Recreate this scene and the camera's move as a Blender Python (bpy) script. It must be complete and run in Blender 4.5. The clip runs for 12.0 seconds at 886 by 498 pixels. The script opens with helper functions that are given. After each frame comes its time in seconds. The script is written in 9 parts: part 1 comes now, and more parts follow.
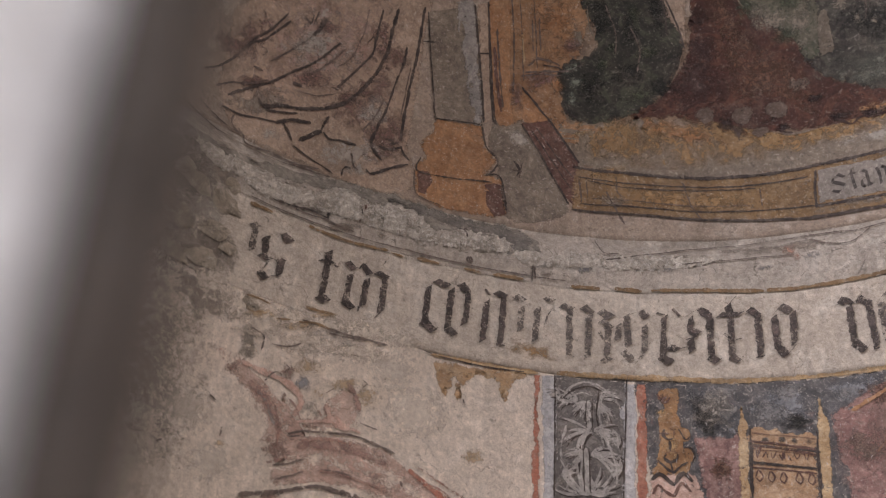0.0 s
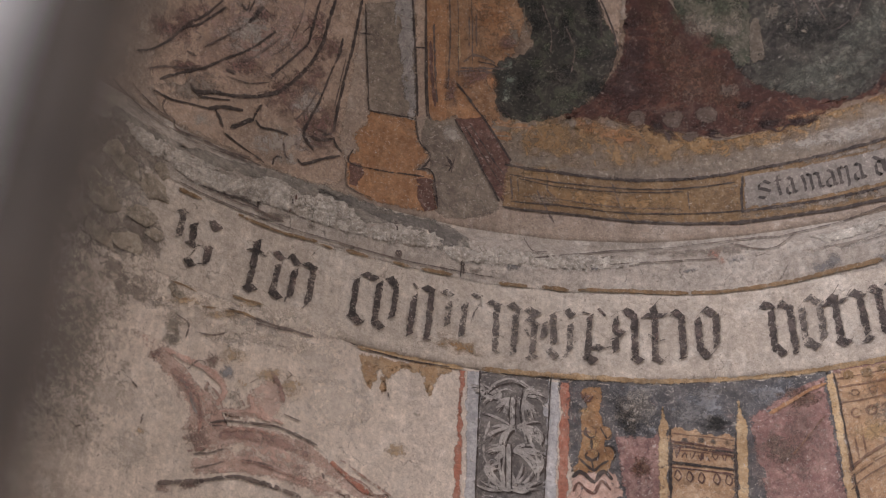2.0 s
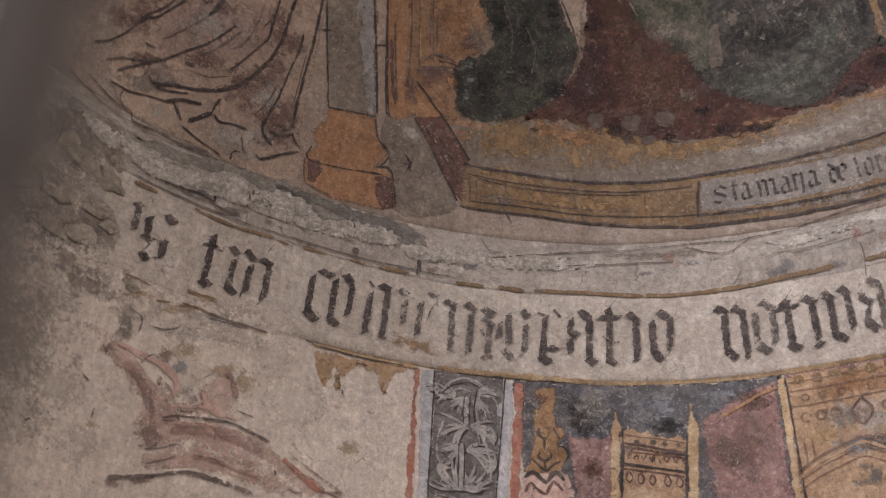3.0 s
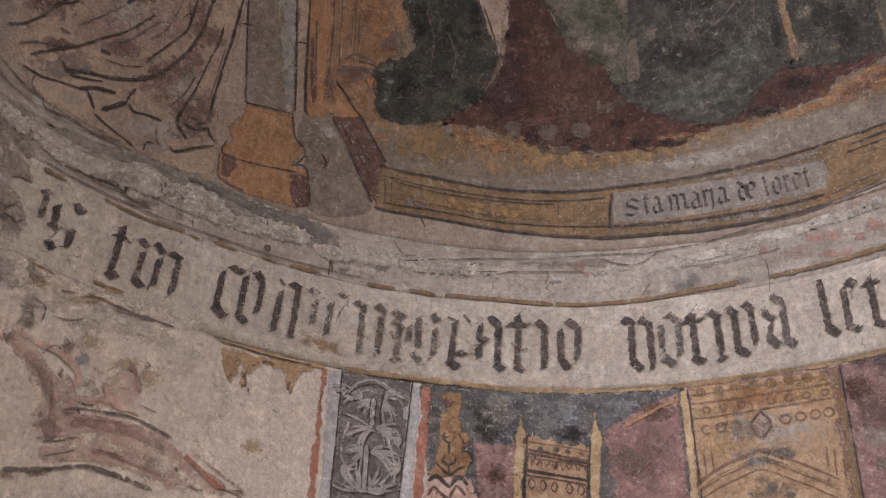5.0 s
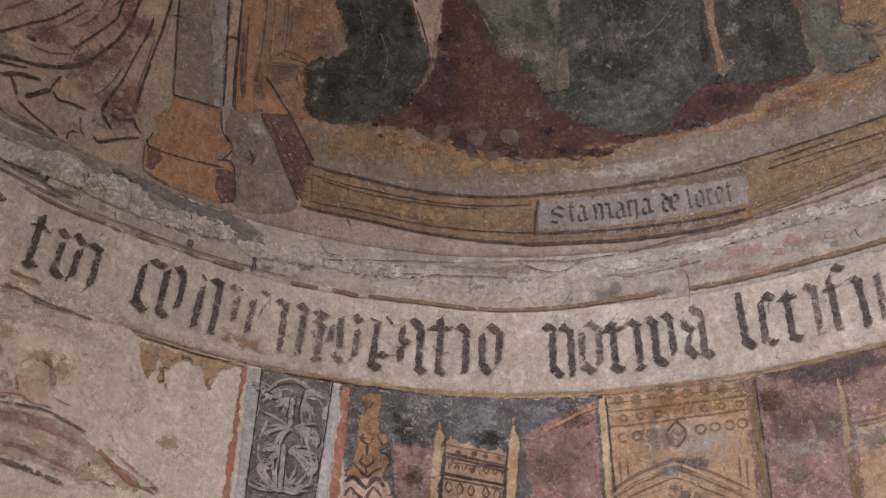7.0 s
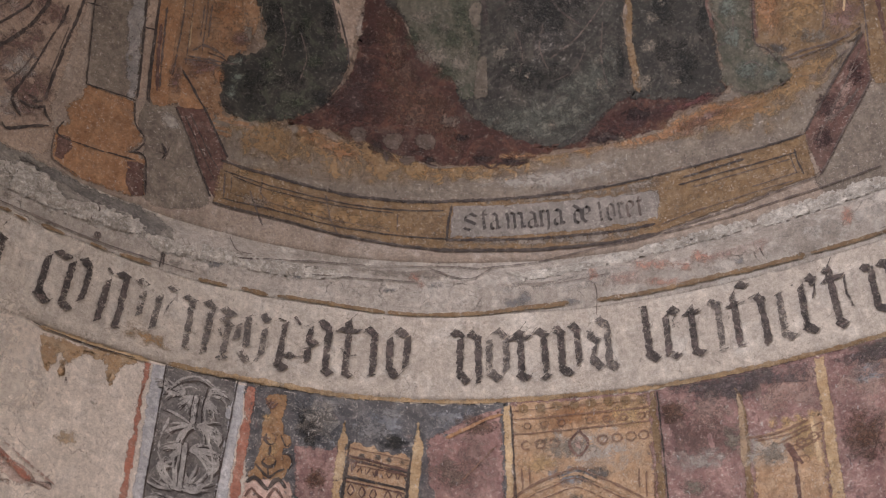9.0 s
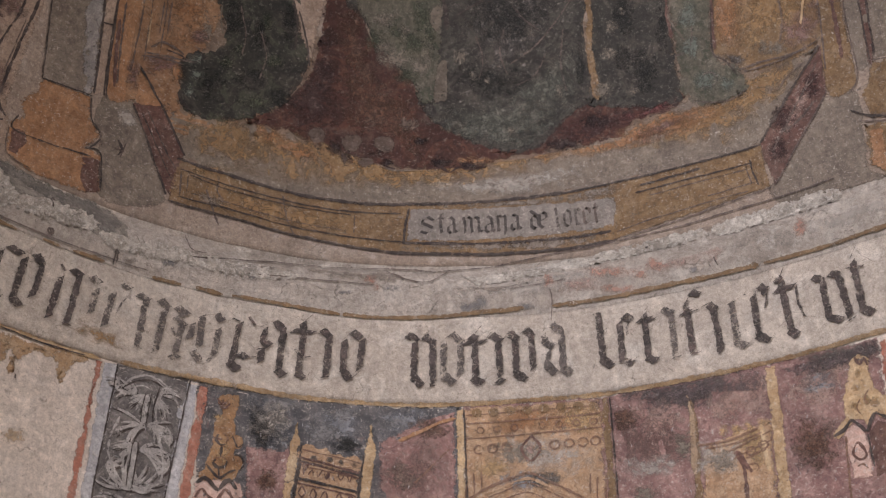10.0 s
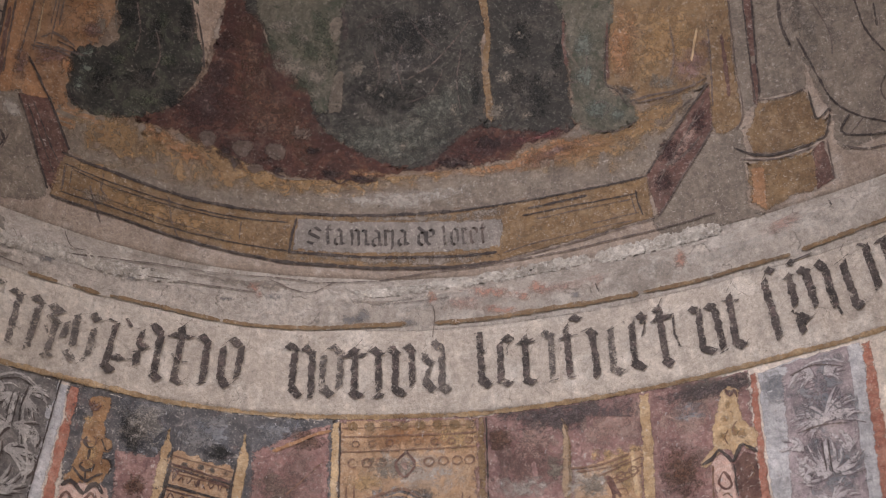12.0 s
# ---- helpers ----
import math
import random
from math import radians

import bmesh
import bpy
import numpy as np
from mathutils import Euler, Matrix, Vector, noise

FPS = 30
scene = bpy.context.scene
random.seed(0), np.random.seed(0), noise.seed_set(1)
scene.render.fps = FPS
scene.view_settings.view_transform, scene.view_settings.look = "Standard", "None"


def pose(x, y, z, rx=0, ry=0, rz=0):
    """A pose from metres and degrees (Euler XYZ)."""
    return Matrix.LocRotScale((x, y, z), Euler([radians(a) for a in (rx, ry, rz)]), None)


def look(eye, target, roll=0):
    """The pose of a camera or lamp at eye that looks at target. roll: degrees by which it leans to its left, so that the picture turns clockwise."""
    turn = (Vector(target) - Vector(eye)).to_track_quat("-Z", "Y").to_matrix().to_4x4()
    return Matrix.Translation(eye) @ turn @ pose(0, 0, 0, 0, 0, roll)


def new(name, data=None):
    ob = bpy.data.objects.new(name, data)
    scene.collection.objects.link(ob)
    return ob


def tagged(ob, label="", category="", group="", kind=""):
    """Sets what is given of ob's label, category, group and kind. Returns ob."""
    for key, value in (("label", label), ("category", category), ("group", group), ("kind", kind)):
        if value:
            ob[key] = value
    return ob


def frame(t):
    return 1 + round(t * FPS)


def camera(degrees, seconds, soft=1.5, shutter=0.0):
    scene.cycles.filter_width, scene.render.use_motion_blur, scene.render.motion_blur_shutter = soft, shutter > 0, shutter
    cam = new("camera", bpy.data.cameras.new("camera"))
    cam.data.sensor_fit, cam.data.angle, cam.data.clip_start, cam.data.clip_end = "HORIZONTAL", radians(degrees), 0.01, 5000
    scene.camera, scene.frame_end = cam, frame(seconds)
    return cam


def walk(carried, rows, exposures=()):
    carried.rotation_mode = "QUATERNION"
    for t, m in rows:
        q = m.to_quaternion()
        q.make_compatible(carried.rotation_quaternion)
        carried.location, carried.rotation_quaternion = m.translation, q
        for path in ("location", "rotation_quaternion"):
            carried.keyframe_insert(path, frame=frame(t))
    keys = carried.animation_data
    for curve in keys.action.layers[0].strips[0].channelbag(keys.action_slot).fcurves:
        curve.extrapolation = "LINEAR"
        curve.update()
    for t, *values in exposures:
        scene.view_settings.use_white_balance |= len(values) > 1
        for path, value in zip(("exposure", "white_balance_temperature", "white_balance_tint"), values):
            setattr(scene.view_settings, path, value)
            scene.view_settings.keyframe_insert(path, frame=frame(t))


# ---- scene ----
cam = camera(38.9, 12.0, soft=1.2)
EYE = 1.6
# seconds, then the camera's turn in degrees: a pan on a tripod
ROWS = [
    (0.0, 128.17, -0.91, 13.01),
    (0.5, 128.06, -0.74, 12.06),
    (1.0, 127.98, -0.65, 11.26),
    (1.5, 127.91, -0.53, 10.34),
    (2.0, 127.93, -0.39, 9.34),
    (2.5, 127.91, -0.23, 8.22),
    (3.0, 127.88, -0.07, 7.11),
    (3.5, 127.9, 0.08, 5.87),
    (5.5, 127.99, 0.66, 1.56),
    (6.0, 128.0, 0.79, 0.62),
    (6.5, 128.01, 0.93, -0.31),
    (7.0, 128.02, 1.05, -1.38),
    (9.0, 128.1, 1.72, -5.96),
    (9.5, 128.13, 1.88, -7.06),
    (10.0, 128.18, 2.04, -8.23),
    (10.5, 128.24, 2.2, -9.64),
    (11.0, 128.4, 2.35, -11.27),
    (11.5, 128.54, 2.5, -12.94),
    (12.0, 128.6, 2.66, -14.36),
]
ARM = 0.03  # the lens stands this far before the tripod's axis


def swung(rx, ry, rz):
    x = -ARM * math.sin(radians(rz))
    return pose(x, 0, EYE, rx, ry, rz + math.degrees(math.atan(x / 3.0)))


walk(cam, [(t, swung(rx, ry, rz)) for t, rx, ry, rz in ROWS])
cam.data.dof.use_dof = True
cam.data.dof.focus_distance = 2.95
cam.data.dof.aperture_fstop = 5.0

# ---- light ----
world = bpy.data.worlds.new("world")
scene.world = world
world.use_nodes = True
sky = world.node_tree.nodes.new("ShaderNodeTexSky")
sky.sky_type, sky.sun_disc = "NISHITA", False
sky.sun_elevation, sky.sun_rotation = radians(38), radians(200)
world.node_tree.links.new(sky.outputs[0], world.node_tree.nodes["Background"].inputs[0])
world.node_tree.nodes["Background"].inputs[1].default_value = 0.1


def window_light(name, place, target, wide, high, watts, colour):
    lamp = bpy.data.lights.new(name, "AREA")
    lamp.shape, lamp.size, lamp.size_y, lamp.energy, lamp.color = "RECTANGLE", wide, high, watts, colour
    ob = new(name, lamp)
    ob.matrix_world = look(place, target)
    return ob


# unseen door, added as soft fill towards the apse
window_light("assumed_door_daylight", (0.4, -6.95, 1.5), (0.4, 0, 1.9), 1.8, 2.6, 54, (1.0, 0.93, 0.93))
# unseen window, set on the left because the apse's right side is brighter
window_light("assumed_window_daylight", (-2.55, -1.5, 4.6), (0.9, 1.6, 2.9), 1.4, 1.5, 238, (0.955, 0.93, 1.0))
# unseen window, added to fill the apse's left side
window_light("assumed_window_daylight", (3.15, -3.4, 4.6), (-0.4, 1.6, 2.9), 1.4, 1.5, 130, (0.99, 0.925, 0.945))

from mathutils.geometry import tessellate_polygon

# ---- materials ----
def mat_new(name):
    m = bpy.data.materials.new(name)
    m.use_nodes = True
    return m, m.node_tree.nodes, m.node_tree.links, m.node_tree.nodes["Principled BSDF"]


def noise_node(N, L, co, scale, detail=6.0, rough=0.6, warp=0.0):
    n = N.new("ShaderNodeTexNoise")
    n.inputs["Scale"].default_value, n.inputs["Detail"].default_value = scale, detail
    n.inputs["Roughness"].default_value, n.inputs["Distortion"].default_value = rough, warp
    L.new(co, n.inputs["Vector"])
    return n.outputs["Fac"]


def ramp(N, L, fac, lo, hi, a=0.0, b=1.0):
    n = N.new("ShaderNodeMapRange")
    n.inputs["From Min"].default_value, n.inputs["From Max"].default_value = lo, hi
    n.inputs["To Min"].default_value, n.inputs["To Max"].default_value = a, b
    L.new(fac, n.inputs["Value"])
    return n.outputs["Result"]


def mix(N, L, fac, a, b, mode="MIX"):
    n = N.new("ShaderNodeMix")
    n.data_type, n.blend_type = "RGBA", mode
    if isinstance(fac, float):
        n.inputs[0].default_value = fac
    else:
        L.new(fac, n.inputs[0])
    for k, v in ((6, a), (7, b)):
        if isinstance(v, tuple):
            n.inputs[k].default_value = (*v, 1)
        else:
            L.new(v, n.inputs[k])
    return n.outputs[2]


def times_(N, L, a, b, op="MULTIPLY"):
    n = N.new("ShaderNodeMath")
    n.operation = op
    for k, v in ((0, a), (1, b)):
        if isinstance(v, float):
            n.inputs[k].default_value = v
        else:
            L.new(v, n.inputs[k])
    return n.outputs[0]


def bumped(N, L, bsdf, height, strength, dist):
    n = N.new("ShaderNodeBump")
    n.inputs["Strength"].default_value, n.inputs["Distance"].default_value = strength, dist
    L.new(height, n.inputs["Height"])
    L.new(n.outputs[0], bsdf.inputs["Normal"])


def weathered(N, L, co, c, flecks, dark):
    """What time does to every coat alike: dirt, grain, hair cracks, pale losses and dark pits."""
    slow = noise_node(N, L, co, 1.7, 5, 0.55, 0.4)
    smear = noise_node(N, L, co, 11, 10, 0.72, 1.2)
    grain = noise_node(N, L, co, 85, 6, 0.8, 0.3)
    dust = noise_node(N, L, co, 330, 3, 0.7)
    k = times_(N, L, ramp(N, L, slow, 0.3, 0.7, 0.90, 1.08), ramp(N, L, smear, 0.34, 0.66, 0.84, 1.14))
    rub = noise_node(N, L, co, 34, 12, 0.82, 0.8)
    k = times_(N, L, k, ramp(N, L, rub, 0.34, 0.66, 0.82, 1.18))
    k = times_(N, L, k, ramp(N, L, grain, 0.28, 0.72, 0.66, 1.30))
    k = times_(N, L, k, ramp(N, L, dust, 0.3, 0.7, 0.80, 1.17))
    c = mix(N, L, 1.0, c, k, "MULTIPLY")
    lost = noise_node(N, L, co, 70, 5, 0.62, 1.6)
    c = mix(N, L, ramp(N, L, lost, 0.635, 0.685, 0.0, flecks), c, (0.56, 0.50, 0.45))
    chip = noise_node(N, L, co, 125, 5, 0.66, 0.6)
    c = mix(N, L, ramp(N, L, chip, 0.60, 0.63, 0.0, 0.45 * flecks), c, (0.60, 0.545, 0.49))
    c = mix(N, L, ramp(N, L, chip, 0.385, 0.355, 0.0, 0.55), c, dark)
    streak = N.new("ShaderNodeMapping")
    streak.inputs["Scale"].default_value = (60, 60, 9)
    L.new(co, streak.inputs["Vector"])
    run = noise_node(N, L, streak.outputs[0], 1.0, 5, 0.7, 0.8)
    c = mix(N, L, 1.0, c, ramp(N, L, run, 0.3, 0.7, 0.86, 1.12), "MULTIPLY")
    v = N.new("ShaderNodeTexVoronoi")
    v.inputs["Scale"].default_value = 110
    L.new(co, v.inputs["Vector"])
    dots = times_(N, L, ramp(N, L, v.outputs["Distance"], 0.10, 0.22, 0.8, 0.0), ramp(N, L, v.outputs["Color"], 0.66, 0.72))
    c = mix(N, L, times_(N, L, dots, flecks * 0.75), c, (0.62, 0.57, 0.52))
    warp = N.new("ShaderNodeVectorMath")
    warp.operation = "MULTIPLY_ADD"
    n3 = N.new("ShaderNodeTexNoise")
    n3.inputs["Scale"].default_value, n3.inputs["Detail"].default_value = 9, 6
    L.new(co, n3.inputs["Vector"])
    L.new(n3.outputs["Color"], warp.inputs[0])
    warp.inputs[1].default_value = (0.16, 0.16, 0.16)
    L.new(co, warp.inputs[2])
    e = N.new("ShaderNodeTexVoronoi")
    e.feature = "DISTANCE_TO_EDGE"
    e.inputs["Scale"].default_value = 6.5
    L.new(warp.outputs[0], e.inputs["Vector"])
    crack = times_(N, L, ramp(N, L, e.outputs["Distance"], 0.0, 0.010, 0.75, 0.0), ramp(N, L, smear, 0.50, 0.58))
    c = mix(N, L, crack, c, dark)
    pit = noise_node(N, L, co, 48, 4, 0.6, 0.8)
    c = mix(N, L, ramp(N, L, pit, 0.31, 0.27, 0.0, 0.7), c, dark)
    h = times_(N, L, times_(N, L, smear, 1.6), times_(N, L, grain, 0.7), "ADD")
    h = times_(N, L, h, times_(N, L, crack, -0.8), "ADD")
    return c, times_(N, L, h, times_(N, L, ramp(N, L, lost, 0.62, 0.68, 0.0, 0.35), -1.0), "ADD")


def plaster(name, base, dark, light, blot=3.0, flecks=0.5, rough=0.9, relief=0.4):
    """Old lime plaster: large blotches, fine grain, pale losses and dark pits."""
    m, N, L, b = mat_new(name)
    co = N.new("ShaderNodeTexCoord").outputs["Object"]
    big = noise_node(N, L, co, blot, 8, 0.62, 0.6)
    mid = noise_node(N, L, co, blot * 5, 8, 0.68, 0.5)
    c = mix(N, L, ramp(N, L, big, 0.36, 0.62), base, dark)
    c = mix(N, L, ramp(N, L, mid, 0.50, 0.68), c, light)
    c, h = weathered(N, L, co, c, flecks, tuple(x * 0.35 for x in dark))
    L.new(c, b.inputs["Base Color"])
    b.inputs["Roughness"].default_value = rough
    bumped(N, L, b, h, relief, 0.008)
    return m


M_WALL = plaster("wall_plaster", (0.605, 0.520, 0.452), (0.557, 0.477, 0.408), (0.663, 0.587, 0.523), 4.0, 0.6, 0.9, 0.6)
M_BAND = plaster("band_limewash", (0.475, 0.414, 0.357), (0.390, 0.332, 0.283), (0.556, 0.499, 0.445), 2.6, 0.5, 0.9, 0.5)
M_MOULD = plaster("moulding_plaster", (0.470, 0.413, 0.365), (0.336, 0.288, 0.250), (0.576, 0.523, 0.475), 4.0, 0.8, 0.9, 0.9)
M_DOME = plaster("dome_plaster", (0.313, 0.245, 0.198), (0.254, 0.195, 0.156), (0.379, 0.319, 0.274), 2.5, 0.6, 0.9, 0.5)
M_STONE = plaster("rubble_stone", (0.36, 0.31, 0.25), (0.24, 0.20, 0.16), (0.50, 0.44, 0.37), 9.0, 0.6, 0.9, 0.9)
M_WHITE = plaster("white_plaster", (0.80, 0.82, 0.87), (0.77, 0.79, 0.84), (0.83, 0.845, 0.88), 2.0, 0.1, 0.9, 0.1)
M_NAVE = plaster("nave_plaster", (0.62, 0.57, 0.50), (0.52, 0.47, 0.40), (0.70, 0.66, 0.60), 1.5, 0.3)
M_FLOOR = plaster("stone_floor", (0.30, 0.27, 0.24), (0.20, 0.18, 0.16), (0.36, 0.33, 0.30), 2.0, 0.3, 0.6, 0.3)
M_BROWN = plaster("brown_edge", (0.053, 0.040, 0.033), (0.038, 0.027, 0.022), (0.072, 0.053, 0.043), 4.0, 0.2, 0.6)

# ---- the apse's surface ----
CX, CY, ZA = 0.294, 0.887, 3.12
RD = 1.60
PROFILE = [(0.0, -3.12), (0.0, -0.004), (-0.010, 0.004), (-0.012, 0.10), (-0.011, 0.235), (-0.012, 0.25),
           (-0.018, 0.275), (-0.023, 0.305), (-0.021, 0.335), (-0.013, 0.36), (-0.004, 0.378), (0.0, 0.385)]
PROFILE += [(RD * (math.cos(math.pi / 80 * i) - 1), 0.385 + RD * math.sin(math.pi / 80 * i)) for i in range(1, 41)]
PR = np.array(PROFILE)
S = np.r_[0, np.cumsum(np.hypot(*np.diff(PR, axis=0).T))]
S -= np.interp(0.0, PR[:, 1], S)
S_TOP = float(S[-1])


def radius(ph):
    """The apse is not quite round: its radius at the turn ph (radians) round its axis."""
    ph = np.clip(ph, -0.72, 0.95)
    return 1.6085 - 0.028 * ph - 0.0694 * ph**2 + 0.0748 * ph**3 + 0.0849 * ph**4


def uneven(ph, s):
    """Hand-laid plaster: millimetres of wave."""
    return (0.0030 * np.sin(9 * ph + 5 * s) * np.sin(7 * s - 3 * ph) + 0.0018 * np.sin(31 * ph - 13 * s + 1) * np.sin(23 * s + 11 * ph)
            + 0.0010 * np.sin(71 * ph + 2 * np.sin(19 * s)) * np.sin(53 * s + 3 * np.sin(17 * ph)))


def on_apse(deg, s, off=0.0):
    """Points in the room at deg round the axis (0 ahead, right plus) and s metres along the profile (0: lower edge of the inscription),
    off metres in front of the surface."""
    ph, s = np.radians(np.asarray(deg, float)), np.asarray(s, float)
    off = off + uneven(ph, s)
    r, z = np.interp(s, S, PR[:, 0]), np.interp(s, S, PR[:, 1])
    worn = np.clip((-0.90 - 1.6 * ph) / 0.10, 0, 1) * np.clip((s + 0.16) / 0.14, 0, 1)
    r = np.where(s < 0.01, np.minimum(r, -0.011 * worn), r)
    e = 0.01
    dr, dz = np.interp(s + e, S, PR[:, 0]) - np.interp(s - e, S, PR[:, 0]), np.interp(s + e, S, PR[:, 1]) - np.interp(s - e, S, PR[:, 1])
    n = np.hypot(dr, dz) + 1e-9
    r = np.maximum(radius(ph) * np.where(s > 0.40, (RD + r) / RD, 1) + np.where(s > 0.40, 0, r) - off * dz / n, 0)
    z = ZA + z + off * dr / n
    return np.stack([CX + r * np.sin(ph), CY + r * np.cos(ph), z], -1)


def mesh_ob(name, verts, faces, material, parent=None, smooth=True):
    me = bpy.data.meshes.new(name)
    me.from_pydata([tuple(v) for v in verts], [], faces)
    me.materials.append(material)
    if smooth:
        me.shade_smooth()
    ob = new(name, me)
    ob.parent = parent
    return ob


def sheet(name, a0, a1, da, ss, material, thick=0.0):
    """A piece of the apse between two turns, along the steps ss."""
    aa = np.linspace(a0, a1, int(round((a1 - a0) / da)) + 1)
    G = on_apse(aa[:, None] + 0 * ss[None], ss[None] + 0 * aa[:, None])
    n, m = G.shape[:2]
    ids = np.arange(n * m).reshape(n, m)
    faces = np.stack([ids[:-1, :-1], ids[:-1, 1:], ids[1:, 1:], ids[1:, :-1]], -1).reshape(-1, 4)
    ob = mesh_ob(name, G.reshape(-1, 3), faces.tolist(), material)
    if thick:
        mod = ob.modifiers.new("thickness", "SOLIDIFY")
        mod.thickness, mod.offset = thick, 1
    return ob


S_C = 0.412
wall_apse = tagged(sheet("wall_apse", -90, 90, 1.0, np.concatenate([np.linspace(float(S[0]), -0.62, 12), np.arange(-0.60, -0.007, 0.02), [-0.004]]), M_WALL, 0.25),
                   "curved apse wall of worn ochre-beige lime plaster", "wall", kind="structure")
band = tagged(sheet("trim_band", -90, 90, 1.0, np.r_[-0.004, 0.0005, 0.004, np.arange(0.01, 0.2450, 0.01)], M_BAND, 0.25),
              "pale limewashed band of plaster round the apse", "band", kind="structure")
moulding = tagged(sheet("trim_moulding", -90, 90, 0.5, np.arange(0.24, S_C + 0.001, 0.0043), M_MOULD, 0.25),
                  "worn pale plaster moulding under the half dome", "moulding", kind="structure")
dome = tagged(sheet("ceiling_half_dome", -90, 90, 1.0, np.r_[np.arange(S_C, 1.5, 0.02), np.linspace(1.5, S_TOP, 30)], M_DOME, 0.25),
              "frescoed half dome of beige plaster over the apse", "half dome", kind="structure")


def box_mesh(name, lo, hi, material, parent=None, bevel=0.0):
    bm = bmesh.new()
    bmesh.ops.create_cube(bm, size=1)
    for v in bm.verts:
        v.co = Vector([(lo[i] + hi[i]) / 2 + v.co[i] * (hi[i] - lo[i]) for i in range(3)])
    if bevel:
        bmesh.ops.bevel(bm, geom=bm.edges[:], offset=bevel, segments=3, affect="EDGES")
    me = bpy.data.meshes.new(name)
    bm.to_mesh(me)
    bm.free()
    me.materials.append(material)
    ob = new(name, me)
    ob.parent = parent
    return ob


def wall_with_holes(name, x0, x1, z0, z1, holes, thick, material, m):
    """A wall in its own x and z, with rectangular openings (x0, x1, z0, z1) through it."""
    xs = sorted({x0, x1, *[h[0] for h in holes], *[h[1] for h in holes]})
    zs = sorted({z0, z1, *[h[2] for h in holes], *[h[3] for h in holes]})
    bm = bmesh.new()
    vs = {}
    for a, b in zip(xs, xs[1:]):
        for c, d in zip(zs, zs[1:]):
            if any(h[0] <= (a + b) / 2 <= h[1] and h[2] <= (c + d) / 2 <= h[3] for h in holes):
                continue
            q = []
            for p in ((a, c), (b, c), (b, d), (a, d)):
                if p not in vs:
                    vs[p] = bm.verts.new((p[0], 0, p[1]))
                q.append(vs[p])
            bm.faces.new(q)
    got = bmesh.ops.extrude_face_region(bm, geom=bm.faces[:])
    bmesh.ops.translate(bm, verts=[v for v in got["geom"] if isinstance(v, bmesh.types.BMVert)], vec=(0, thick, 0))
    bmesh.ops.recalc_face_normals(bm, faces=bm.faces[:])
    me = bpy.data.meshes.new(name)
    bm.to_mesh(me)
    bm.free()
    me.materials.append(material)
    ob = new(name, me)
    ob.matrix_world = m
    return ob


# ---- the nave behind the camera: unseen, added to hold the assumed daylight openings ----
X0, X1, Y0, TOP = -2.6, 3.2, -7.0, 5.9
tagged(box_mesh("floor", (X0 - 0.3, Y0 - 0.3, -0.2), (X1 + 0.3, CY + 1.95, 0.0), M_FLOOR), "grey stone chapel floor", "floor", kind="structure")
tagged(box_mesh("ceiling", (X0 - 0.3, Y0 - 0.3, TOP), (X1 + 0.3, CY, TOP + 0.2), M_NAVE), "plain plastered chapel ceiling", "ceiling", kind="structure")
tagged(wall_with_holes("wall_west", X0, X1, 0, TOP, [(-0.5, 1.3, 0.2, 2.8)], 0.3, M_NAVE, pose(0, Y0 - 0.3, 0)), "plain plastered entrance wall", "wall", kind="structure")
tagged(wall_with_holes("wall_south", Y0, CY, 0, TOP, [(-4.15, -2.65, 3.8, 5.4)], 0.3, M_NAVE, pose(X1 + 0.3, 0, 0, 0, 0, 90)), "plain plastered chapel side wall", "wall", kind="structure")
tagged(wall_with_holes("wall_north", Y0, CY, 0, TOP, [(-2.25, -0.75, 3.8, 5.4)], 0.3, M_NAVE, pose(X0, 0, 0, 0, 0, 90)), "plain plastered chapel side wall", "wall", kind="structure")


def arch_wall():
    """The wall round the apse's mouth, with its round-headed opening."""
    bm = bmesh.new()
    inner, outer = [], []
    rim = [(CX - 1.56, 0.0), (CX - 1.56, 3.5)] + [(CX - 1.56 * math.cos(math.pi * k / 32), 3.5 + 1.56 * math.sin(math.pi * k / 32)) for k in range(1, 32)] + [(CX + 1.60, 3.5), (CX + 1.60, 0.0)]
    for x, z in rim:
        inner.append(bm.verts.new((x, CY - 0.20, z)))
        dx, dz = x - CX, max(z - 2.6, 0.0)
        k = min((X0 - CX if dx < 0 else X1 - CX) / dx if abs(dx) > 1e-6 else 99, (TOP - 2.6) / dz if dz > 1e-6 else 99)
        outer.append(bm.verts.new((CX + dx * k, CY - 0.20, z if z <= 2.6 else 2.6 + dz * k)))
    for k in range(len(rim) - 1):
        bm.faces.new((inner[k], inner[k + 1], outer[k + 1], outer[k]))
    got = bmesh.ops.extrude_face_region(bm, geom=bm.faces[:])
    bmesh.ops.translate(bm, verts=[v for v in got["geom"] if isinstance(v, bmesh.types.BMVert)], vec=(0, 0.30, 0))
    bmesh.ops.recalc_face_normals(bm, faces=bm.faces[:])
    me = bpy.data.meshes.new("wall_arch")
    bm.to_mesh(me)
    bm.free()
    me.materials.append(M_NAVE)
    return new("wall_arch", me)


tagged(arch_wall(), "plastered wall round the mouth of the apse", "wall", kind="structure")

# ---- the post beside the lens ----
post = new("post")
tagged(post, "white plastered post with a dark brown edge strip", "post")
post.matrix_world = pose(-0.0722, 0.0944, 0, 0, 0, 33)
body = box_mesh("shaft", (-0.20, -0.010, 0.0), (0.0, 0.11, TOP), M_WHITE, post, 0.004)
strip = box_mesh("edge_strip", (-0.001, -0.0125, 0.0), (0.0126, 0.10, TOP), M_BROWN, post, 0.003)
strip["label"] = "dark brown edge strip"


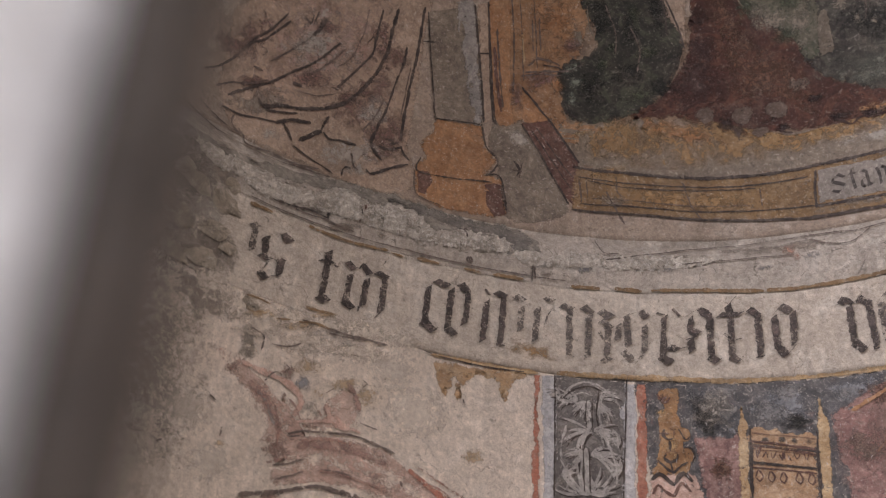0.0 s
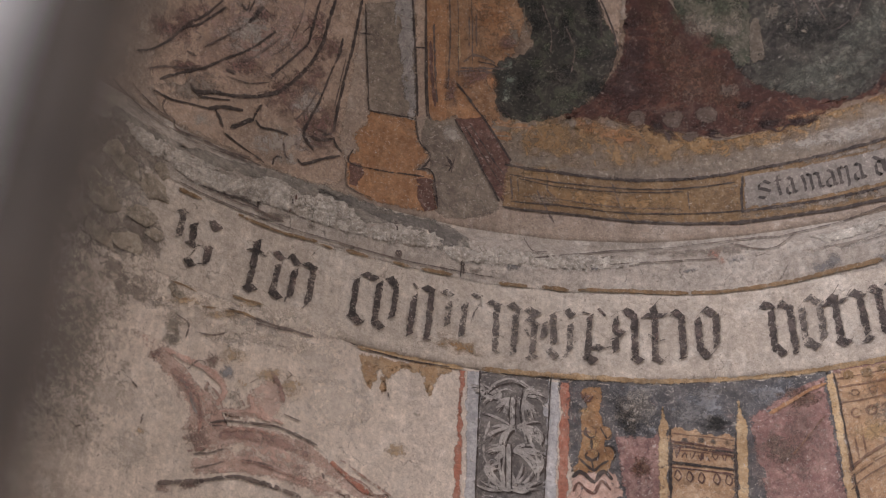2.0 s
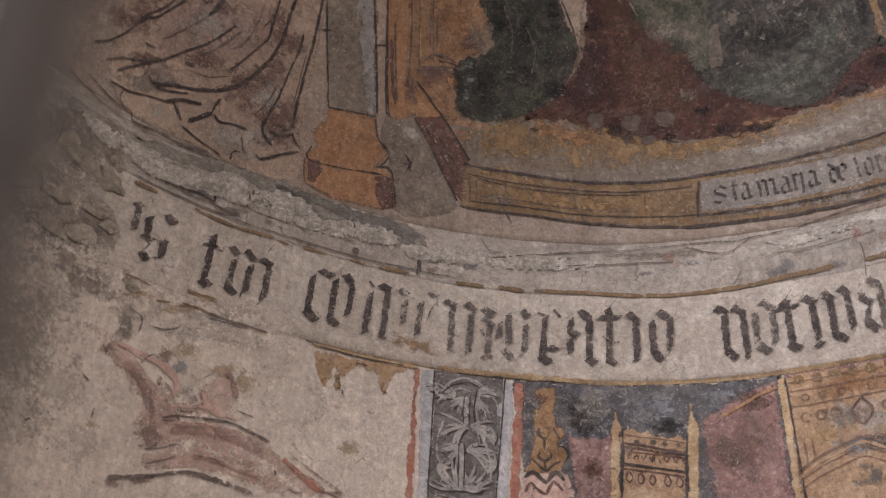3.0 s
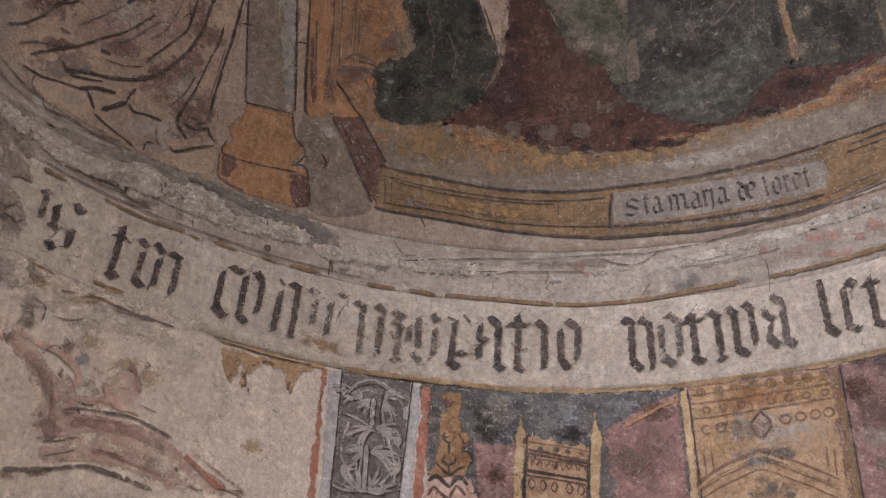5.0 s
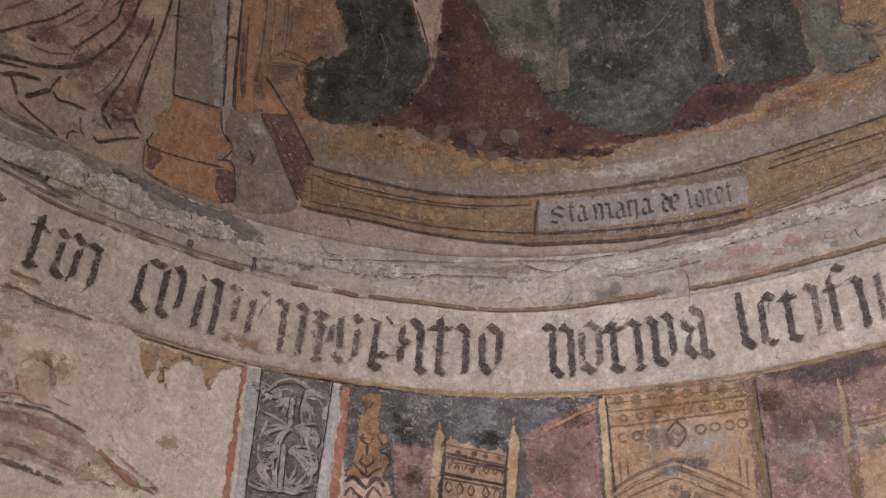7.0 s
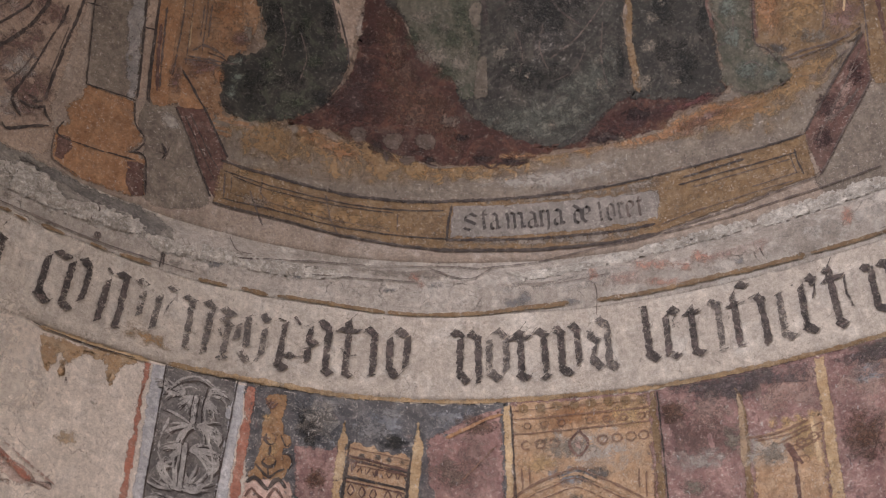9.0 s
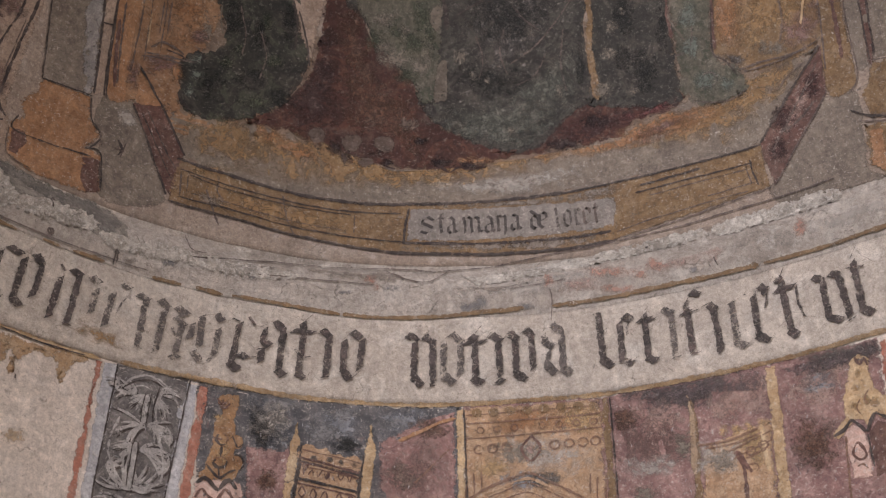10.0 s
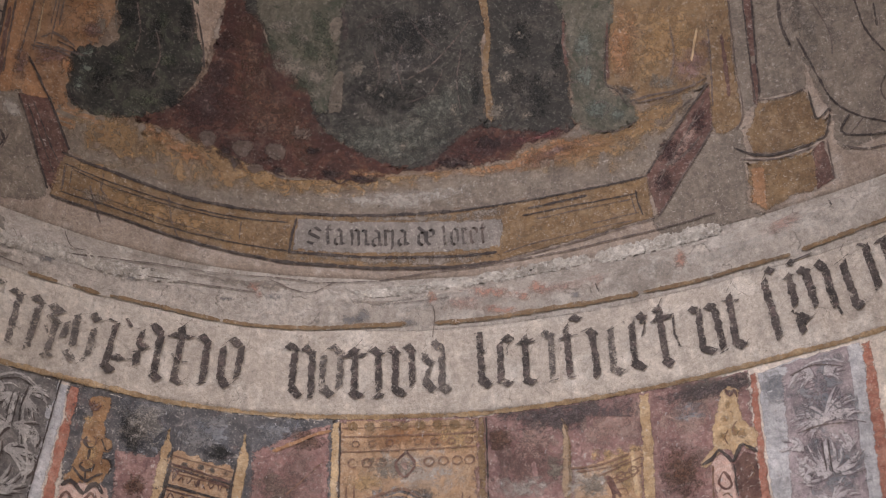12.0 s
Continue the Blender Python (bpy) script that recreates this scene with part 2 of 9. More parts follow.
# ---- painting tools: u metres round the apse (1.6 m from its axis), s metres along its profile ----
def spaced(pts, step, closed, smooth):
    """The outline through pts, at even steps."""
    P = [Vector((p[0], p[1], 0)) for p in pts]
    n = len(P)
    out = []
    for i in range(n if closed else n - 1):
        a, b = P[i], P[(i + 1) % n]
        p0 = P[i - 1] if closed or i > 0 else a
        p3 = P[(i + 2) % n] if closed or i + 2 < n else b
        k = max(1, int((b - a).length / step))
        for j in range(k):
            t = j / k
            if smooth:
                out.append(0.5 * (2 * a + (b - p0) * t + (2 * p0 - 5 * a + 4 * b - p3) * t * t + (3 * a - p0 - 3 * b + p3) * t**3))
            else:
                out.append(a.lerp(b, t))
    if not closed:
        out.append(P[-1])
    return out


def ragged(P, rag):
    out = []
    for p in P:
        d = noise.noise_vector(p * 38) * rag + noise.noise_vector(p * 130) * rag * 0.6
        out.append(Vector((p.x + d.x, p.y + d.y, 0)))
    return out


def laid(name, bm, material, parent, layer):
    """Lays a flat bmesh in (u, s) on the apse as one coat of paint."""
    me = bpy.data.meshes.new(name)
    if bm.verts:
        us = np.array([(v.co.x, v.co.y, v.co.z) for v in bm.verts])
        G = on_apse(np.degrees(us[:, 0] / 1.6), us[:, 1], 0.0007 + 0.0005 * layer + us[:, 2])
        for v, g in zip(bm.verts, G):
            v.co = g
    bmesh.ops.recalc_face_normals(bm, faces=bm.faces[:])
    bm.to_mesh(me)
    bm.free()
    me.materials.append(material)
    me.shade_smooth()
    ob = new(name, me)
    ob.parent = parent
    return ob


def cut_up(bm, step=0.045):
    """Cuts a flat mesh small enough to follow the curve."""
    us = np.array([(v.co.x, v.co.y) for v in bm.verts])
    for axis in (0, 1):
        lo, hi = us[:, axis].min(), us[:, axis].max()
        for k in range(int(lo / step) - 1, int(hi / step) + 2):
            if lo < k * step < hi:
                co, no = Vector((0, 0, 0)), Vector((0, 0, 0))
                co[axis], no[axis] = k * step, 1
                bmesh.ops.bisect_plane(bm, geom=bm.verts[:] + bm.edges[:] + bm.faces[:], plane_co=co, plane_no=no, dist=1e-7)


def inward(P, d):
    """The outline moved in by d."""
    n = len(P)
    area = sum(P[i].x * P[(i + 1) % n].y - P[(i + 1) % n].x * P[i].y for i in range(n))
    k = 1 if area > 0 else -1
    out = []
    for i, p in enumerate(P):
        t = P[(i + 2) % n] - P[i - 2]
        out.append(p + Vector((-t.y, t.x, 0)).normalized() * d * k)
    return out


def fill(name, pts, material, parent, layer=1, rag=0.004, smooth=True, label="", rim=0.012):
    """A painted field inside an outline, thinner along its rim."""
    P = ragged(spaced(pts, 0.008, True, smooth), rag)
    Q = inward(P, rim)
    bm = bmesh.new()
    full = bm.verts.layers.float.new("full")
    vs, ws = [bm.verts.new(p) for p in P], [bm.verts.new(p) for p in Q]
    for w in ws:
        w[full] = 1.0
    n = len(P)
    for i in range(n):
        bm.faces.new((vs[i], vs[(i + 1) % n], ws[(i + 1) % n], ws[i]))
    for tri in tessellate_polygon([Q]):
        try:
            bm.faces.new([ws[i] for i in tri])
        except ValueError:
            pass
    cut_up(bm)
    ob = laid(name, bm, material, parent, layer)
    if label:
        ob["label"] = label
    return ob


def line(name, pts, width, material, parent, layer=3, smooth=True, taper=True, rag=0.0012):
    """A brush line of uneven width."""
    P = ragged(spaced(pts, 0.005, False, smooth), rag)
    bm = bmesh.new()
    full = bm.verts.layers.float.new("full")
    prev = None
    n = len(P)
    for i, p in enumerate(P):
        d = P[min(i + 1, n - 1)] - P[max(i - 1, 0)]
        side = Vector((-d.y, d.x, 0)).normalized()
        w = width * 0.44 * (1 + 0.5 * noise.noise(p * 45) + 0.5 * noise.noise(p * 140)) * (min(1, 0.5 + i / 5, 0.5 + (n - 1 - i) / 5) if taper else 1)
        row = (bm.verts.new(p + side * w), bm.verts.new(p), bm.verts.new(p - side * w))
        row[1][full] = 1.0
        row[0][full] = row[2][full] = 0.65
        if prev:
            bm.faces.new((prev[0], prev[1], row[1], row[0]))
            bm.faces.new((prev[1], prev[2], row[2], row[1]))
        prev = row
    return laid(name, bm, material, parent, layer)


def wash(name, pts, material, parent, layer=2):
    """A stain or glaze that thins out towards its rim."""
    P = spaced(pts, 0.02, True, True)
    c = sum(P, Vector()) / len(P)
    bm = bmesh.new()
    thin, full = bm.verts.layers.float.new("soft"), bm.verts.layers.float.new("full")
    rings = []
    for k in range(9):
        ring = [bm.verts.new(c + (p - c) * (1 - k / 9)) for p in P]
        for v in ring:
            v[thin], v[full] = k / 9, 1.0
        rings.append(ring)
    n = len(P)
    for a, b in zip(rings, rings[1:]):
        for i in range(n):
            bm.faces.new((a[i], a[(i + 1) % n], b[(i + 1) % n], b[i]))
    bm.faces.new(rings[-1])
    return laid(name, bm, material, parent, layer)


def disc(name, u, s, r, material, parent, layer=4, hole=0.0):
    """A painted dot or ring."""
    bm = bmesh.new()
    full = bm.verts.layers.float.new("full")
    out = [bm.verts.new((u + r * math.cos(k * math.pi / 8) * random.uniform(0.9, 1.1), s + r * math.sin(k * math.pi / 8) * random.uniform(0.9, 1.1), 0)) for k in range(16)]
    if hole:
        ins = [bm.verts.new((u + (v.co.x - u) * hole, s + (v.co.y - s) * hole, 0)) for v in out]
        for k in range(16):
            bm.faces.new((out[k - 1], out[k], ins[k], ins[k - 1]))
    else:
        bm.faces.new(out)
    for v in bm.verts:
        v[full] = 0.7
    return laid(name, bm, material, parent, layer)


GLYPHS = {
    "j": ["18,92 40,100 46,84 46,0 26,-24"],
    "m": ["2,92 12,100 17,84 17,2", "17,80 34,100 49,86 49,2", "49,80 66,100 82,86 82,12 80,2", "82,14 98,5"],
    "o": ["24,84 24,18", "24,82 54,102 80,82", "80,84 80,18", "24,18 50,-2 80,18"],
    "e": ["24,84 24,18", "24,82 54,102 82,84 82,64", "82,64 30,46", "24,18 46,0 84,16"],
    "a": ["14,84 44,102 74,84 74,14 70,2", "74,58 34,46", "24,42 24,16", "24,16 44,-1 74,20", "74,16 98,4"],
    "t": ["64,120 48,102 46,18 54,2 84,14", "8,90 30,96 88,92"],
    "r": ["14,92 32,100 38,84 38,14 34,2", "38,16 62,4", "38,80 62,100 92,86"],
    "s": ["86,82 56,102 26,84 26,68", "26,66 78,38", "78,38 78,16", "78,16 46,-2 12,14"],
    "l": ["26,110 40,120 44,104 44,16 52,2 82,14"],
    "d": ["22,116 84,74 84,18 54,-2 24,18 24,66 50,86 84,64"],
}


def letter(char, u, s, wide, high, material, parent, nib=0.016, layer=4, slant=0.0):
    """A broken-script letter drawn with a broad nib held at forty degrees."""
    bm = bmesh.new()
    nx, ny = nib * 0.5 * math.cos(0.70), nib * 0.5 * math.sin(0.70)
    lift = 0.0
    full = bm.verts.layers.float.new("full")
    for stroke in GLYPHS[char]:
        P = [Vector((u + float(a) / 100 * wide + slant * float(b) / 100 * high, s + float(b) / 100 * high, 0)) for a, b in (q.split(",") for q in stroke.split())]
        P = ragged(spaced([(p.x, p.y) for p in P], 0.010, False, False), 0.0022)
        prev = None
        for p in P:
            k = 1 + 0.25 * noise.noise(p * 60)
            lift += 2e-6
            row = (bm.verts.new((p.x - nx * k, p.y - ny * k, lift)), bm.verts.new((p.x, p.y, lift)), bm.verts.new((p.x + nx * k, p.y + ny * k, lift)))
            row[0][full], row[1][full], row[2][full] = 0.8, 1.0, 0.8
            if prev:
                bm.faces.new((prev[0], prev[1], row[1], row[0]))
                bm.faces.new((prev[1], prev[2], row[2], row[1]))
            prev = row
    return laid("letter", bm, material, parent, layer)


def penned(strokes, u, material):
    """A letter of the inscription, in millimetres from its foot: b, a stroke of the broad nib held at forty degrees; h, one of its corner."""
    bm = bmesh.new()
    full = bm.verts.layers.float.new("full")
    lift = 0.0
    for stroke in strokes.split(" / "):
        kind, *path = stroke.split()
        nib = 0.0215 if kind == "b" else 0.0066
        nx, ny = nib * 0.5 * math.cos(0.70), nib * 0.5 * math.sin(0.70)
        P = [(u + float(q.split(",")[0]) / 1000, 0.05 + float(q.split(",")[1]) / 1000) for q in path]
        P = ragged(spaced(P, 0.006, False, False), 0.0013)
        prev = None
        for p in P:
            k = 1 + 0.30 * noise.noise(p * 75) + (0.35 * noise.noise(p * 190))
            if kind == "h":
                k *= 1.1
            lift += 2e-6
            body = 1.0 if kind == "b" else 0.8
            row = (bm.verts.new((p.x - nx * k, p.y - ny * k, lift)), bm.verts.new((p.x, p.y, lift)), bm.verts.new((p.x + nx * k, p.y + ny * k, lift)))
            row[0][full], row[1][full], row[2][full] = 0.88 * body, body, 0.88 * body
            if prev:
                bm.faces.new((prev[0], prev[1], row[1], row[0]))
                bm.faces.new((prev[1], prev[2], row[2], row[1]))
            prev = row
    return laid("letter", bm, material, inscription, 8)


def blade(u, s, turn, size, bend, material, parent):
    """A slim curled leaf, one light brush stroke with a dark one beside it."""
    spine, x, y, a = [], u, s, turn
    for k in range(7):
        spine.append((x, y))
        x, y, a = x + size / 6 * math.cos(a), y + size / 6 * math.sin(a), a + bend
    bm = bmesh.new()
    full = bm.verts.layers.float.new("full")
    prev = None
    for k, (x, y) in enumerate(spine):
        w = 0.0034 * math.sin(math.pi * (0.15 + 0.8 * k / 6)) * (1 + 0.4 * noise.noise(Vector((x, y, 0)) * 60))
        b = turn + bend * k + math.pi / 2
        pair = (bm.verts.new((x + w * math.cos(b), y + w * math.sin(b), 0)), bm.verts.new((x - w * math.cos(b), y - w * math.sin(b), 0)))
        if prev:
            bm.faces.new((prev[0], prev[1], pair[1], pair[0]))
        prev = pair
    for v in bm.verts:
        v[full] = 0.8
    line("leaf_shade", [(p[0] + 0.005, p[1] - 0.005) for p in spine[::2]], 0.0034, P_LINE if parent == pilaster else P_MAUVEDK, parent, 5)
    return laid("leaf", bm, material, parent, 6)


def fan(u, s, lo, hi, count, size, bend, material, parent):
    """A spray of leaves between two angles in degrees."""
    count += 3
    for k in range(count):
        a = radians(lo + (hi - lo) * (k + random.uniform(-0.3, 0.3)) / max(1, count - 1))
        blade(u + random.uniform(-0.004, 0.004), s + random.uniform(-0.004, 0.004), a, size * random.uniform(0.45, 0.95), bend * random.uniform(0.5, 1.3), material, parent)


def crust(name, pts, thick, material, parent):
    """Broken lime that stands out of the wall in crumbs, with a torn edge."""
    P = np.array([(p.x, p.y) for p in spaced(pts, 0.02, True, True)])
    lo, hi, step = P.min(0) - 0.01, P.max(0) + 0.01, 0.0036
    us, ss = np.arange(lo[0], hi[0], step), np.arange(lo[1], hi[1], step)
    A, B = P, np.roll(P, -1, 0)
    grid, height = {}, {}
    verts, faces = [], []
    for i, u in enumerate(us):
        for j, s in enumerate(ss):
            rough = noise.noise(Vector((u, s, 1)) * 45) + 0.6 * noise.noise(Vector((u, s, 2)) * 120)
            cross = ((A[:, 1] > s) != (B[:, 1] > s)) & (u < (B[:, 0] - A[:, 0]) * (s - A[:, 1]) / (B[:, 1] - A[:, 1] + 1e-12) + A[:, 0])
            d = np.hypot(P[:, 0] - u, P[:, 1] - s).min() * (1 if cross.sum() % 2 else -1)
            d = d + 0.016 * rough - 0.003
            if d > -0.006:
                k = min(max(d / 0.012, 0), 1)
                crumb = 0.5 + 0.95 * noise.noise(Vector((u, s, 3)) * 130) + 0.6 * noise.noise(Vector((u, s, 4)) * 55)
                grid[i, j] = len(verts)
                verts.append((u, s, thick * k * max(crumb, 0.05) - (0.003 if d <= 0 else 0)))
    for (i, j), a in grid.items():
        q = [a, grid.get((i + 1, j)), grid.get((i + 1, j + 1)), grid.get((i, j + 1))]
        if None not in q:
            faces.append(q)
    V = np.array(verts)
    G = on_apse(np.degrees(V[:, 0] / 1.6), V[:, 1], 0.0024 + V[:, 2])
    return mesh_ob(name, G, faces, material, parent)


def paint(name, base, dark, light, wear=0.2, opacity=0.95, soft=False, flecks=0.6, blot=7.0, mottle=None, grit=0.35):
    """Old mural paint: mottled, rubbed through to the plaster in places, with pale losses."""
    m, N, L, b = mat_new(name)
    co = N.new("ShaderNodeTexCoord").outputs["Object"]
    big = noise_node(N, L, co, blot, 8, 0.65, 0.8)
    mid = noise_node(N, L, co, blot * 5.5, 7, 0.7, 0.6)
    c = mix(N, L, ramp(N, L, big, 0.36, 0.64), base, dark)
    c = mix(N, L, ramp(N, L, mid, 0.46, 0.72, 0.0, 0.95), c, light)
    rub = noise_node(N, L, co, 17, 9, 0.75, 0.7)
    c = mix(N, L, ramp(N, L, rub, 0.50, 0.68, 0.0, 0.5), c, tuple(0.62 * x + 0.38 * y for x, y in zip(light, (0.34, 0.27, 0.225))))
    for k, (tint, scale, reach) in enumerate(mottle or ()):
        patch = noise_node(N, L, co, scale, 9, 0.74, 1.3 + 0.7 * k)
        c = mix(N, L, ramp(N, L, patch, reach, reach + 0.07, 0.0, 0.85), c, tint)
    c, h = weathered(N, L, co, c, flecks, tuple(x * 0.5 for x in dark))
    L.new(c, b.inputs["Base Color"])
    b.inputs["Roughness"].default_value = 0.85
    gone = noise_node(N, L, co, 30, 10, 0.8, 1.0)
    speck = noise_node(N, L, co, 150, 5, 0.7, 0.5)
    gone = times_(N, L, gone, ramp(N, L, speck, 0.0, 1.0, -0.5 * grit, 0.5 * grit), "ADD")
    top = 0.74 - 0.42 * wear
    body = N.new("ShaderNodeAttribute")
    body.attribute_name = "full"
    gone = times_(N, L, gone, ramp(N, L, body.outputs["Fac"], 0.0, 1.0, 0.19, 0.0), "ADD")
    a = ramp(N, L, gone, top - 0.045, top + 0.045, opacity, 0.0)
    if soft:
        at = N.new("ShaderNodeAttribute")
        at.attribute_name = "soft"
        k = times_(N, L, at.outputs["Fac"], times_(N, L, ramp(N, L, mid, 0.32, 0.68, -0.6, 0.6), ramp(N, L, big, 0.3, 0.7, -0.45, 0.45), "ADD"), "ADD")
        a = times_(N, L, a, ramp(N, L, k, 0.05, 0.75))
    L.new(a, b.inputs["Alpha"])
    bumped(N, L, b, h, 0.4, 0.006)
    return m


P_INK = paint("ink_black", (0.045, 0.034, 0.032), (0.027, 0.022, 0.021), (0.117, 0.090, 0.085), 0.34, 0.95, flecks=0.55, grit=0.7, mottle=[((0.149, 0.104, 0.095), 26.0, 0.55)])
P_INKSOFT = paint("ink_faded", (0.075, 0.062, 0.058), (0.05, 0.041, 0.04), (0.20, 0.165, 0.15), 0.44, 0.86, flecks=0.5, grit=0.8)
P_LINE = paint("line_dark", (0.048, 0.034, 0.031), (0.028, 0.021, 0.020), (0.109, 0.084, 0.074), 0.26, 0.93, flecks=0.3)
P_LINESOFT = paint("line_brown", (0.124, 0.092, 0.080), (0.076, 0.056, 0.052), (0.200, 0.150, 0.126), 0.34, 0.85, flecks=0.3)
P_OCHRE = paint("ochre", (0.295, 0.168, 0.093), (0.194, 0.102, 0.052), (0.350, 0.212, 0.122), 0.22)
P_OCHREBR = paint("ochre_brown", (0.210, 0.128, 0.062), (0.137, 0.084, 0.045), (0.253, 0.171, 0.096), 0.25)
P_GOLD = paint("golden_ochre", (0.497, 0.342, 0.188), (0.337, 0.221, 0.124), (0.597, 0.462, 0.307), 0.25)
P_ORANGE = paint("orange_ochre", (0.340, 0.178, 0.090), (0.232, 0.116, 0.057), (0.371, 0.214, 0.118), 0.18)
P_REDLINE = paint("red_border", (0.377, 0.145, 0.097), (0.270, 0.110, 0.078), (0.462, 0.262, 0.198), 0.28)
P_RED = paint("mantle_red", (0.051, 0.016, 0.012), (0.031, 0.010, 0.007), (0.072, 0.026, 0.019), 0.10, 0.97, flecks=0.3, mottle=[((0.097, 0.039, 0.025), 9.0, 0.495), ((0.031, 0.011, 0.010), 16.0, 0.56), ((0.124, 0.066, 0.049), 55.0, 0.57)])
P_REDBR = paint("red_brown", (0.123, 0.059, 0.047), (0.069, 0.035, 0.030), (0.186, 0.106, 0.083), 0.20)
P_PURPLE = paint("purple_brown", (0.257, 0.142, 0.128), (0.165, 0.091, 0.085), (0.410, 0.268, 0.239), 0.18, flecks=0.7, mottle=[((0.342, 0.234, 0.217), 30.0, 0.57), ((0.125, 0.080, 0.078), 12.0, 0.58)])
P_NAVY = paint("blue_black", (0.084, 0.080, 0.084), (0.046, 0.044, 0.049), (0.205, 0.191, 0.191), 0.16, 0.95, flecks=0.9, mottle=[((0.252, 0.226, 0.215), 40.0, 0.58), ((0.158, 0.110, 0.103), 12.0, 0.58)])
P_GREEN = paint("robe_green", (0.022, 0.020, 0.016), (0.011, 0.011, 0.010), (0.040, 0.038, 0.029), 0.08, 0.97, flecks=0.3, mottle=[((0.058, 0.058, 0.041), 11.0, 0.505), ((0.013, 0.012, 0.010), 19.0, 0.53), ((0.076, 0.071, 0.053), 48.0, 0.57)])
P_GREY = paint("robe_grey", (0.032, 0.029, 0.024), (0.020, 0.017, 0.016), (0.052, 0.046, 0.038), 0.08, 0.97, flecks=0.3, mottle=[((0.069, 0.062, 0.052), 9.0, 0.515), ((0.017, 0.016, 0.014), 15.0, 0.55), ((0.082, 0.073, 0.059), 50.0, 0.57)])
P_SAGE = paint("robe_sage", (0.111, 0.097, 0.072), (0.065, 0.064, 0.046), (0.152, 0.131, 0.100), 0.12, 0.95, flecks=0.3, mottle=[((0.047, 0.052, 0.034), 24.0, 0.53), ((0.160, 0.138, 0.106), 13.0, 0.57)])
P_STONE = paint("painted_stone", (0.193, 0.156, 0.123), (0.146, 0.114, 0.093), (0.250, 0.208, 0.169), 0.2)
P_BEIGE = paint("painted_beige", (0.350, 0.258, 0.198), (0.275, 0.198, 0.150), (0.420, 0.322, 0.255), 0.20)
P_BLUEGREY = paint("blue_grey", (0.251, 0.231, 0.220), (0.179, 0.166, 0.164), (0.354, 0.321, 0.295), 0.25)
P_LEAD = paint("lead_grey", (0.431, 0.418, 0.429), (0.316, 0.310, 0.319), (0.574, 0.552, 0.557), 0.2)
P_TABLET = paint("tablet_grey", (0.232, 0.202, 0.181), (0.181, 0.155, 0.138), (0.292, 0.258, 0.232), 0.15)
P_MAUVE = paint("mauve_field", (0.32, 0.26, 0.265), (0.22, 0.175, 0.185), (0.44, 0.38, 0.38), 0.22)
P_LEAFPALE = paint("faded_leaf", (0.44, 0.40, 0.40), (0.34, 0.30, 0.31), (0.52, 0.48, 0.47), 0.4)
P_FLAKE = paint("flaked_lime", (0.518, 0.469, 0.429), (0.437, 0.388, 0.348), (0.583, 0.543, 0.502), 0.3)
P_WRITING = paint("tablet_ink", (0.06, 0.05, 0.047), (0.045, 0.037, 0.035), (0.12, 0.10, 0.095), 0.22, 0.92, flecks=0.3)
P_ROSE = paint("faded_rose", (0.33, 0.185, 0.145), (0.24, 0.13, 0.105), (0.45, 0.31, 0.26), 0.42, 0.9)
P_UNDER = paint("undercoat", (0.187, 0.132, 0.093), (0.136, 0.093, 0.068), (0.255, 0.191, 0.140), 0.1)
W_SAGE = paint("sage_bloom", (0.102, 0.101, 0.082), (0.068, 0.070, 0.058), (0.146, 0.139, 0.116), 0.3, 0.75, True, 0.3)
P_FIELD = paint("grotesque_field", (0.150, 0.134, 0.128), (0.088, 0.078, 0.076), (0.245, 0.222, 0.212), 0.15)
P_LEAF = paint("grotesque_leaf", (0.345, 0.318, 0.300), (0.260, 0.241, 0.232), (0.520, 0.481, 0.452), 0.30)
P_PINK = paint("pale_pink", (0.537, 0.357, 0.298), (0.419, 0.270, 0.220), (0.619, 0.480, 0.420), 0.3)
P_MORTAR = paint("grey_mortar", (0.224, 0.200, 0.172), (0.156, 0.140, 0.124), (0.323, 0.291, 0.259), 0.18)
W_OCHRE = paint("ochre_stain", (0.304, 0.179, 0.078), (0.230, 0.133, 0.063), (0.359, 0.244, 0.133), 0.25, 0.75, True)
W_RED = paint("red_stain", (0.184, 0.096, 0.084), (0.120, 0.064, 0.056), (0.282, 0.186, 0.162), 0.25, 0.7, True)
W_PINK = paint("pink_stain", (0.393, 0.249, 0.209), (0.317, 0.197, 0.165), (0.457, 0.337, 0.289), 0.3, 0.6, True)
W_GREY = paint("grey_stain", (0.208, 0.172, 0.143), (0.145, 0.119, 0.100), (0.311, 0.257, 0.218), 0.25, 0.75, True)
W_DARK = paint("dark_stain", (0.078, 0.069, 0.062), (0.046, 0.040, 0.037), (0.156, 0.137, 0.124), 0.25, 0.75, True)
W_BLUE = paint("blue_stain", (0.206, 0.211, 0.235), (0.133, 0.138, 0.152), (0.335, 0.325, 0.335), 0.3, 0.75, True)
W_PALE = paint("pale_stain", (0.482, 0.434, 0.387), (0.398, 0.350, 0.309), (0.552, 0.511, 0.470), 0.25, 0.5, True)
W_ORANGE = paint("orange_stain", (0.327, 0.163, 0.073), (0.258, 0.125, 0.060), (0.370, 0.224, 0.129), 0.25, 0.75, True)


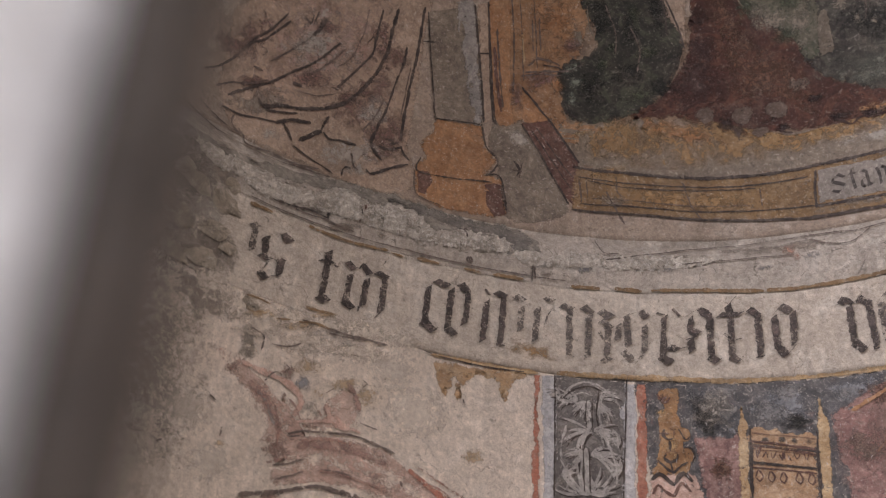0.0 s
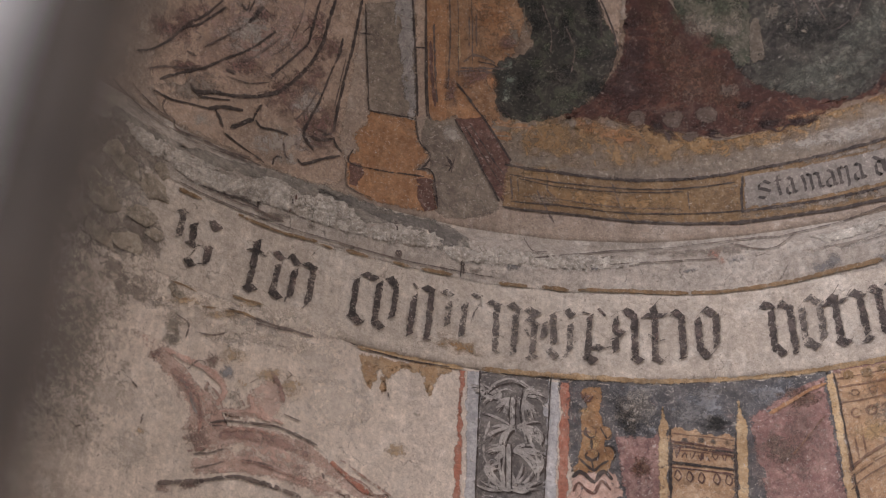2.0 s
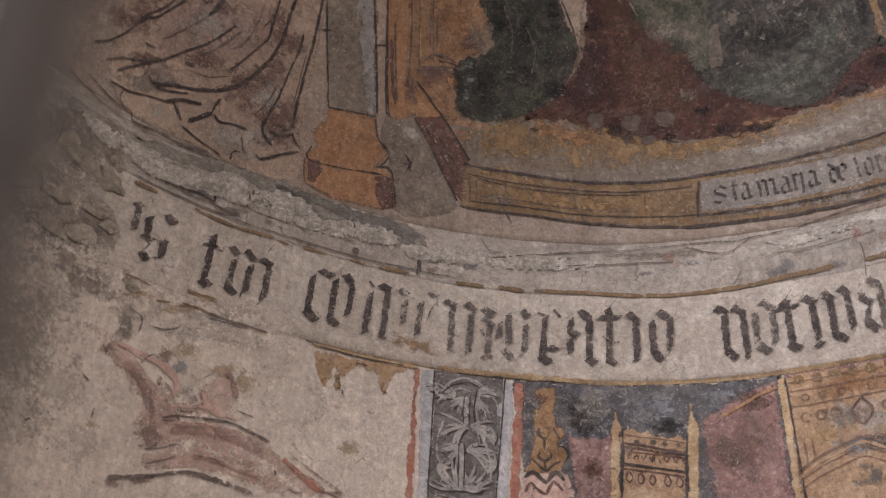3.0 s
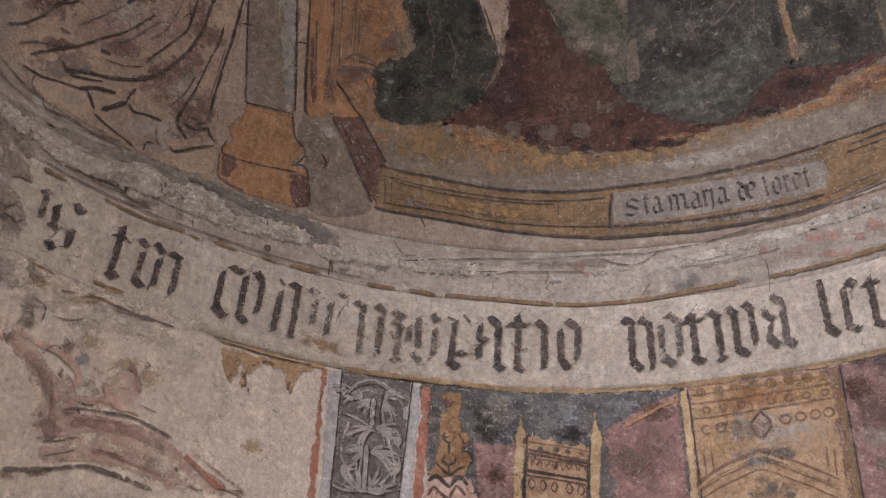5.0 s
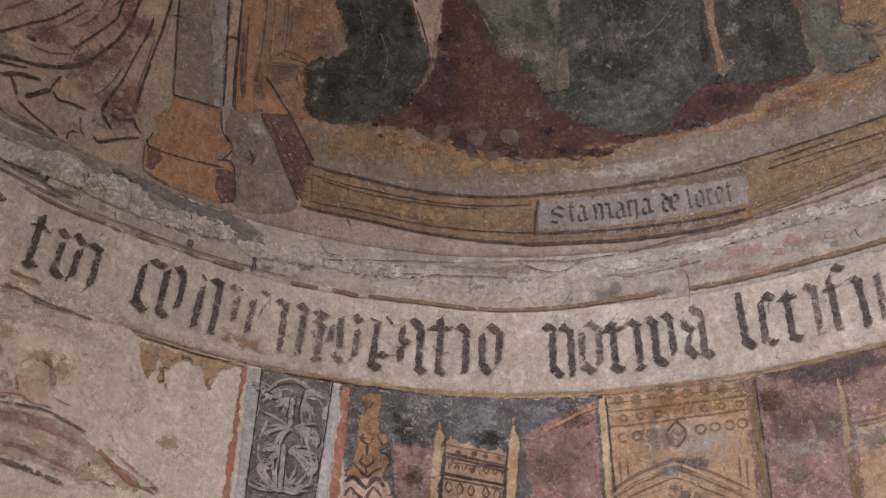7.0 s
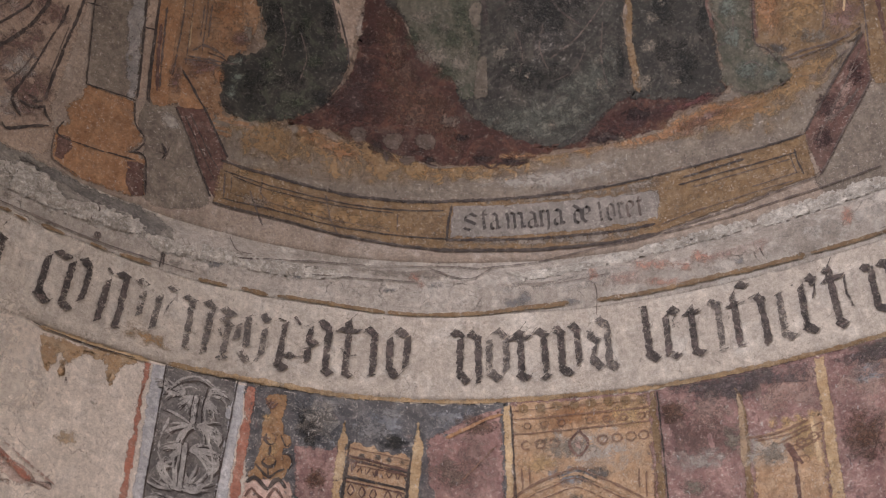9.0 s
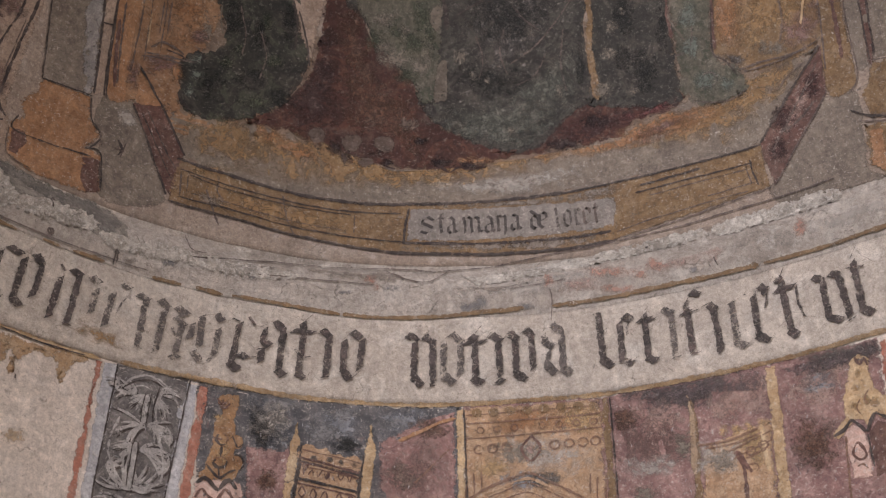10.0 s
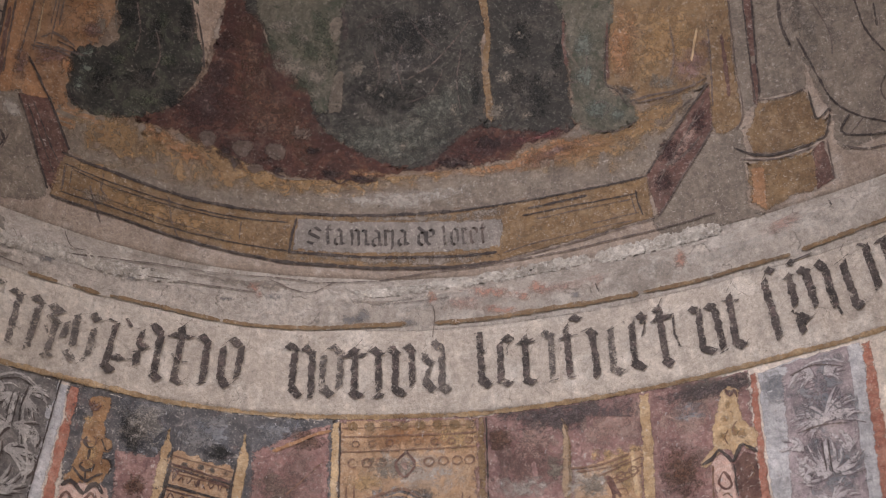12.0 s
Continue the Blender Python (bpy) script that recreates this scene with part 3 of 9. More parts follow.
P_CLAY = paint("clay_grey", (0.157, 0.128, 0.099), (0.111, 0.089, 0.069), (0.204, 0.168, 0.133), 0.25, 0.9, flecks=0.3)
P_CLOT = paint("clotted_red", (0.030, 0.009, 0.008), (0.018, 0.006, 0.006), (0.055, 0.022, 0.018), 0.25, 0.95, flecks=0.2)
P_ROSEBR = paint("rose_brown", (0.319, 0.196, 0.166), (0.237, 0.141, 0.121), (0.429, 0.297, 0.256), 0.44, 0.8, grit=0.6)
P_BLUSH = paint("worn_blush", (0.540, 0.395, 0.335), (0.470, 0.335, 0.280), (0.610, 0.480, 0.420), 0.36, 0.75, grit=0.7)
P_MAUVEDK = paint("mauve_shade", (0.190, 0.150, 0.158), (0.140, 0.108, 0.115), (0.260, 0.215, 0.220), 0.35, 0.8)
P_UMBER = paint("umber_line", (0.205, 0.115, 0.078), (0.145, 0.080, 0.055), (0.300, 0.190, 0.135), 0.32, 0.85, flecks=0.3)
P_DUST = paint("dusty_red", (0.120, 0.084, 0.067), (0.088, 0.059, 0.048), (0.160, 0.120, 0.100), 0.30, 0.85, flecks=0.3)
P_DRIP = paint("ochre_drip", (0.420, 0.275, 0.155), (0.330, 0.205, 0.115), (0.500, 0.375, 0.250), 0.22, 0.85)
P_MORTARDK = paint("dark_mortar", (0.150, 0.135, 0.122), (0.105, 0.094, 0.086), (0.215, 0.195, 0.178), 0.22, 0.95)
P_FINIAL = paint("finial_ochre", (0.300, 0.165, 0.078), (0.205, 0.108, 0.052), (0.375, 0.240, 0.130), 0.20)
P_TAN = paint("tan_ochre", (0.400, 0.256, 0.153), (0.298, 0.181, 0.107), (0.484, 0.349, 0.233), 0.22)
P_PALEGOLD = paint("pale_gold", (0.400, 0.285, 0.185), (0.300, 0.205, 0.135), (0.500, 0.390, 0.280), 0.35, 0.85)
M_CRUST = plaster("crumbled_lime", (0.56, 0.51, 0.455), (0.33, 0.29, 0.25), (0.74, 0.69, 0.64), 22.0, 0.7, 0.95, 1.0)


def stain(name, base, opacity=0.75, spread=0.30):
    """A thin coat of one pigment, lighter and darker by a third."""
    return paint(name, base, tuple(x * (1 - spread) for x in base), tuple(x * (1 + spread) + 0.01 for x in base), 0.25, opacity, True, 0.25, blot=18.0)


W_RUST = stain("rust_stain", (0.105, 0.050, 0.032), 0.8)
W_MULBERRY = stain("mulberry_stain", (0.054, 0.023, 0.022), 0.8)
W_CRIMSON = stain("crimson_stain", (0.110, 0.036, 0.034), 0.8)
W_CLOT = stain("clot_stain", (0.022, 0.009, 0.009), 0.9)
W_DUST = stain("dust_stain", (0.155, 0.110, 0.088), 0.85)
W_SOOT = stain("soot_stain", (0.019, 0.018, 0.016), 0.8)
W_MOSS = stain("moss_stain", (0.060, 0.066, 0.042), 0.8)
W_CLAY = stain("clay_stain", (0.200, 0.168, 0.135), 0.75)
W_TEAL = stain("teal_stain", (0.150, 0.165, 0.138), 0.8)
W_CORAL = stain("coral_stain", (0.450, 0.250, 0.190), 0.6)
W_SLATE = stain("slate_stain", (0.210, 0.200, 0.200), 0.65)
W_GOLD = stain("gold_stain", (0.480, 0.320, 0.165), 0.65)
W_ROSEBR = stain("rose_brown_stain", (0.270, 0.178, 0.150), 0.65)
W_BLUSH = stain("blush_stain", (0.530, 0.364, 0.307), 0.7, 0.15)
W_PLASTER = stain("plaster_skim", (0.560, 0.485, 0.415), 0.85, 0.12)
W_CHALK = stain("chalk_stain", (0.640, 0.565, 0.495), 0.6, 0.10)
W_DUSK = stain("dusk_stain", (0.105, 0.078, 0.078), 0.75)
W_STRAW = stain("straw_stain", (0.470, 0.345, 0.220), 0.6)
# ash serves real stains and the shade painted at the apse's far left
W_ASH = stain("ash_stain_and_shade", (0.285, 0.247, 0.207), 0.6)
W_MAUVE = stain("mauve_stain", (0.260, 0.205, 0.215), 0.6)


def mural(name, label, category="mural", group=""):
    return tagged(new(name), label, category, group)


# ---- the murals ----
drapery = mural("painted_drapery", "line-drawn drapery folds on beige dome plaster", group="painted draperies")
fill("hem", [(-1.476, 0.794), (-1.166, 0.953), (-0.989, 1.022), (-0.985, 0.924), (-0.985, 0.721), (-0.991, 0.582), (-0.964, 0.471), (-1.028, 0.421), (-1.16, 0.413), (-1.307, 0.418), (-1.425, 0.422), (-1.49, 0.495), (-1.495, 0.628)], P_BEIGE, drapery, 1, smooth=True)
wash("stain", [(-1.433, 0.819), (-1.087, 0.986), (-1.069, 0.808), (-1.169, 0.629), (-1.354, 0.539), (-1.454, 0.585)], W_PINK, drapery, 2)
wash("stain", [(-1.208, 0.68), (-1.051, 0.798), (-1.049, 0.663), (-1.115, 0.567), (-1.233, 0.54)], W_RED, drapery, 2)
wash("stain", [(-1.123, 0.632), (-1.004, 0.68), (-0.999, 0.545), (-1.091, 0.474)], W_RED, drapery, 2)
wash("stain", [(-1.353, 0.83), (-1.201, 0.887), (-1.146, 0.776), (-1.249, 0.645), (-1.35, 0.679)], W_PALE, drapery, 2)
wash("stain", [(-1.187, 0.536), (-1.038, 0.564), (-1.104, 0.451), (-1.221, 0.434)], W_PALE, drapery, 2)
wash("stain", [(-1.506, 0.672), (-1.425, 0.79), (-1.385, 0.694), (-1.475, 0.606)], W_RED, drapery, 2)
wash("stain", [(-1.493, 0.475), (-1.365, 0.602), (-1.298, 0.569), (-1.416, 0.462)], W_GREY, drapery, 2)
line("fold_line", [(-1.368, 0.812), (-1.405, 0.737), (-1.439, 0.691), (-1.468, 0.629), (-1.501, 0.576), (-1.539, 0.542)], 0.0067, P_LINE, drapery, 7)
line("fold_line", [(-1.357, 0.793), (-1.411, 0.708), (-1.443, 0.679), (-1.473, 0.617), (-1.51, 0.563)], 0.0067, P_LINE, drapery, 7)
line("fold_line", [(-1.271, 0.851), (-1.288, 0.79), (-1.335, 0.72), (-1.383, 0.657)], 0.0053, P_LINESOFT, drapery, 7)
line("fold_line", [(-1.213, 0.8), (-1.268, 0.717), (-1.32, 0.661), (-1.37, 0.602), (-1.432, 0.546), (-1.468, 0.506)], 0.0067, P_LINE, drapery, 7)
line("fold_line", [(-1.195, 0.791), (-1.238, 0.723), (-1.276, 0.673)], 0.0053, P_LINESOFT, drapery, 7)
line("fold_line", [(-1.263, 0.848), (-1.274, 0.815), (-1.288, 0.79)], 0.0107, P_LINE, drapery, 7)
line("fold_line", [(-1.116, 0.945), (-1.118, 0.876), (-1.121, 0.815), (-1.131, 0.789), (-1.168, 0.724), (-1.2, 0.668)], 0.0067, P_LINE, drapery, 7)
line("fold_line", [(-1.195, 0.681), (-1.2, 0.665)], 0.0120, P_LINE, drapery, 7)
line("fold_line", [(-1.073, 0.964), (-1.079, 0.895), (-1.082, 0.834), (-1.096, 0.777), (-1.119, 0.722), (-1.15, 0.668), (-1.174, 0.635), (-1.208, 0.607), (-1.242, 0.588), (-1.284, 0.567), (-1.328, 0.553), (-1.375, 0.527), (-1.393, 0.542)], 0.0107, P_LINE, drapery, 7)
line("fold_line", [(-1.375, 0.527), (-1.365, 0.521), (-1.324, 0.535), (-1.289, 0.551)], 0.0067, P_LINE, drapery, 7)
line("fold_line", [(-1.031, 0.865), (-1.032, 0.815), (-1.049, 0.738), (-1.064, 0.654), (-1.079, 0.604), (-1.092, 0.549)], 0.0067, P_LINE, drapery, 7)
line("fold_line", [(-1.076, 0.609), (-1.092, 0.549), (-1.073, 0.523), (-1.06, 0.51)], 0.0093, P_LINE, drapery, 7)
line("fold_line", [(-1, 0.994), (-0.999, 0.911), (-1, 0.836), (-1.006, 0.757), (-1.011, 0.678), (-1.015, 0.589)], 0.0093, P_LINE, drapery, 7)
line("fold_line", [(-0.988, 0.898), (-0.956, 0.906)], 0.0067, P_LINE, drapery, 7)
line("fold_line", [(-1.013, 0.572), (-1.005, 0.553), (-0.987, 0.536)], 0.0080, P_LINE, drapery, 7)
line("fold_line", [(-1.072, 0.549), (-1.046, 0.548), (-1.013, 0.567)], 0.0080, P_LINE, drapery, 7)
line("fold_line", [(-1.057, 0.575), (-1.034, 0.58), (-1.041, 0.565), (-1.019, 0.582)], 0.0080, P_LINE, drapery, 7)
line("fold_line", [(-1.097, 0.47), (-1.085, 0.461), (-1.06, 0.475), (-1.033, 0.498), (-0.99, 0.524)], 0.0080, P_LINE, drapery, 7)
line("fold_line", [(-1.138, 0.499), (-1.131, 0.468), (-1.117, 0.458)], 0.0067, P_LINESOFT, drapery, 7)
line("fold_line", [(-1.157, 0.424), (-1.153, 0.45), (-1.136, 0.455)], 0.0067, P_LINE, drapery, 7)
line("fold_line", [(-1.217, 0.529), (-1.2, 0.516), (-1.171, 0.523), (-1.13, 0.527)], 0.0080, P_LINE, drapery, 7)
line("fold_line", [(-1.222, 0.53), (-1.25, 0.501), (-1.275, 0.473)], 0.0133, P_LINE, drapery, 7)
line("fold_line", [(-1.207, 0.582), (-1.22, 0.549), (-1.222, 0.53)], 0.0067, P_LINE, drapery, 7)
line("fold_line", [(-1.339, 0.497), (-1.299, 0.525), (-1.251, 0.541)], 0.0107, P_LINE, drapery, 7)
line("fold_line", [(-1.322, 0.507), (-1.303, 0.483), (-1.293, 0.466)], 0.0080, P_LINE, drapery, 7)
line("fold_line", [(-1.475, 0.469), (-1.43, 0.472), (-1.388, 0.486), (-1.332, 0.501)], 0.0067, P_LINE, drapery, 7)
line("fold_line", [(-1.443, 0.463), (-1.447, 0.44), (-1.434, 0.421), (-1.414, 0.417), (-1.406, 0.4), (-1.374, 0.4), (-1.339, 0.407), (-1.301, 0.404), (-1.258, 0.406), (-1.215, 0.42)], 0.0067, P_LINESOFT, drapery, 7)
line("fold_line", [(-1.287, 0.452), (-1.248, 0.439), (-1.21, 0.431), (-1.179, 0.421)], 0.0067, P_LINE, drapery, 7)
line("fold_line", [(-1.501, 0.514), (-1.463, 0.548), (-1.422, 0.567), (-1.378, 0.603)], 0.0067, P_LINESOFT, drapery, 7)
line("fold_line", [(-1.317, 0.627), (-1.291, 0.63)], 0.0133, P_LINE, drapery, 7)
line("fold_line", [(-1.423, 0.619), (-1.397, 0.619)], 0.0093, P_LINESOFT, drapery, 7)
line("fold_line", [(-1.322, 0.826), (-1.302, 0.816), (-1.301, 0.843)], 0.0053, P_LINE, drapery, 7)
line("fold_line", [(-1.296, 0.813), (-1.289, 0.858)], 0.0053, P_LINE, drapery, 7)
line("fold_line", [(-1.579, 0.433), (-1.492, 0.398), (-1.418, 0.387), (-1.344, 0.388), (-1.271, 0.399), (-1.184, 0.409)], 0.0053, P_LINESOFT, drapery, 7)
line("fold_line", [(-1.528, 0.452), (-1.479, 0.427), (-1.421, 0.414)], 0.0053, P_LINESOFT, drapery, 7)
line("fold_line", [(-1.164, 0.82), (-1.177, 0.771), (-1.208, 0.73)], 0.0040, P_LINESOFT, drapery, 7)
line("fold_line", [(-1.012, 0.814), (-1.016, 0.735), (-1.021, 0.665)], 0.0040, P_LINESOFT, drapery, 7)
line("fold_line", [(-1.073, 0.692), (-1.088, 0.634), (-1.118, 0.577)], 0.0040, P_LINESOFT, drapery, 7)
line("fold_line", [(-1.155, 0.926), (-1.156, 0.858), (-1.164, 0.82)], 0.0053, P_LINESOFT, drapery, 7)
line("fold_line", [(-1.302, 0.61), (-1.249, 0.623), (-1.201, 0.651)], 0.0040, P_LINESOFT, drapery, 7)
line("fold_line", [(-1.141, 0.831), (-1.125, 0.856), (-1.119, 0.808)], 0.0040, P_LINE, drapery, 7)
wash("stain", [(-1.537, 0.624), (-1.524, 0.671), (-1.473, 0.702), (-1.444, 0.683), (-1.464, 0.638), (-1.512, 0.612)], W_RED, drapery, 3)
wash("stain", [(-1.322, 0.633), (-1.3, 0.678), (-1.237, 0.709), (-1.209, 0.692), (-1.238, 0.649), (-1.296, 0.623)], W_RED, drapery, 3)
wash("stain", [(-1.122, 0.798), (-1.101, 0.85), (-1.037, 0.875), (-1.006, 0.846), (-1.033, 0.797), (-1.092, 0.779)], W_RED, drapery, 3)
wash("stain", [(-1.139, 0.858), (-1.134, 0.911), (-1.099, 0.923), (-1.076, 0.882), (-1.086, 0.833), (-1.118, 0.827)], W_RED, drapery, 3)
wash("stain", [(-1.227, 0.626), (-1.199, 0.663), (-1.128, 0.695), (-1.097, 0.686), (-1.133, 0.647), (-1.198, 0.621)], W_RED, drapery, 3)
wash("stain", [(-1.289, 0.81), (-1.275, 0.842), (-1.229, 0.863), (-1.208, 0.85), (-1.227, 0.819), (-1.269, 0.801)], W_RED, drapery, 3)
wash("stain", [(-1.469, 0.543), (-1.444, 0.58), (-1.378, 0.618), (-1.349, 0.615), (-1.382, 0.578), (-1.442, 0.545)], W_RED, drapery, 3)
wash("stain", [(-1.371, 0.707), (-1.349, 0.757), (-1.278, 0.795), (-1.243, 0.777), (-1.274, 0.727), (-1.339, 0.697)], W_PALE, drapery, 3)
wash("stain", [(-1.149, 0.622), (-1.132, 0.677), (-1.073, 0.701), (-1.045, 0.666), (-1.07, 0.611), (-1.122, 0.597)], W_PALE, drapery, 3)
wash("stain", [(-1.394, 0.43), (-1.371, 0.472), (-1.312, 0.502), (-1.286, 0.489), (-1.315, 0.449), (-1.369, 0.424)], W_PALE, drapery, 3)

column = mural("painted_column", "painted grey column on a brown moulded base", group="painted columns")
fill("shaft", [(-0.988, 0.985), (-0.856, 1.048), (-0.828, 0.926), (-0.81, 0.815), (-0.798, 0.713), (-0.832, 0.705), (-0.927, 0.686), (-0.951, 0.818)], P_STONE, column, 2, smooth=False, rim=0.005)
fill("shade", [(-0.911, 1.024), (-0.856, 1.048), (-0.82, 0.878), (-0.797, 0.718), (-0.828, 0.71), (-0.861, 0.861)], P_BLUEGREY, column, 3, smooth=True)
fill("strip", [(-0.848, 1.052), (-0.818, 1.065), (-0.79, 0.874), (-0.772, 0.728), (-0.794, 0.711), (-0.814, 0.864)], P_BEIGE, column, 2, smooth=False, rim=0.005)
fill("base", [(-0.929, 0.689), (-0.801, 0.703), (-0.788, 0.643), (-0.757, 0.607), (-0.765, 0.577), (-0.786, 0.554), (-0.747, 0.556), (-0.73, 0.448), (-0.764, 0.428), (-0.907, 0.421), (-0.966, 0.447), (-0.975, 0.529), (-0.947, 0.564), (-0.965, 0.599), (-0.931, 0.654)], P_ORANGE, column, 3, smooth=False)
fill("base_side", [(-0.788, 0.526), (-0.766, 0.538), (-0.745, 0.533), (-0.733, 0.447), (-0.762, 0.43), (-0.784, 0.465)], P_REDBR, column, 4, smooth=False, rim=0.005)
fill("base_side", [(-0.965, 0.517), (-0.934, 0.525), (-0.92, 0.501), (-0.941, 0.453), (-0.961, 0.453)], P_REDBR, column, 4, smooth=False, rim=0.005)
fill("base_side", [(-0.833, 0.699), (-0.802, 0.702), (-0.793, 0.668), (-0.826, 0.661)], P_ORANGE, column, 4, smooth=False, rim=0.005)
line("outline", [(-0.988, 0.985), (-0.951, 0.818), (-0.929, 0.686)], 0.0047, P_LINE, column, 7)
line("outline", [(-0.856, 1.048), (-0.817, 0.863), (-0.796, 0.715)], 0.0070, P_LINE, column, 7)
line("outline", [(-0.818, 1.065), (-0.799, 0.938), (-0.783, 0.809), (-0.771, 0.72)], 0.0059, P_LINE, column, 7)
line("outline", [(-0.828, 0.912), (-0.793, 0.919)], 0.0059, P_LINE, column, 7)
line("outline", [(-0.929, 0.687), (-0.832, 0.703), (-0.799, 0.705)], 0.0047, P_LINE, column, 7)
line("outline", [(-0.799, 0.7), (-0.788, 0.643), (-0.756, 0.608), (-0.765, 0.575), (-0.786, 0.552)], 0.006, P_LINE, column, 7)
line("outline", [(-0.786, 0.552), (-0.747, 0.556), (-0.73, 0.448)], 0.005, P_LINE, column, 7)
line("outline", [(-0.958, 0.558), (-0.965, 0.517), (-0.9, 0.518), (-0.769, 0.537)], 0.0047, P_LINE, column, 7)
line("outline", [(-0.745, 0.533), (-0.732, 0.451)], 0.0047, P_LINESOFT, column, 7)
line("outline", [(-0.972, 0.513), (-0.963, 0.446), (-0.902, 0.429)], 0.0047, P_LINESOFT, column, 7)
fill("wall_patch", [(-0.768, 0.721), (-0.689, 0.734), (-0.629, 0.625), (-0.575, 0.52), (-0.593, 0.463), (-0.728, 0.431), (-0.745, 0.533), (-0.761, 0.548), (-0.753, 0.59), (-0.781, 0.648)], P_STONE, column, 1, smooth=True)
wash("stain", [(-0.73, 0.702), (-0.686, 0.718), (-0.673, 0.679), (-0.709, 0.658)], W_PALE, column, 2)
line("mark", [(-0.712, 0.614), (-0.698, 0.593), (-0.704, 0.572)], 0.008, P_LINE, column, 7)
line("mark", [(-0.715, 0.587), (-0.691, 0.587)], 0.006, P_LINESOFT, column, 7)
line("mark", [(-0.691, 0.613), (-0.698, 0.567)], 0.004, P_LINESOFT, column, 7)

madonna = mural("painted_throne", "painted throne scene of red and green cloths above an ochre step")
fill("undercoat", [(-0.757, 1.047), (1.345, 1.111), (1.285, 0.89), (1.242, 0.687), (1.161, 0.691), (1.022, 0.562), (0.76, 0.605), (0.459, 0.608), (0.161, 0.606), (-0.132, 0.596), (-0.425, 0.618), (-0.577, 0.582), (-0.677, 0.702), (-0.741, 0.819)], P_UNDER, madonna, 0, smooth=True)
fill("ochre_field", [(-0.818, 1.065), (-0.515, 1.165), (-0.517, 1.032), (-0.545, 0.949), (-0.576, 0.864), (-0.572, 0.78), (-0.472, 0.746), (-0.589, 0.681), (-0.621, 0.757), (-0.69, 0.742), (-0.756, 0.717), (-0.789, 0.841)], P_OCHRE, madonna, 1, smooth=True)
fill("ochre_strip", [(-0.812, 1.067), (-0.757, 1.089), (-0.738, 0.945), (-0.724, 0.798), (-0.719, 0.731), (-0.762, 0.724), (-0.786, 0.842)], P_ORANGE, madonna, 2, smooth=True, rim=0.005)
line("rail", [(-0.749, 1.092), (-0.729, 0.949), (-0.723, 0.815)], 0.006, P_LINESOFT, madonna, 7)
line("rail", [(-0.725, 1.101), (-0.707, 0.974), (-0.695, 0.859)], 0.004, P_LINESOFT, madonna, 7)
line("rail", [(-0.693, 0.886), (-0.641, 0.898), (-0.569, 0.908)], 0.007, P_LINESOFT, madonna, 7)
line("rail", [(-0.684, 1.115), (-0.669, 1.004), (-0.659, 0.906)], 0.004, P_LINESOFT, madonna, 7)
line("rail", [(-0.818, 1.065), (-0.792, 0.907), (-0.777, 0.794), (-0.764, 0.715)], 0.006, P_LINE, madonna, 7)
wash("glaze", [(-0.689, 1.097), (-0.555, 1.138), (-0.562, 0.969), (-0.636, 0.914)], W_ORANGE, madonna, 2)
wash("glaze", [(-0.703, 0.874), (-0.57, 0.916), (-0.595, 0.858), (-0.687, 0.829)], W_RED, madonna, 2)
fill("ground", [(-0.595, 0.76), (-0.455, 0.779), (-0.258, 0.786), (-0.099, 0.72), (0.189, 0.705), (0.53, 0.754), (0.806, 0.814), (0.99, 0.818), (1.191, 0.838), (1.09, 0.742), (0.981, 0.619), (0.762, 0.619), (0.61, 0.617), (0.459, 0.613), (0.309, 0.61), (0.161, 0.606), (0.014, 0.6), (-0.132, 0.598), (-0.278, 0.605), (-0.425, 0.616), (-0.554, 0.626), (-0.597, 0.708)], P_STONE, madonna, 1, smooth=False)
wash("glaze", [(-0.572, 0.762), (-0.398, 0.8), (-0.302, 0.773), (-0.318, 0.682), (-0.432, 0.66), (-0.55, 0.662)], W_OCHRE, madonna, 2)
wash("glaze", [(-0.412, 0.79), (-0.289, 0.785), (-0.191, 0.735), (-0.248, 0.712), (-0.341, 0.735)], W_ORANGE, madonna, 3)
wash("glaze", [(-0.251, 0.736), (-0.114, 0.726), (0.038, 0.707), (0.22, 0.703), (0.1, 0.67), (-0.11, 0.675)], W_OCHRE, madonna, 2)
wash("glaze", [(0.312, 0.734), (0.561, 0.75), (0.721, 0.776), (0.914, 0.796), (0.87, 0.729), (0.619, 0.711), (0.403, 0.708)], W_ORANGE, madonna, 3)
wash("glaze", [(0.561, 0.754), (0.803, 0.797), (0.997, 0.816), (1.175, 0.836), (1.09, 0.742), (0.964, 0.65), (0.77, 0.682)], W_OCHRE, madonna, 2)
wash("glaze", [(0.885, 0.812), (1.082, 0.841), (1.157, 0.825), (1.074, 0.739), (0.973, 0.7)], W_OCHRE, madonna, 3)
wash("glaze", [(0.643, 0.785), (0.851, 0.8), (0.909, 0.771), (0.779, 0.742), (0.622, 0.741)], W_ORANGE, madonna, 3)
wash("glaze", [(0.1, 0.67), (0.402, 0.691), (0.557, 0.702), (0.46, 0.634), (0.22, 0.63)], W_PALE, madonna, 3)
wash("glaze", [(-0.571, 0.755), (-0.259, 0.794), (-0.099, 0.72), (0.189, 0.702), (0.529, 0.747), (0.621, 0.728), (0.311, 0.677), (-0.107, 0.641), (-0.429, 0.644)], W_OCHRE, madonna, 3)
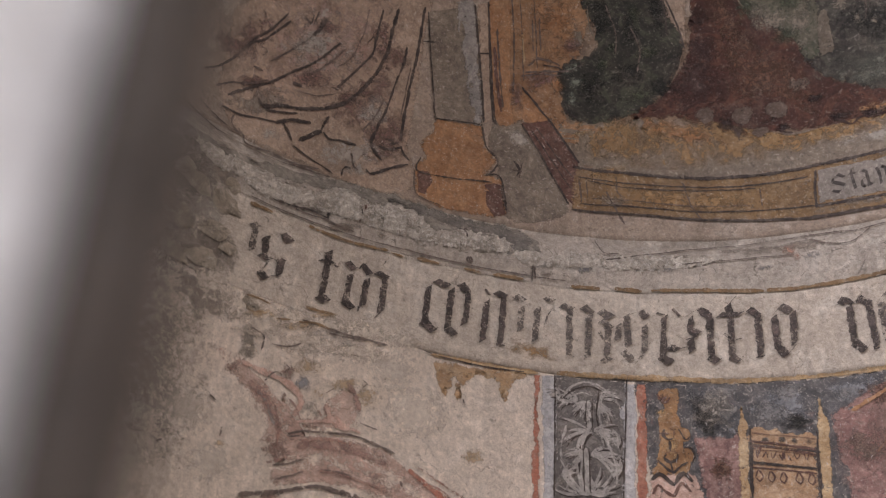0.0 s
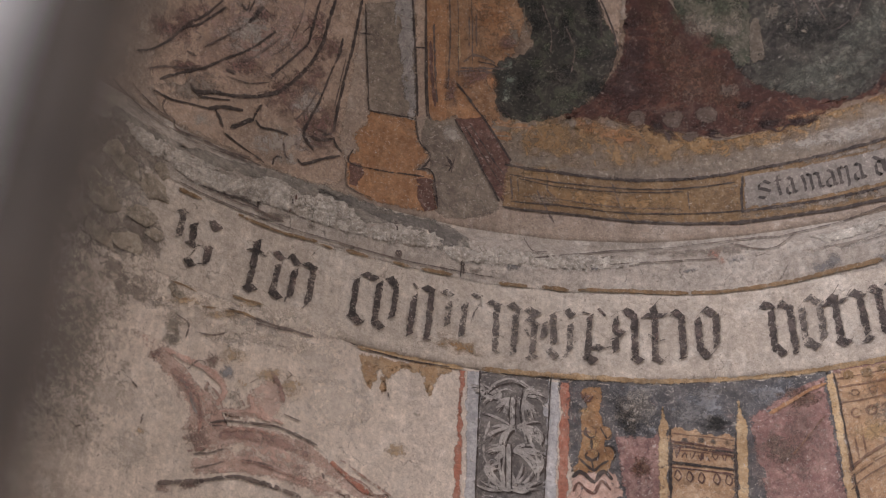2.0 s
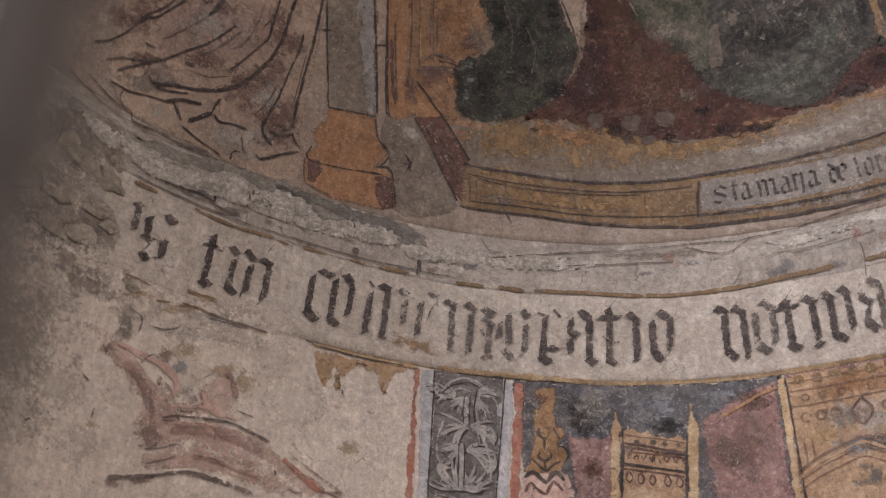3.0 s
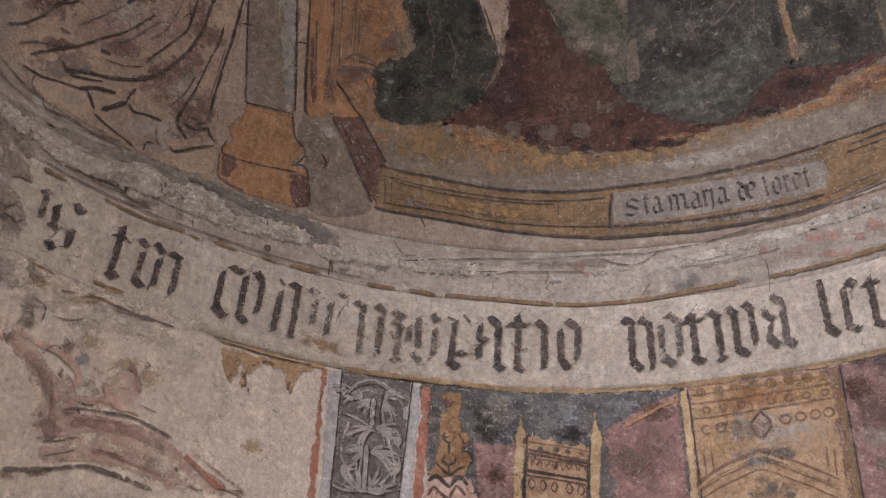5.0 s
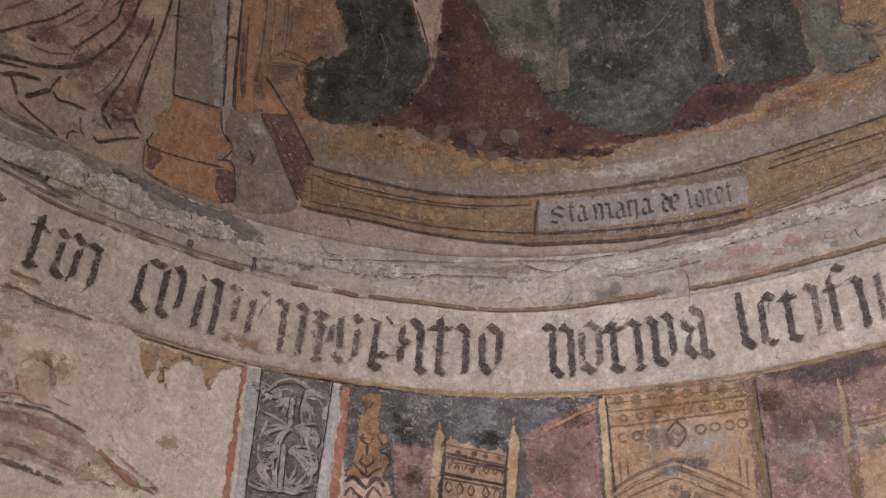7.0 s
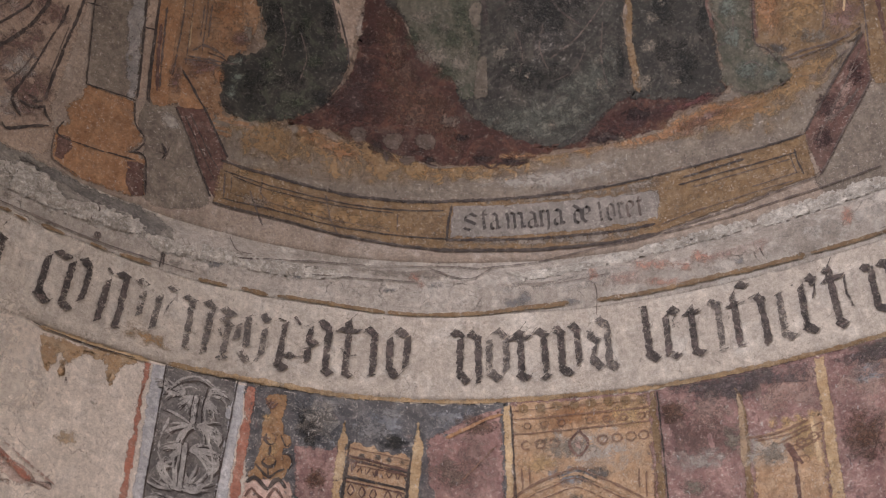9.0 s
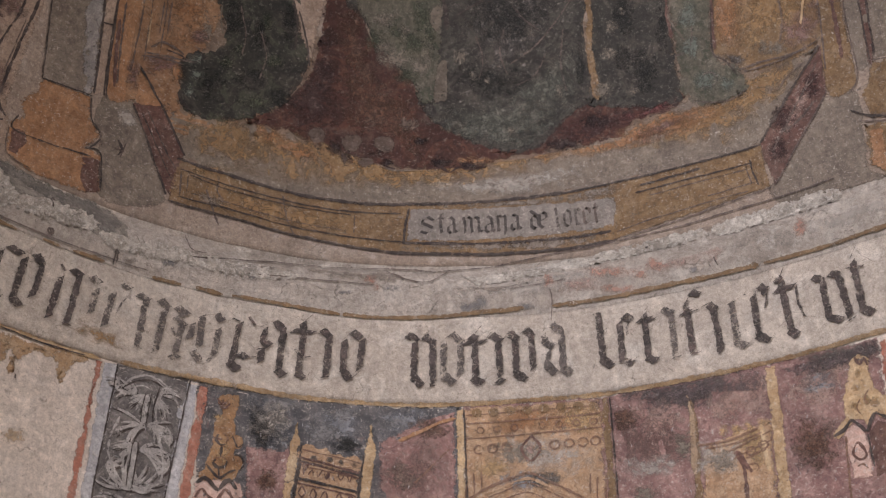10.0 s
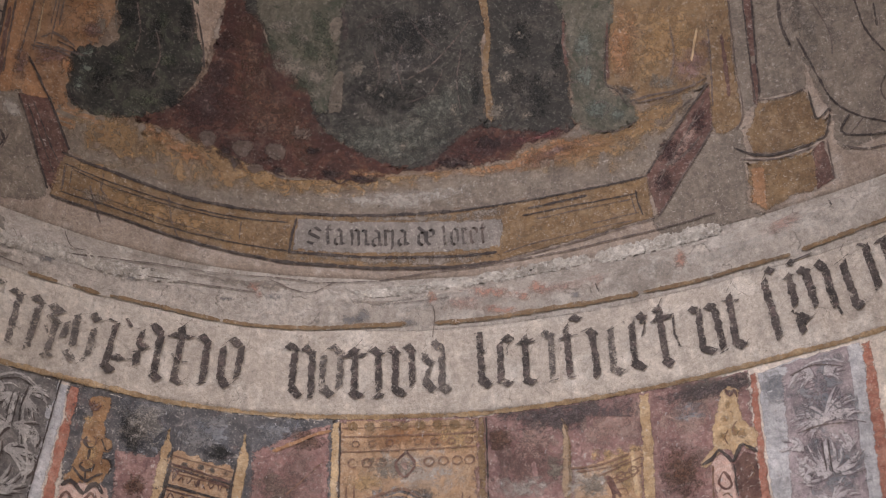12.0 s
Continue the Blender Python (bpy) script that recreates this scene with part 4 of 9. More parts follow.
fill("red_cloth", [(-0.201, 1.237), (-0.22, 1.116), (-0.23, 0.988), (-0.309, 0.859), (-0.405, 0.798), (-0.328, 0.79), (-0.25, 0.78), (-0.172, 0.731), (-0.099, 0.72), (0.007, 0.72), (0.098, 0.71), (0.192, 0.704), (0.312, 0.741), (0.405, 0.748), (0.53, 0.751), (0.624, 0.759), (0.684, 0.795), (0.814, 0.815), (0.795, 0.851), (0.573, 0.882), (0.458, 0.86), (0.391, 0.787), (0.297, 0.781), (0.155, 0.838), (0.106, 0.894), (0.069, 0.967), (-0.022, 1.065), (-0.081, 1.13), (-0.092, 1.26)], P_RED, madonna, 2, 0.010, rim=0.022)
fill("pale_cloth", [(-0.326, 1.203), (-0.288, 1.098), (-0.253, 1.033), (-0.242, 0.997), (-0.23, 1.097), (-0.215, 1.233)], P_BEIGE, madonna, 3, smooth=True)
fill("green_cloth", [(-0.537, 1.125), (-0.494, 1.034), (-0.514, 0.963), (-0.573, 0.943), (-0.603, 0.879), (-0.585, 0.802), (-0.546, 0.766), (-0.456, 0.769), (-0.366, 0.81), (-0.291, 0.878), (-0.257, 0.953), (-0.25, 1.025), (-0.284, 1.099), (-0.322, 1.204)], P_GREEN, madonna, 3, 0.010, rim=0.022)
fill("grey_cloth", [(-0.122, 1.254), (-0.082, 1.133), (-0.016, 1.057), (0.062, 0.975), (0.077, 0.917), (0.126, 0.856), (0.219, 0.798), (0.312, 0.759), (0.39, 0.757), (0.458, 0.805), (0.509, 0.853), (0.559, 0.871), (0.584, 0.897), (0.577, 1.093), (0.598, 1.273)], P_GREY, madonna, 3, 0.010, rim=0.022)
fill("sage_cloth", [(-0.118, 1.255), (-0.078, 1.134), (-0.013, 1.058), (0.062, 0.975), (0.082, 0.921), (0.136, 0.935), (0.143, 1.074), (0.151, 1.191), (0.143, 1.288)], P_SAGE, madonna, 4, 0.010, rim=0.022)
fill("dark_cloth", [(0.601, 1.273), (0.603, 1.14), (0.592, 1.041), (0.587, 0.897), (0.558, 0.868), (0.641, 0.844), (0.727, 0.82), (0.813, 0.819), (0.825, 0.947), (0.843, 1.096), (0.842, 1.231)], P_GREY, madonna, 4, 0.010, rim=0.022)
fill("gold_hem", [(0.585, 1.275), (0.613, 1.271), (0.617, 1.138), (0.599, 1.04), (0.6, 0.895), (0.577, 0.893), (0.578, 1.043), (0.596, 1.141)], P_OCHREBR, madonna, 5, smooth=True, rim=0.005)
fill("pale_green_cloth", [(0.842, 1.231), (0.843, 1.096), (0.83, 0.964), (0.823, 0.841), (0.88, 0.782), (0.97, 0.777), (0.993, 0.805), (0.978, 0.863), (0.927, 0.926), (0.958, 1.034), (1.012, 1.189)], P_SAGE, madonna, 5, 0.010, rim=0.022)
wash("glaze", [(1.122, 0.932), (1.228, 0.964), (1.196, 0.854), (1.113, 0.84)], W_RED, madonna, 5)
wash("glaze", [(0.946, 0.917), (1.025, 0.868), (0.989, 0.853), (0.947, 0.882)], W_DARK, madonna, 4)
wash("glaze", [(0.983, 0.592), (1.084, 0.718), (1.152, 0.747), (1.043, 0.591)], W_PINK, madonna, 5)
fill("ochre_field", [(1.012, 1.189), (1.278, 1.102), (1.204, 0.851), (1.048, 0.831), (0.999, 0.839), (0.967, 0.883), (0.931, 0.928), (0.965, 1.049)], P_OCHREBR, madonna, 2, smooth=True)
wash("glaze", [(1.025, 1.134), (1.244, 1.063), (1.176, 0.896), (1.004, 0.918)], W_OCHRE, madonna, 3)
wash("glaze", [(0.992, 1.143), (1.069, 1.104), (1.0, 0.902), (0.949, 0.968)], W_ORANGE, madonna, 3)
line("ledge", [(0.994, 0.841), (1.097, 0.837), (1.198, 0.85)], 0.0065, P_LINESOFT, madonna, 7)
fill("ochre_strip", [(1.275, 1.103), (1.325, 1.084), (1.277, 0.876), (1.26, 0.733), (1.234, 0.685), (1.179, 0.692), (1.201, 0.835)], P_OCHREBR, madonna, 3, smooth=True, rim=0.005)
fill("red_side", [(-0.696, 0.733), (-0.621, 0.758), (-0.582, 0.7), (-0.54, 0.643), (-0.55, 0.58), (-0.559, 0.504), (-0.579, 0.528), (-0.629, 0.625)], P_REDBR, madonna, 4, smooth=False, rim=0.005)
fill("red_side", [(-0.701, 0.847), (-0.684, 0.83), (-0.609, 0.743), (-0.617, 0.724), (-0.69, 0.742)], P_ORANGE, madonna, 3, smooth=False, rim=0.005)
fill("red_side", [(1.2, 0.835), (1.175, 0.704), (1.086, 0.603), (0.991, 0.486), (0.982, 0.571), (0.98, 0.624), (1.088, 0.734)], P_REDBR, madonna, 4, smooth=False, rim=0.005)
line("ledge", [(-0.7, 0.841), (-0.621, 0.757), (-0.54, 0.639)], 0.0078, P_LINE, madonna, 7)
line("ledge", [(-0.693, 0.731), (-0.629, 0.622), (-0.571, 0.504)], 0.0065, P_LINE, madonna, 7)
line("ledge", [(-0.667, 0.716), (-0.601, 0.617), (-0.566, 0.557)], 0.0039, P_LINE, madonna, 7)
line("ledge", [(-0.656, 0.728), (-0.591, 0.637), (-0.557, 0.591)], 0.0039, P_LINE, madonna, 7)
line("ledge", [(1.197, 0.836), (1.089, 0.738), (0.982, 0.624)], 0.0065, P_LINE, madonna, 7)
line("ledge", [(1.176, 0.707), (1.087, 0.606), (0.992, 0.49)], 0.0065, P_LINESOFT, madonna, 7)
line("ledge", [(1.181, 0.798), (1.106, 0.711), (1.004, 0.585)], 0.0039, P_LINESOFT, madonna, 7)
fill("step", [(-0.557, 0.625), (-0.425, 0.618), (-0.279, 0.607), (-0.132, 0.6), (0.014, 0.602), (0.161, 0.608), (0.309, 0.612), (0.459, 0.615), (0.611, 0.619), (0.762, 0.621), (0.979, 0.619), (0.98, 0.575), (0.98, 0.49), (0.818, 0.477), (0.67, 0.464), (0.552, 0.443), (0.45, 0.446), (0.306, 0.448), (0.163, 0.452), (0.02, 0.457), (-0.122, 0.468), (-0.264, 0.482), (-0.407, 0.496), (-0.565, 0.491)], P_OCHREBR, madonna, 4, smooth=False, rim=0.005)
wash("glaze", [(-0.478, 0.591), (-0.275, 0.575), (-0.1, 0.556), (-0.124, 0.49), (-0.324, 0.508), (-0.481, 0.521)], W_OCHRE, madonna, 5)
wash("glaze", [(0.019, 0.495), (0.307, 0.484), (0.569, 0.48), (0.538, 0.449), (0.306, 0.454), (0.048, 0.46)], W_GREY, madonna, 5)
wash("glaze", [(0.102, 0.609), (0.459, 0.608), (0.61, 0.61), (0.576, 0.573), (0.309, 0.591), (0.102, 0.592)], W_GREY, madonna, 5)
wash("glaze", [(-0.499, 0.548), (-0.443, 0.553), (-0.408, 0.506), (-0.478, 0.505)], W_GREY, madonna, 5)
line("step_line", [(-0.557, 0.625), (-0.425, 0.618), (-0.279, 0.607), (-0.132, 0.6), (0.014, 0.602), (0.161, 0.606), (0.309, 0.61), (0.459, 0.615)], 0.0104, P_LINE, madonna, 7)
line("step_line", [(0.429, 0.612), (0.611, 0.619), (0.762, 0.621), (0.979, 0.619)], 0.0065, P_LINE, madonna, 7)
line("step_line", [(-0.565, 0.49), (-0.406, 0.493), (-0.264, 0.479), (-0.122, 0.464), (0.02, 0.454)], 0.0078, P_LINE, madonna, 7)
line("step_line", [(-0.008, 0.454), (0.163, 0.448), (0.306, 0.445), (0.45, 0.442), (0.566, 0.447)], 0.0104, P_LINE, madonna, 7)
line("step_line", [(-0.544, 0.597), (-0.42, 0.587), (-0.275, 0.58), (-0.13, 0.572), (0.03, 0.574)], 0.0052, P_LINE, madonna, 7)
line("step_line", [(-0.52, 0.587), (-0.418, 0.574), (-0.274, 0.568), (-0.1, 0.561)], 0.0039, P_LINE, madonna, 7)
line("step_line", [(-0.542, 0.512), (-0.409, 0.517), (-0.267, 0.504), (-0.124, 0.493), (0.033, 0.487)], 0.0052, P_LINE, madonna, 7)
line("step_line", [(-0.511, 0.534), (-0.412, 0.535), (-0.268, 0.521), (-0.111, 0.51)], 0.0039, P_LINESOFT, madonna, 7)
line("step_line", [(0.033, 0.485), (0.162, 0.482), (0.307, 0.478), (0.452, 0.474), (0.569, 0.475)], 0.0091, P_LINE, madonna, 7)
line("step_line", [(-0.542, 0.589), (-0.538, 0.514)], 0.0052, P_LINESOFT, madonna, 7)
line("step_line", [(-0.523, 0.584), (-0.522, 0.534)], 0.0039, P_LINESOFT, madonna, 7)
line("step_line", [(0.051, 0.59), (0.041, 0.533), (0.036, 0.48)], 0.0078, P_LINE, madonna, 7)
line("step_line", [(-0.089, 0.561), (-0.091, 0.505)], 0.0039, P_LINESOFT, madonna, 7)
line("step_line", [(-0.473, 0.558), (-0.449, 0.499), (-0.433, 0.462)], 0.0052, P_LINESOFT, madonna, 7)
line("step_line", [(-0.277, 0.592), (-0.261, 0.518), (-0.238, 0.472)], 0.0052, P_LINESOFT, madonna, 7)
line("step_line", [(-0.444, 0.601), (-0.447, 0.56), (-0.427, 0.542)], 0.0052, P_LINESOFT, madonna, 7)
line("step_line", [(0.661, 0.595), (0.729, 0.599), (0.82, 0.601)], 0.0078, P_LINE, madonna, 7)
line("step_line", [(0.644, 0.575), (0.757, 0.58), (0.95, 0.575)], 0.0052, P_LINE, madonna, 7)
line("step_line", [(0.68, 0.56), (0.785, 0.563), (0.933, 0.56)], 0.0039, P_LINESOFT, madonna, 7)
line("step_line", [(0.946, 0.585), (0.946, 0.546), (0.953, 0.503)], 0.0052, P_LINE, madonna, 7)
line("step_line", [(0.933, 0.58), (0.934, 0.544), (0.937, 0.513)], 0.0039, P_LINESOFT, madonna, 7)
line("step_line", [(0.822, 0.512), (0.896, 0.514), (0.943, 0.515)], 0.0039, P_LINESOFT, madonna, 7)
line("step_line", [(0.583, 0.469), (0.672, 0.486), (0.805, 0.494), (0.923, 0.494)], 0.0039, P_LINESOFT, madonna, 7)
line("step_line", [(0.566, 0.445), (0.684, 0.458), (0.832, 0.474), (0.98, 0.486)], 0.0052, P_LINESOFT, madonna, 7)
tablet = fill("tablet", [(0.055, 0.589), (0.191, 0.59), (0.398, 0.589), (0.59, 0.575), (0.592, 0.548), (0.578, 0.488), (0.453, 0.49), (0.307, 0.492), (0.162, 0.492), (0.046, 0.492)], P_TABLET, madonna, 5, smooth=False, rim=0.005)
fill("wall_patch", [(1.173, 0.696), (1.24, 0.679), (1.234, 0.585), (1.212, 0.451), (1.243, 0.412), (1.165, 0.41), (1.024, 0.41), (0.97, 0.472), (1.006, 0.514), (1.091, 0.61)], P_STONE, madonna, 1, smooth=True)
wash("sheen", [(-0.161, 1.021), (-0.089, 1.048), (-0.017, 0.973), (0.067, 0.893), (0.091, 0.738), (-0.011, 0.819), (-0.12, 0.815)], W_RUST, madonna, 4)
wash("sheen", [(-0.12, 1.192), (-0.073, 1.066), (-0.1, 0.98), (-0.165, 1.054), (-0.17, 1.169)], W_RUST, madonna, 4)
wash("sheen", [(-0.288, 0.91), (-0.189, 1.117), (-0.142, 0.907), (-0.177, 0.747), (-0.309, 0.829)], W_MULBERRY, madonna, 4)
wash("sheen", [(0.393, 0.749), (0.525, 0.744), (0.649, 0.799), (0.777, 0.81), (0.657, 0.85), (0.528, 0.84), (0.428, 0.793)], W_MULBERRY, madonna, 4)
fill("stain", [(-0.136, 0.777), (-0.123, 0.806), (-0.088, 0.809), (-0.074, 0.784), (-0.092, 0.756), (-0.122, 0.758)], P_DUST, madonna, 5, rag=0.006, rim=0.006)
fill("stain", [(-0.047, 0.782), (-0.032, 0.808), (0.002, 0.809), (0.015, 0.784), (-0.003, 0.758), (-0.034, 0.762)], P_DUST, madonna, 5, rag=0.006, rim=0.006)
fill("stain", [(-0.226, 0.785), (-0.217, 0.81), (-0.189, 0.813), (-0.177, 0.792), (-0.19, 0.768), (-0.215, 0.768)], P_DUST, madonna, 5, rag=0.006, rim=0.006)
fill("stain", [(-0.093, 0.724), (-0.08, 0.741), (-0.05, 0.743), (-0.039, 0.729), (-0.054, 0.713), (-0.082, 0.713)], P_DUST, madonna, 5, rag=0.006, rim=0.006)
wash("stain", [(0.017, 0.847), (0.033, 0.868), (0.072, 0.869), (0.086, 0.849), (0.066, 0.829), (0.031, 0.831)], W_DUST, madonna, 5)
wash("stain", [(-0.147, 0.731), (-0.136, 0.757), (-0.109, 0.758), (-0.098, 0.735), (-0.112, 0.712), (-0.136, 0.713)], W_CLOT, madonna, 5)
wash("stain", [(-0.061, 0.753), (-0.049, 0.77), (-0.022, 0.77), (-0.012, 0.754), (-0.026, 0.739), (-0.051, 0.741)], W_CLOT, madonna, 5)
wash("stain", [(-0.029, 0.727), (-0.019, 0.741), (0.004, 0.741), (0.013, 0.728), (0.001, 0.716), (-0.021, 0.717)], W_CLOT, madonna, 5)
wash("stain", [(0.061, 0.798), (0.074, 0.811), (0.102, 0.811), (0.111, 0.798), (0.096, 0.787), (0.071, 0.788)], W_CLOT, madonna, 5)
wash("stain", [(-0.176, 0.76), (-0.168, 0.795), (-0.145, 0.796), (-0.133, 0.764), (-0.144, 0.732), (-0.166, 0.735)], W_CLOT, madonna, 5)
wash("stain", [(0.166, 0.723), (0.194, 0.736), (0.255, 0.732), (0.277, 0.717), (0.243, 0.707), (0.188, 0.712)], W_CLOT, madonna, 5)
wash("stain", [(0.426, 0.768), (0.458, 0.781), (0.526, 0.769), (0.548, 0.747), (0.51, 0.737), (0.449, 0.751)], W_CLOT, madonna, 5)
wash("stain", [(0.526, 0.823), (0.552, 0.84), (0.603, 0.829), (0.618, 0.804), (0.588, 0.792), (0.542, 0.804)], W_CLOT, madonna, 5)
wash("stain", [(0.091, 0.734), (0.114, 0.753), (0.165, 0.752), (0.184, 0.734), (0.156, 0.719), (0.11, 0.722)], W_CLOT, madonna, 5)
wash("stain", [(-0.41, 0.788), (-0.382, 0.792), (-0.318, 0.781), (-0.239, 0.755), (-0.151, 0.699), (-0.219, 0.701), (-0.312, 0.732), (-0.376, 0.751)], W_ORANGE, madonna, 5)
wash("stain", [(0.176, 0.739), (0.238, 0.752), (0.314, 0.731), (0.237, 0.721)], W_ORANGE, madonna, 5)
wash("stain", [(0.636, 0.82), (0.731, 0.813), (0.803, 0.841), (0.807, 0.802), (0.711, 0.789), (0.632, 0.79)], W_CRIMSON, madonna, 5)
wash("stain", [(0.673, 0.75), (0.768, 0.757), (0.884, 0.758), (0.865, 0.741), (0.747, 0.731), (0.677, 0.728)], W_ORANGE, madonna, 4)
wash("stain", [(0.64, 0.737), (0.707, 0.768), (0.832, 0.769), (0.729, 0.715)], W_RED, madonna, 4)
line("drip", [(0.127, 0.729), (0.148, 0.712), (0.163, 0.704), (0.185, 0.718), (0.221, 0.712), (0.255, 0.718)], 0.0067, P_CLOT, madonna, 7)
line("drip", [(-0.023, 0.731), (-0.006, 0.715), (0.015, 0.71)], 0.0053, P_CLOT, madonna, 7)
wash("sheen", [(0.083, 0.863), (0.178, 0.822), (0.331, 0.755), (0.446, 0.822), (0.539, 0.864), (0.406, 0.908), (0.179, 0.904)], W_SAGE, madonna, 5)
wash("sheen", [(0.115, 0.84), (0.224, 0.786), (0.331, 0.755), (0.463, 0.827), (0.402, 0.856), (0.242, 0.862)], W_SAGE, madonna, 5)
wash("sheen", [(0.342, 0.923), (0.522, 1.053), (0.556, 0.998), (0.533, 0.882), (0.4, 0.839)], W_SAGE, madonna, 5)
wash("sheen", [(0.192, 1.229), (0.542, 1.199), (0.472, 1.068), (0.313, 0.992), (0.19, 1.072)], W_DARK, madonna, 4)
wash("sheen", [(0.198, 1.031), (0.348, 1.015), (0.411, 0.966), (0.325, 0.916), (0.196, 0.954)], W_SOOT, madonna, 5)
wash("sheen", [(0.218, 1.213), (0.363, 1.22), (0.483, 1.159), (0.422, 1.083), (0.251, 1.113)], W_SOOT, madonna, 5)
line("fold", [(0.375, 1.186), (0.41, 1.142), (0.449, 1.108)], 0.0067, P_LINE, madonna, 7)
line("fold", [(0.554, 1.181), (0.496, 1.124), (0.429, 1.065), (0.349, 1.02)], 0.0053, P_LINESOFT, madonna, 7)
line("fold", [(0.15, 1.229), (0.161, 1.18), (0.164, 1.13)], 0.0160, P_LINE, madonna, 7)
line("fold", [(0.276, 1.213), (0.236, 1.195), (0.196, 1.173)], 0.0067, P_LINE, madonna, 7)
line("fold", [(0.251, 1.113), (0.269, 1.045), (0.255, 0.978)], 0.0053, P_LINESOFT, madonna, 7)
line("fold", [(0.339, 1.124), (0.321, 1.059), (0.34, 0.99)], 0.0053, P_LINESOFT, madonna, 7)
line("fold", [(0.461, 1.044), (0.421, 0.982), (0.361, 0.956)], 0.0040, P_LINESOFT, madonna, 7)
line("fold", [(0.52, 1.103), (0.499, 1.007), (0.506, 0.902)], 0.0053, P_LINESOFT, madonna, 7)
fill("pale_fold", [(0.132, 1.022), (0.162, 1.041), (0.162, 0.929), (0.144, 0.919), (0.121, 0.926)], P_CLAY, madonna, 6, rag=0.003, rim=0.005)
fill("pale_fold", [(0.121, 1.204), (0.15, 1.199), (0.147, 1.149), (0.126, 1.126), (0.108, 1.163)], P_CLAY, madonna, 6, rag=0.005, rim=0.007)
wash("sheen", [(-0.102, 1.088), (-0.083, 1.128), (-0.034, 1.13), (-0.014, 1.094), (-0.038, 1.059), (-0.082, 1.061)], W_MOSS, madonna, 6)
wash("sheen", [(0.017, 1.092), (0.038, 1.137), (0.087, 1.134), (0.106, 1.092), (0.08, 1.053), (0.036, 1.059)], W_MOSS, madonna, 6)
wash("sheen", [(0.053, 1.169), (0.067, 1.218), (0.103, 1.215), (0.117, 1.166), (0.099, 1.121), (0.067, 1.13)], W_MOSS, madonna, 6)
wash("sheen", [(-0.026, 1.122), (-0.01, 1.15), (0.028, 1.151), (0.043, 1.125), (0.024, 1.1), (-0.011, 1.102)], W_MOSS, madonna, 6)
wash("sheen", [(0.089, 1.104), (0.097, 1.171), (0.121, 1.165), (0.13, 1.099), (0.118, 1.039), (0.098, 1.052)], W_MOSS, madonna, 6)
wash("sheen", [(-0.001, 0.991), (0.022, 1.017), (0.077, 1.017), (0.098, 0.994), (0.068, 0.972), (0.019, 0.974)], W_MOSS, madonna, 6)
wash("sheen", [(-0.054, 1.036), (-0.022, 1.069), (0.052, 1.072), (0.08, 1.044), (0.041, 1.015), (-0.026, 1.015)], W_CLAY, madonna, 6)
wash("sheen", [(0.044, 1.02), (0.061, 1.062), (0.102, 1.059), (0.117, 1.018), (0.096, 0.979), (0.06, 0.987)], W_CLAY, madonna, 6)
wash("sheen", [(-0.07, 1.151), (-0.051, 1.175), (-0.004, 1.178), (0.014, 1.157), (-0.01, 1.134), (-0.051, 1.135)], W_CLAY, madonna, 6)
wash("sheen", [(0.01, 1.126), (0.021, 1.15), (0.048, 1.149), (0.059, 1.125), (0.045, 1.104), (0.021, 1.107)], W_CLAY, madonna, 6)
wash("sheen", [(-0.06, 1.068), (-0.043, 1.09), (-0.001, 1.092), (0.015, 1.074), (-0.007, 1.054), (-0.044, 1.054)], W_CLAY, madonna, 6)
wash("sheen", [(0.088, 1.071), (0.095, 1.12), (0.114, 1.116), (0.122, 1.067), (0.112, 1.022), (0.095, 1.032)], W_CLAY, madonna, 6)
wash("stain", [(0.174, 1.056), (0.188, 1.082), (0.218, 1.08), (0.229, 1.053), (0.212, 1.029), (0.185, 1.034)], W_CLAY, madonna, 6)
wash("stain", [(0.467, 0.926), (0.478, 0.945), (0.5, 0.94), (0.505, 0.918), (0.491, 0.901), (0.473, 0.908)], W_CLAY, madonna, 6)
wash("stain", [(0.224, 0.996), (0.232, 1.011), (0.248, 1.009), (0.253, 0.993), (0.244, 0.98), (0.229, 0.983)], W_CLAY, madonna, 6)
wash("stain", [(0.268, 0.978), (0.274, 0.989), (0.287, 0.988), (0.291, 0.976), (0.284, 0.966), (0.272, 0.969)], W_CLAY, madonna, 6)
wash("stain", [(0.421, 1.113), (0.429, 1.124), (0.442, 1.121), (0.445, 1.109), (0.437, 1.099), (0.425, 1.103)], W_CLAY, madonna, 6)
wash("stain", [(0.32, 0.821), (0.329, 0.838), (0.346, 0.835), (0.351, 0.817), (0.341, 0.802), (0.325, 0.807)], W_CLAY, madonna, 6)
wash("sheen", [(0.669, 1.109), (0.702, 1.178), (0.742, 1.16), (0.741, 1.085), (0.706, 1.025), (0.673, 1.048)], W_SOOT, madonna, 6)
wash("sheen", [(0.683, 0.937), (0.718, 0.997), (0.765, 0.978), (0.77, 0.909), (0.732, 0.857), (0.692, 0.881)], W_SOOT, madonna, 6)
wash("sheen", [(0.652, 0.994), (0.675, 1.04), (0.707, 1.028), (0.709, 0.976), (0.684, 0.937), (0.657, 0.953)], W_SOOT, madonna, 6)
wash("sheen", [(0.787, 1.047), (0.818, 1.123), (0.841, 1.108), (0.83, 1.026), (0.801, 0.958), (0.782, 0.98)], W_SOOT, madonna, 6)
wash("sheen", [(0.54, 1.001), (0.559, 1.072), (0.576, 1.061), (0.572, 0.987), (0.553, 0.921), (0.539, 0.939)], W_SOOT, madonna, 6)
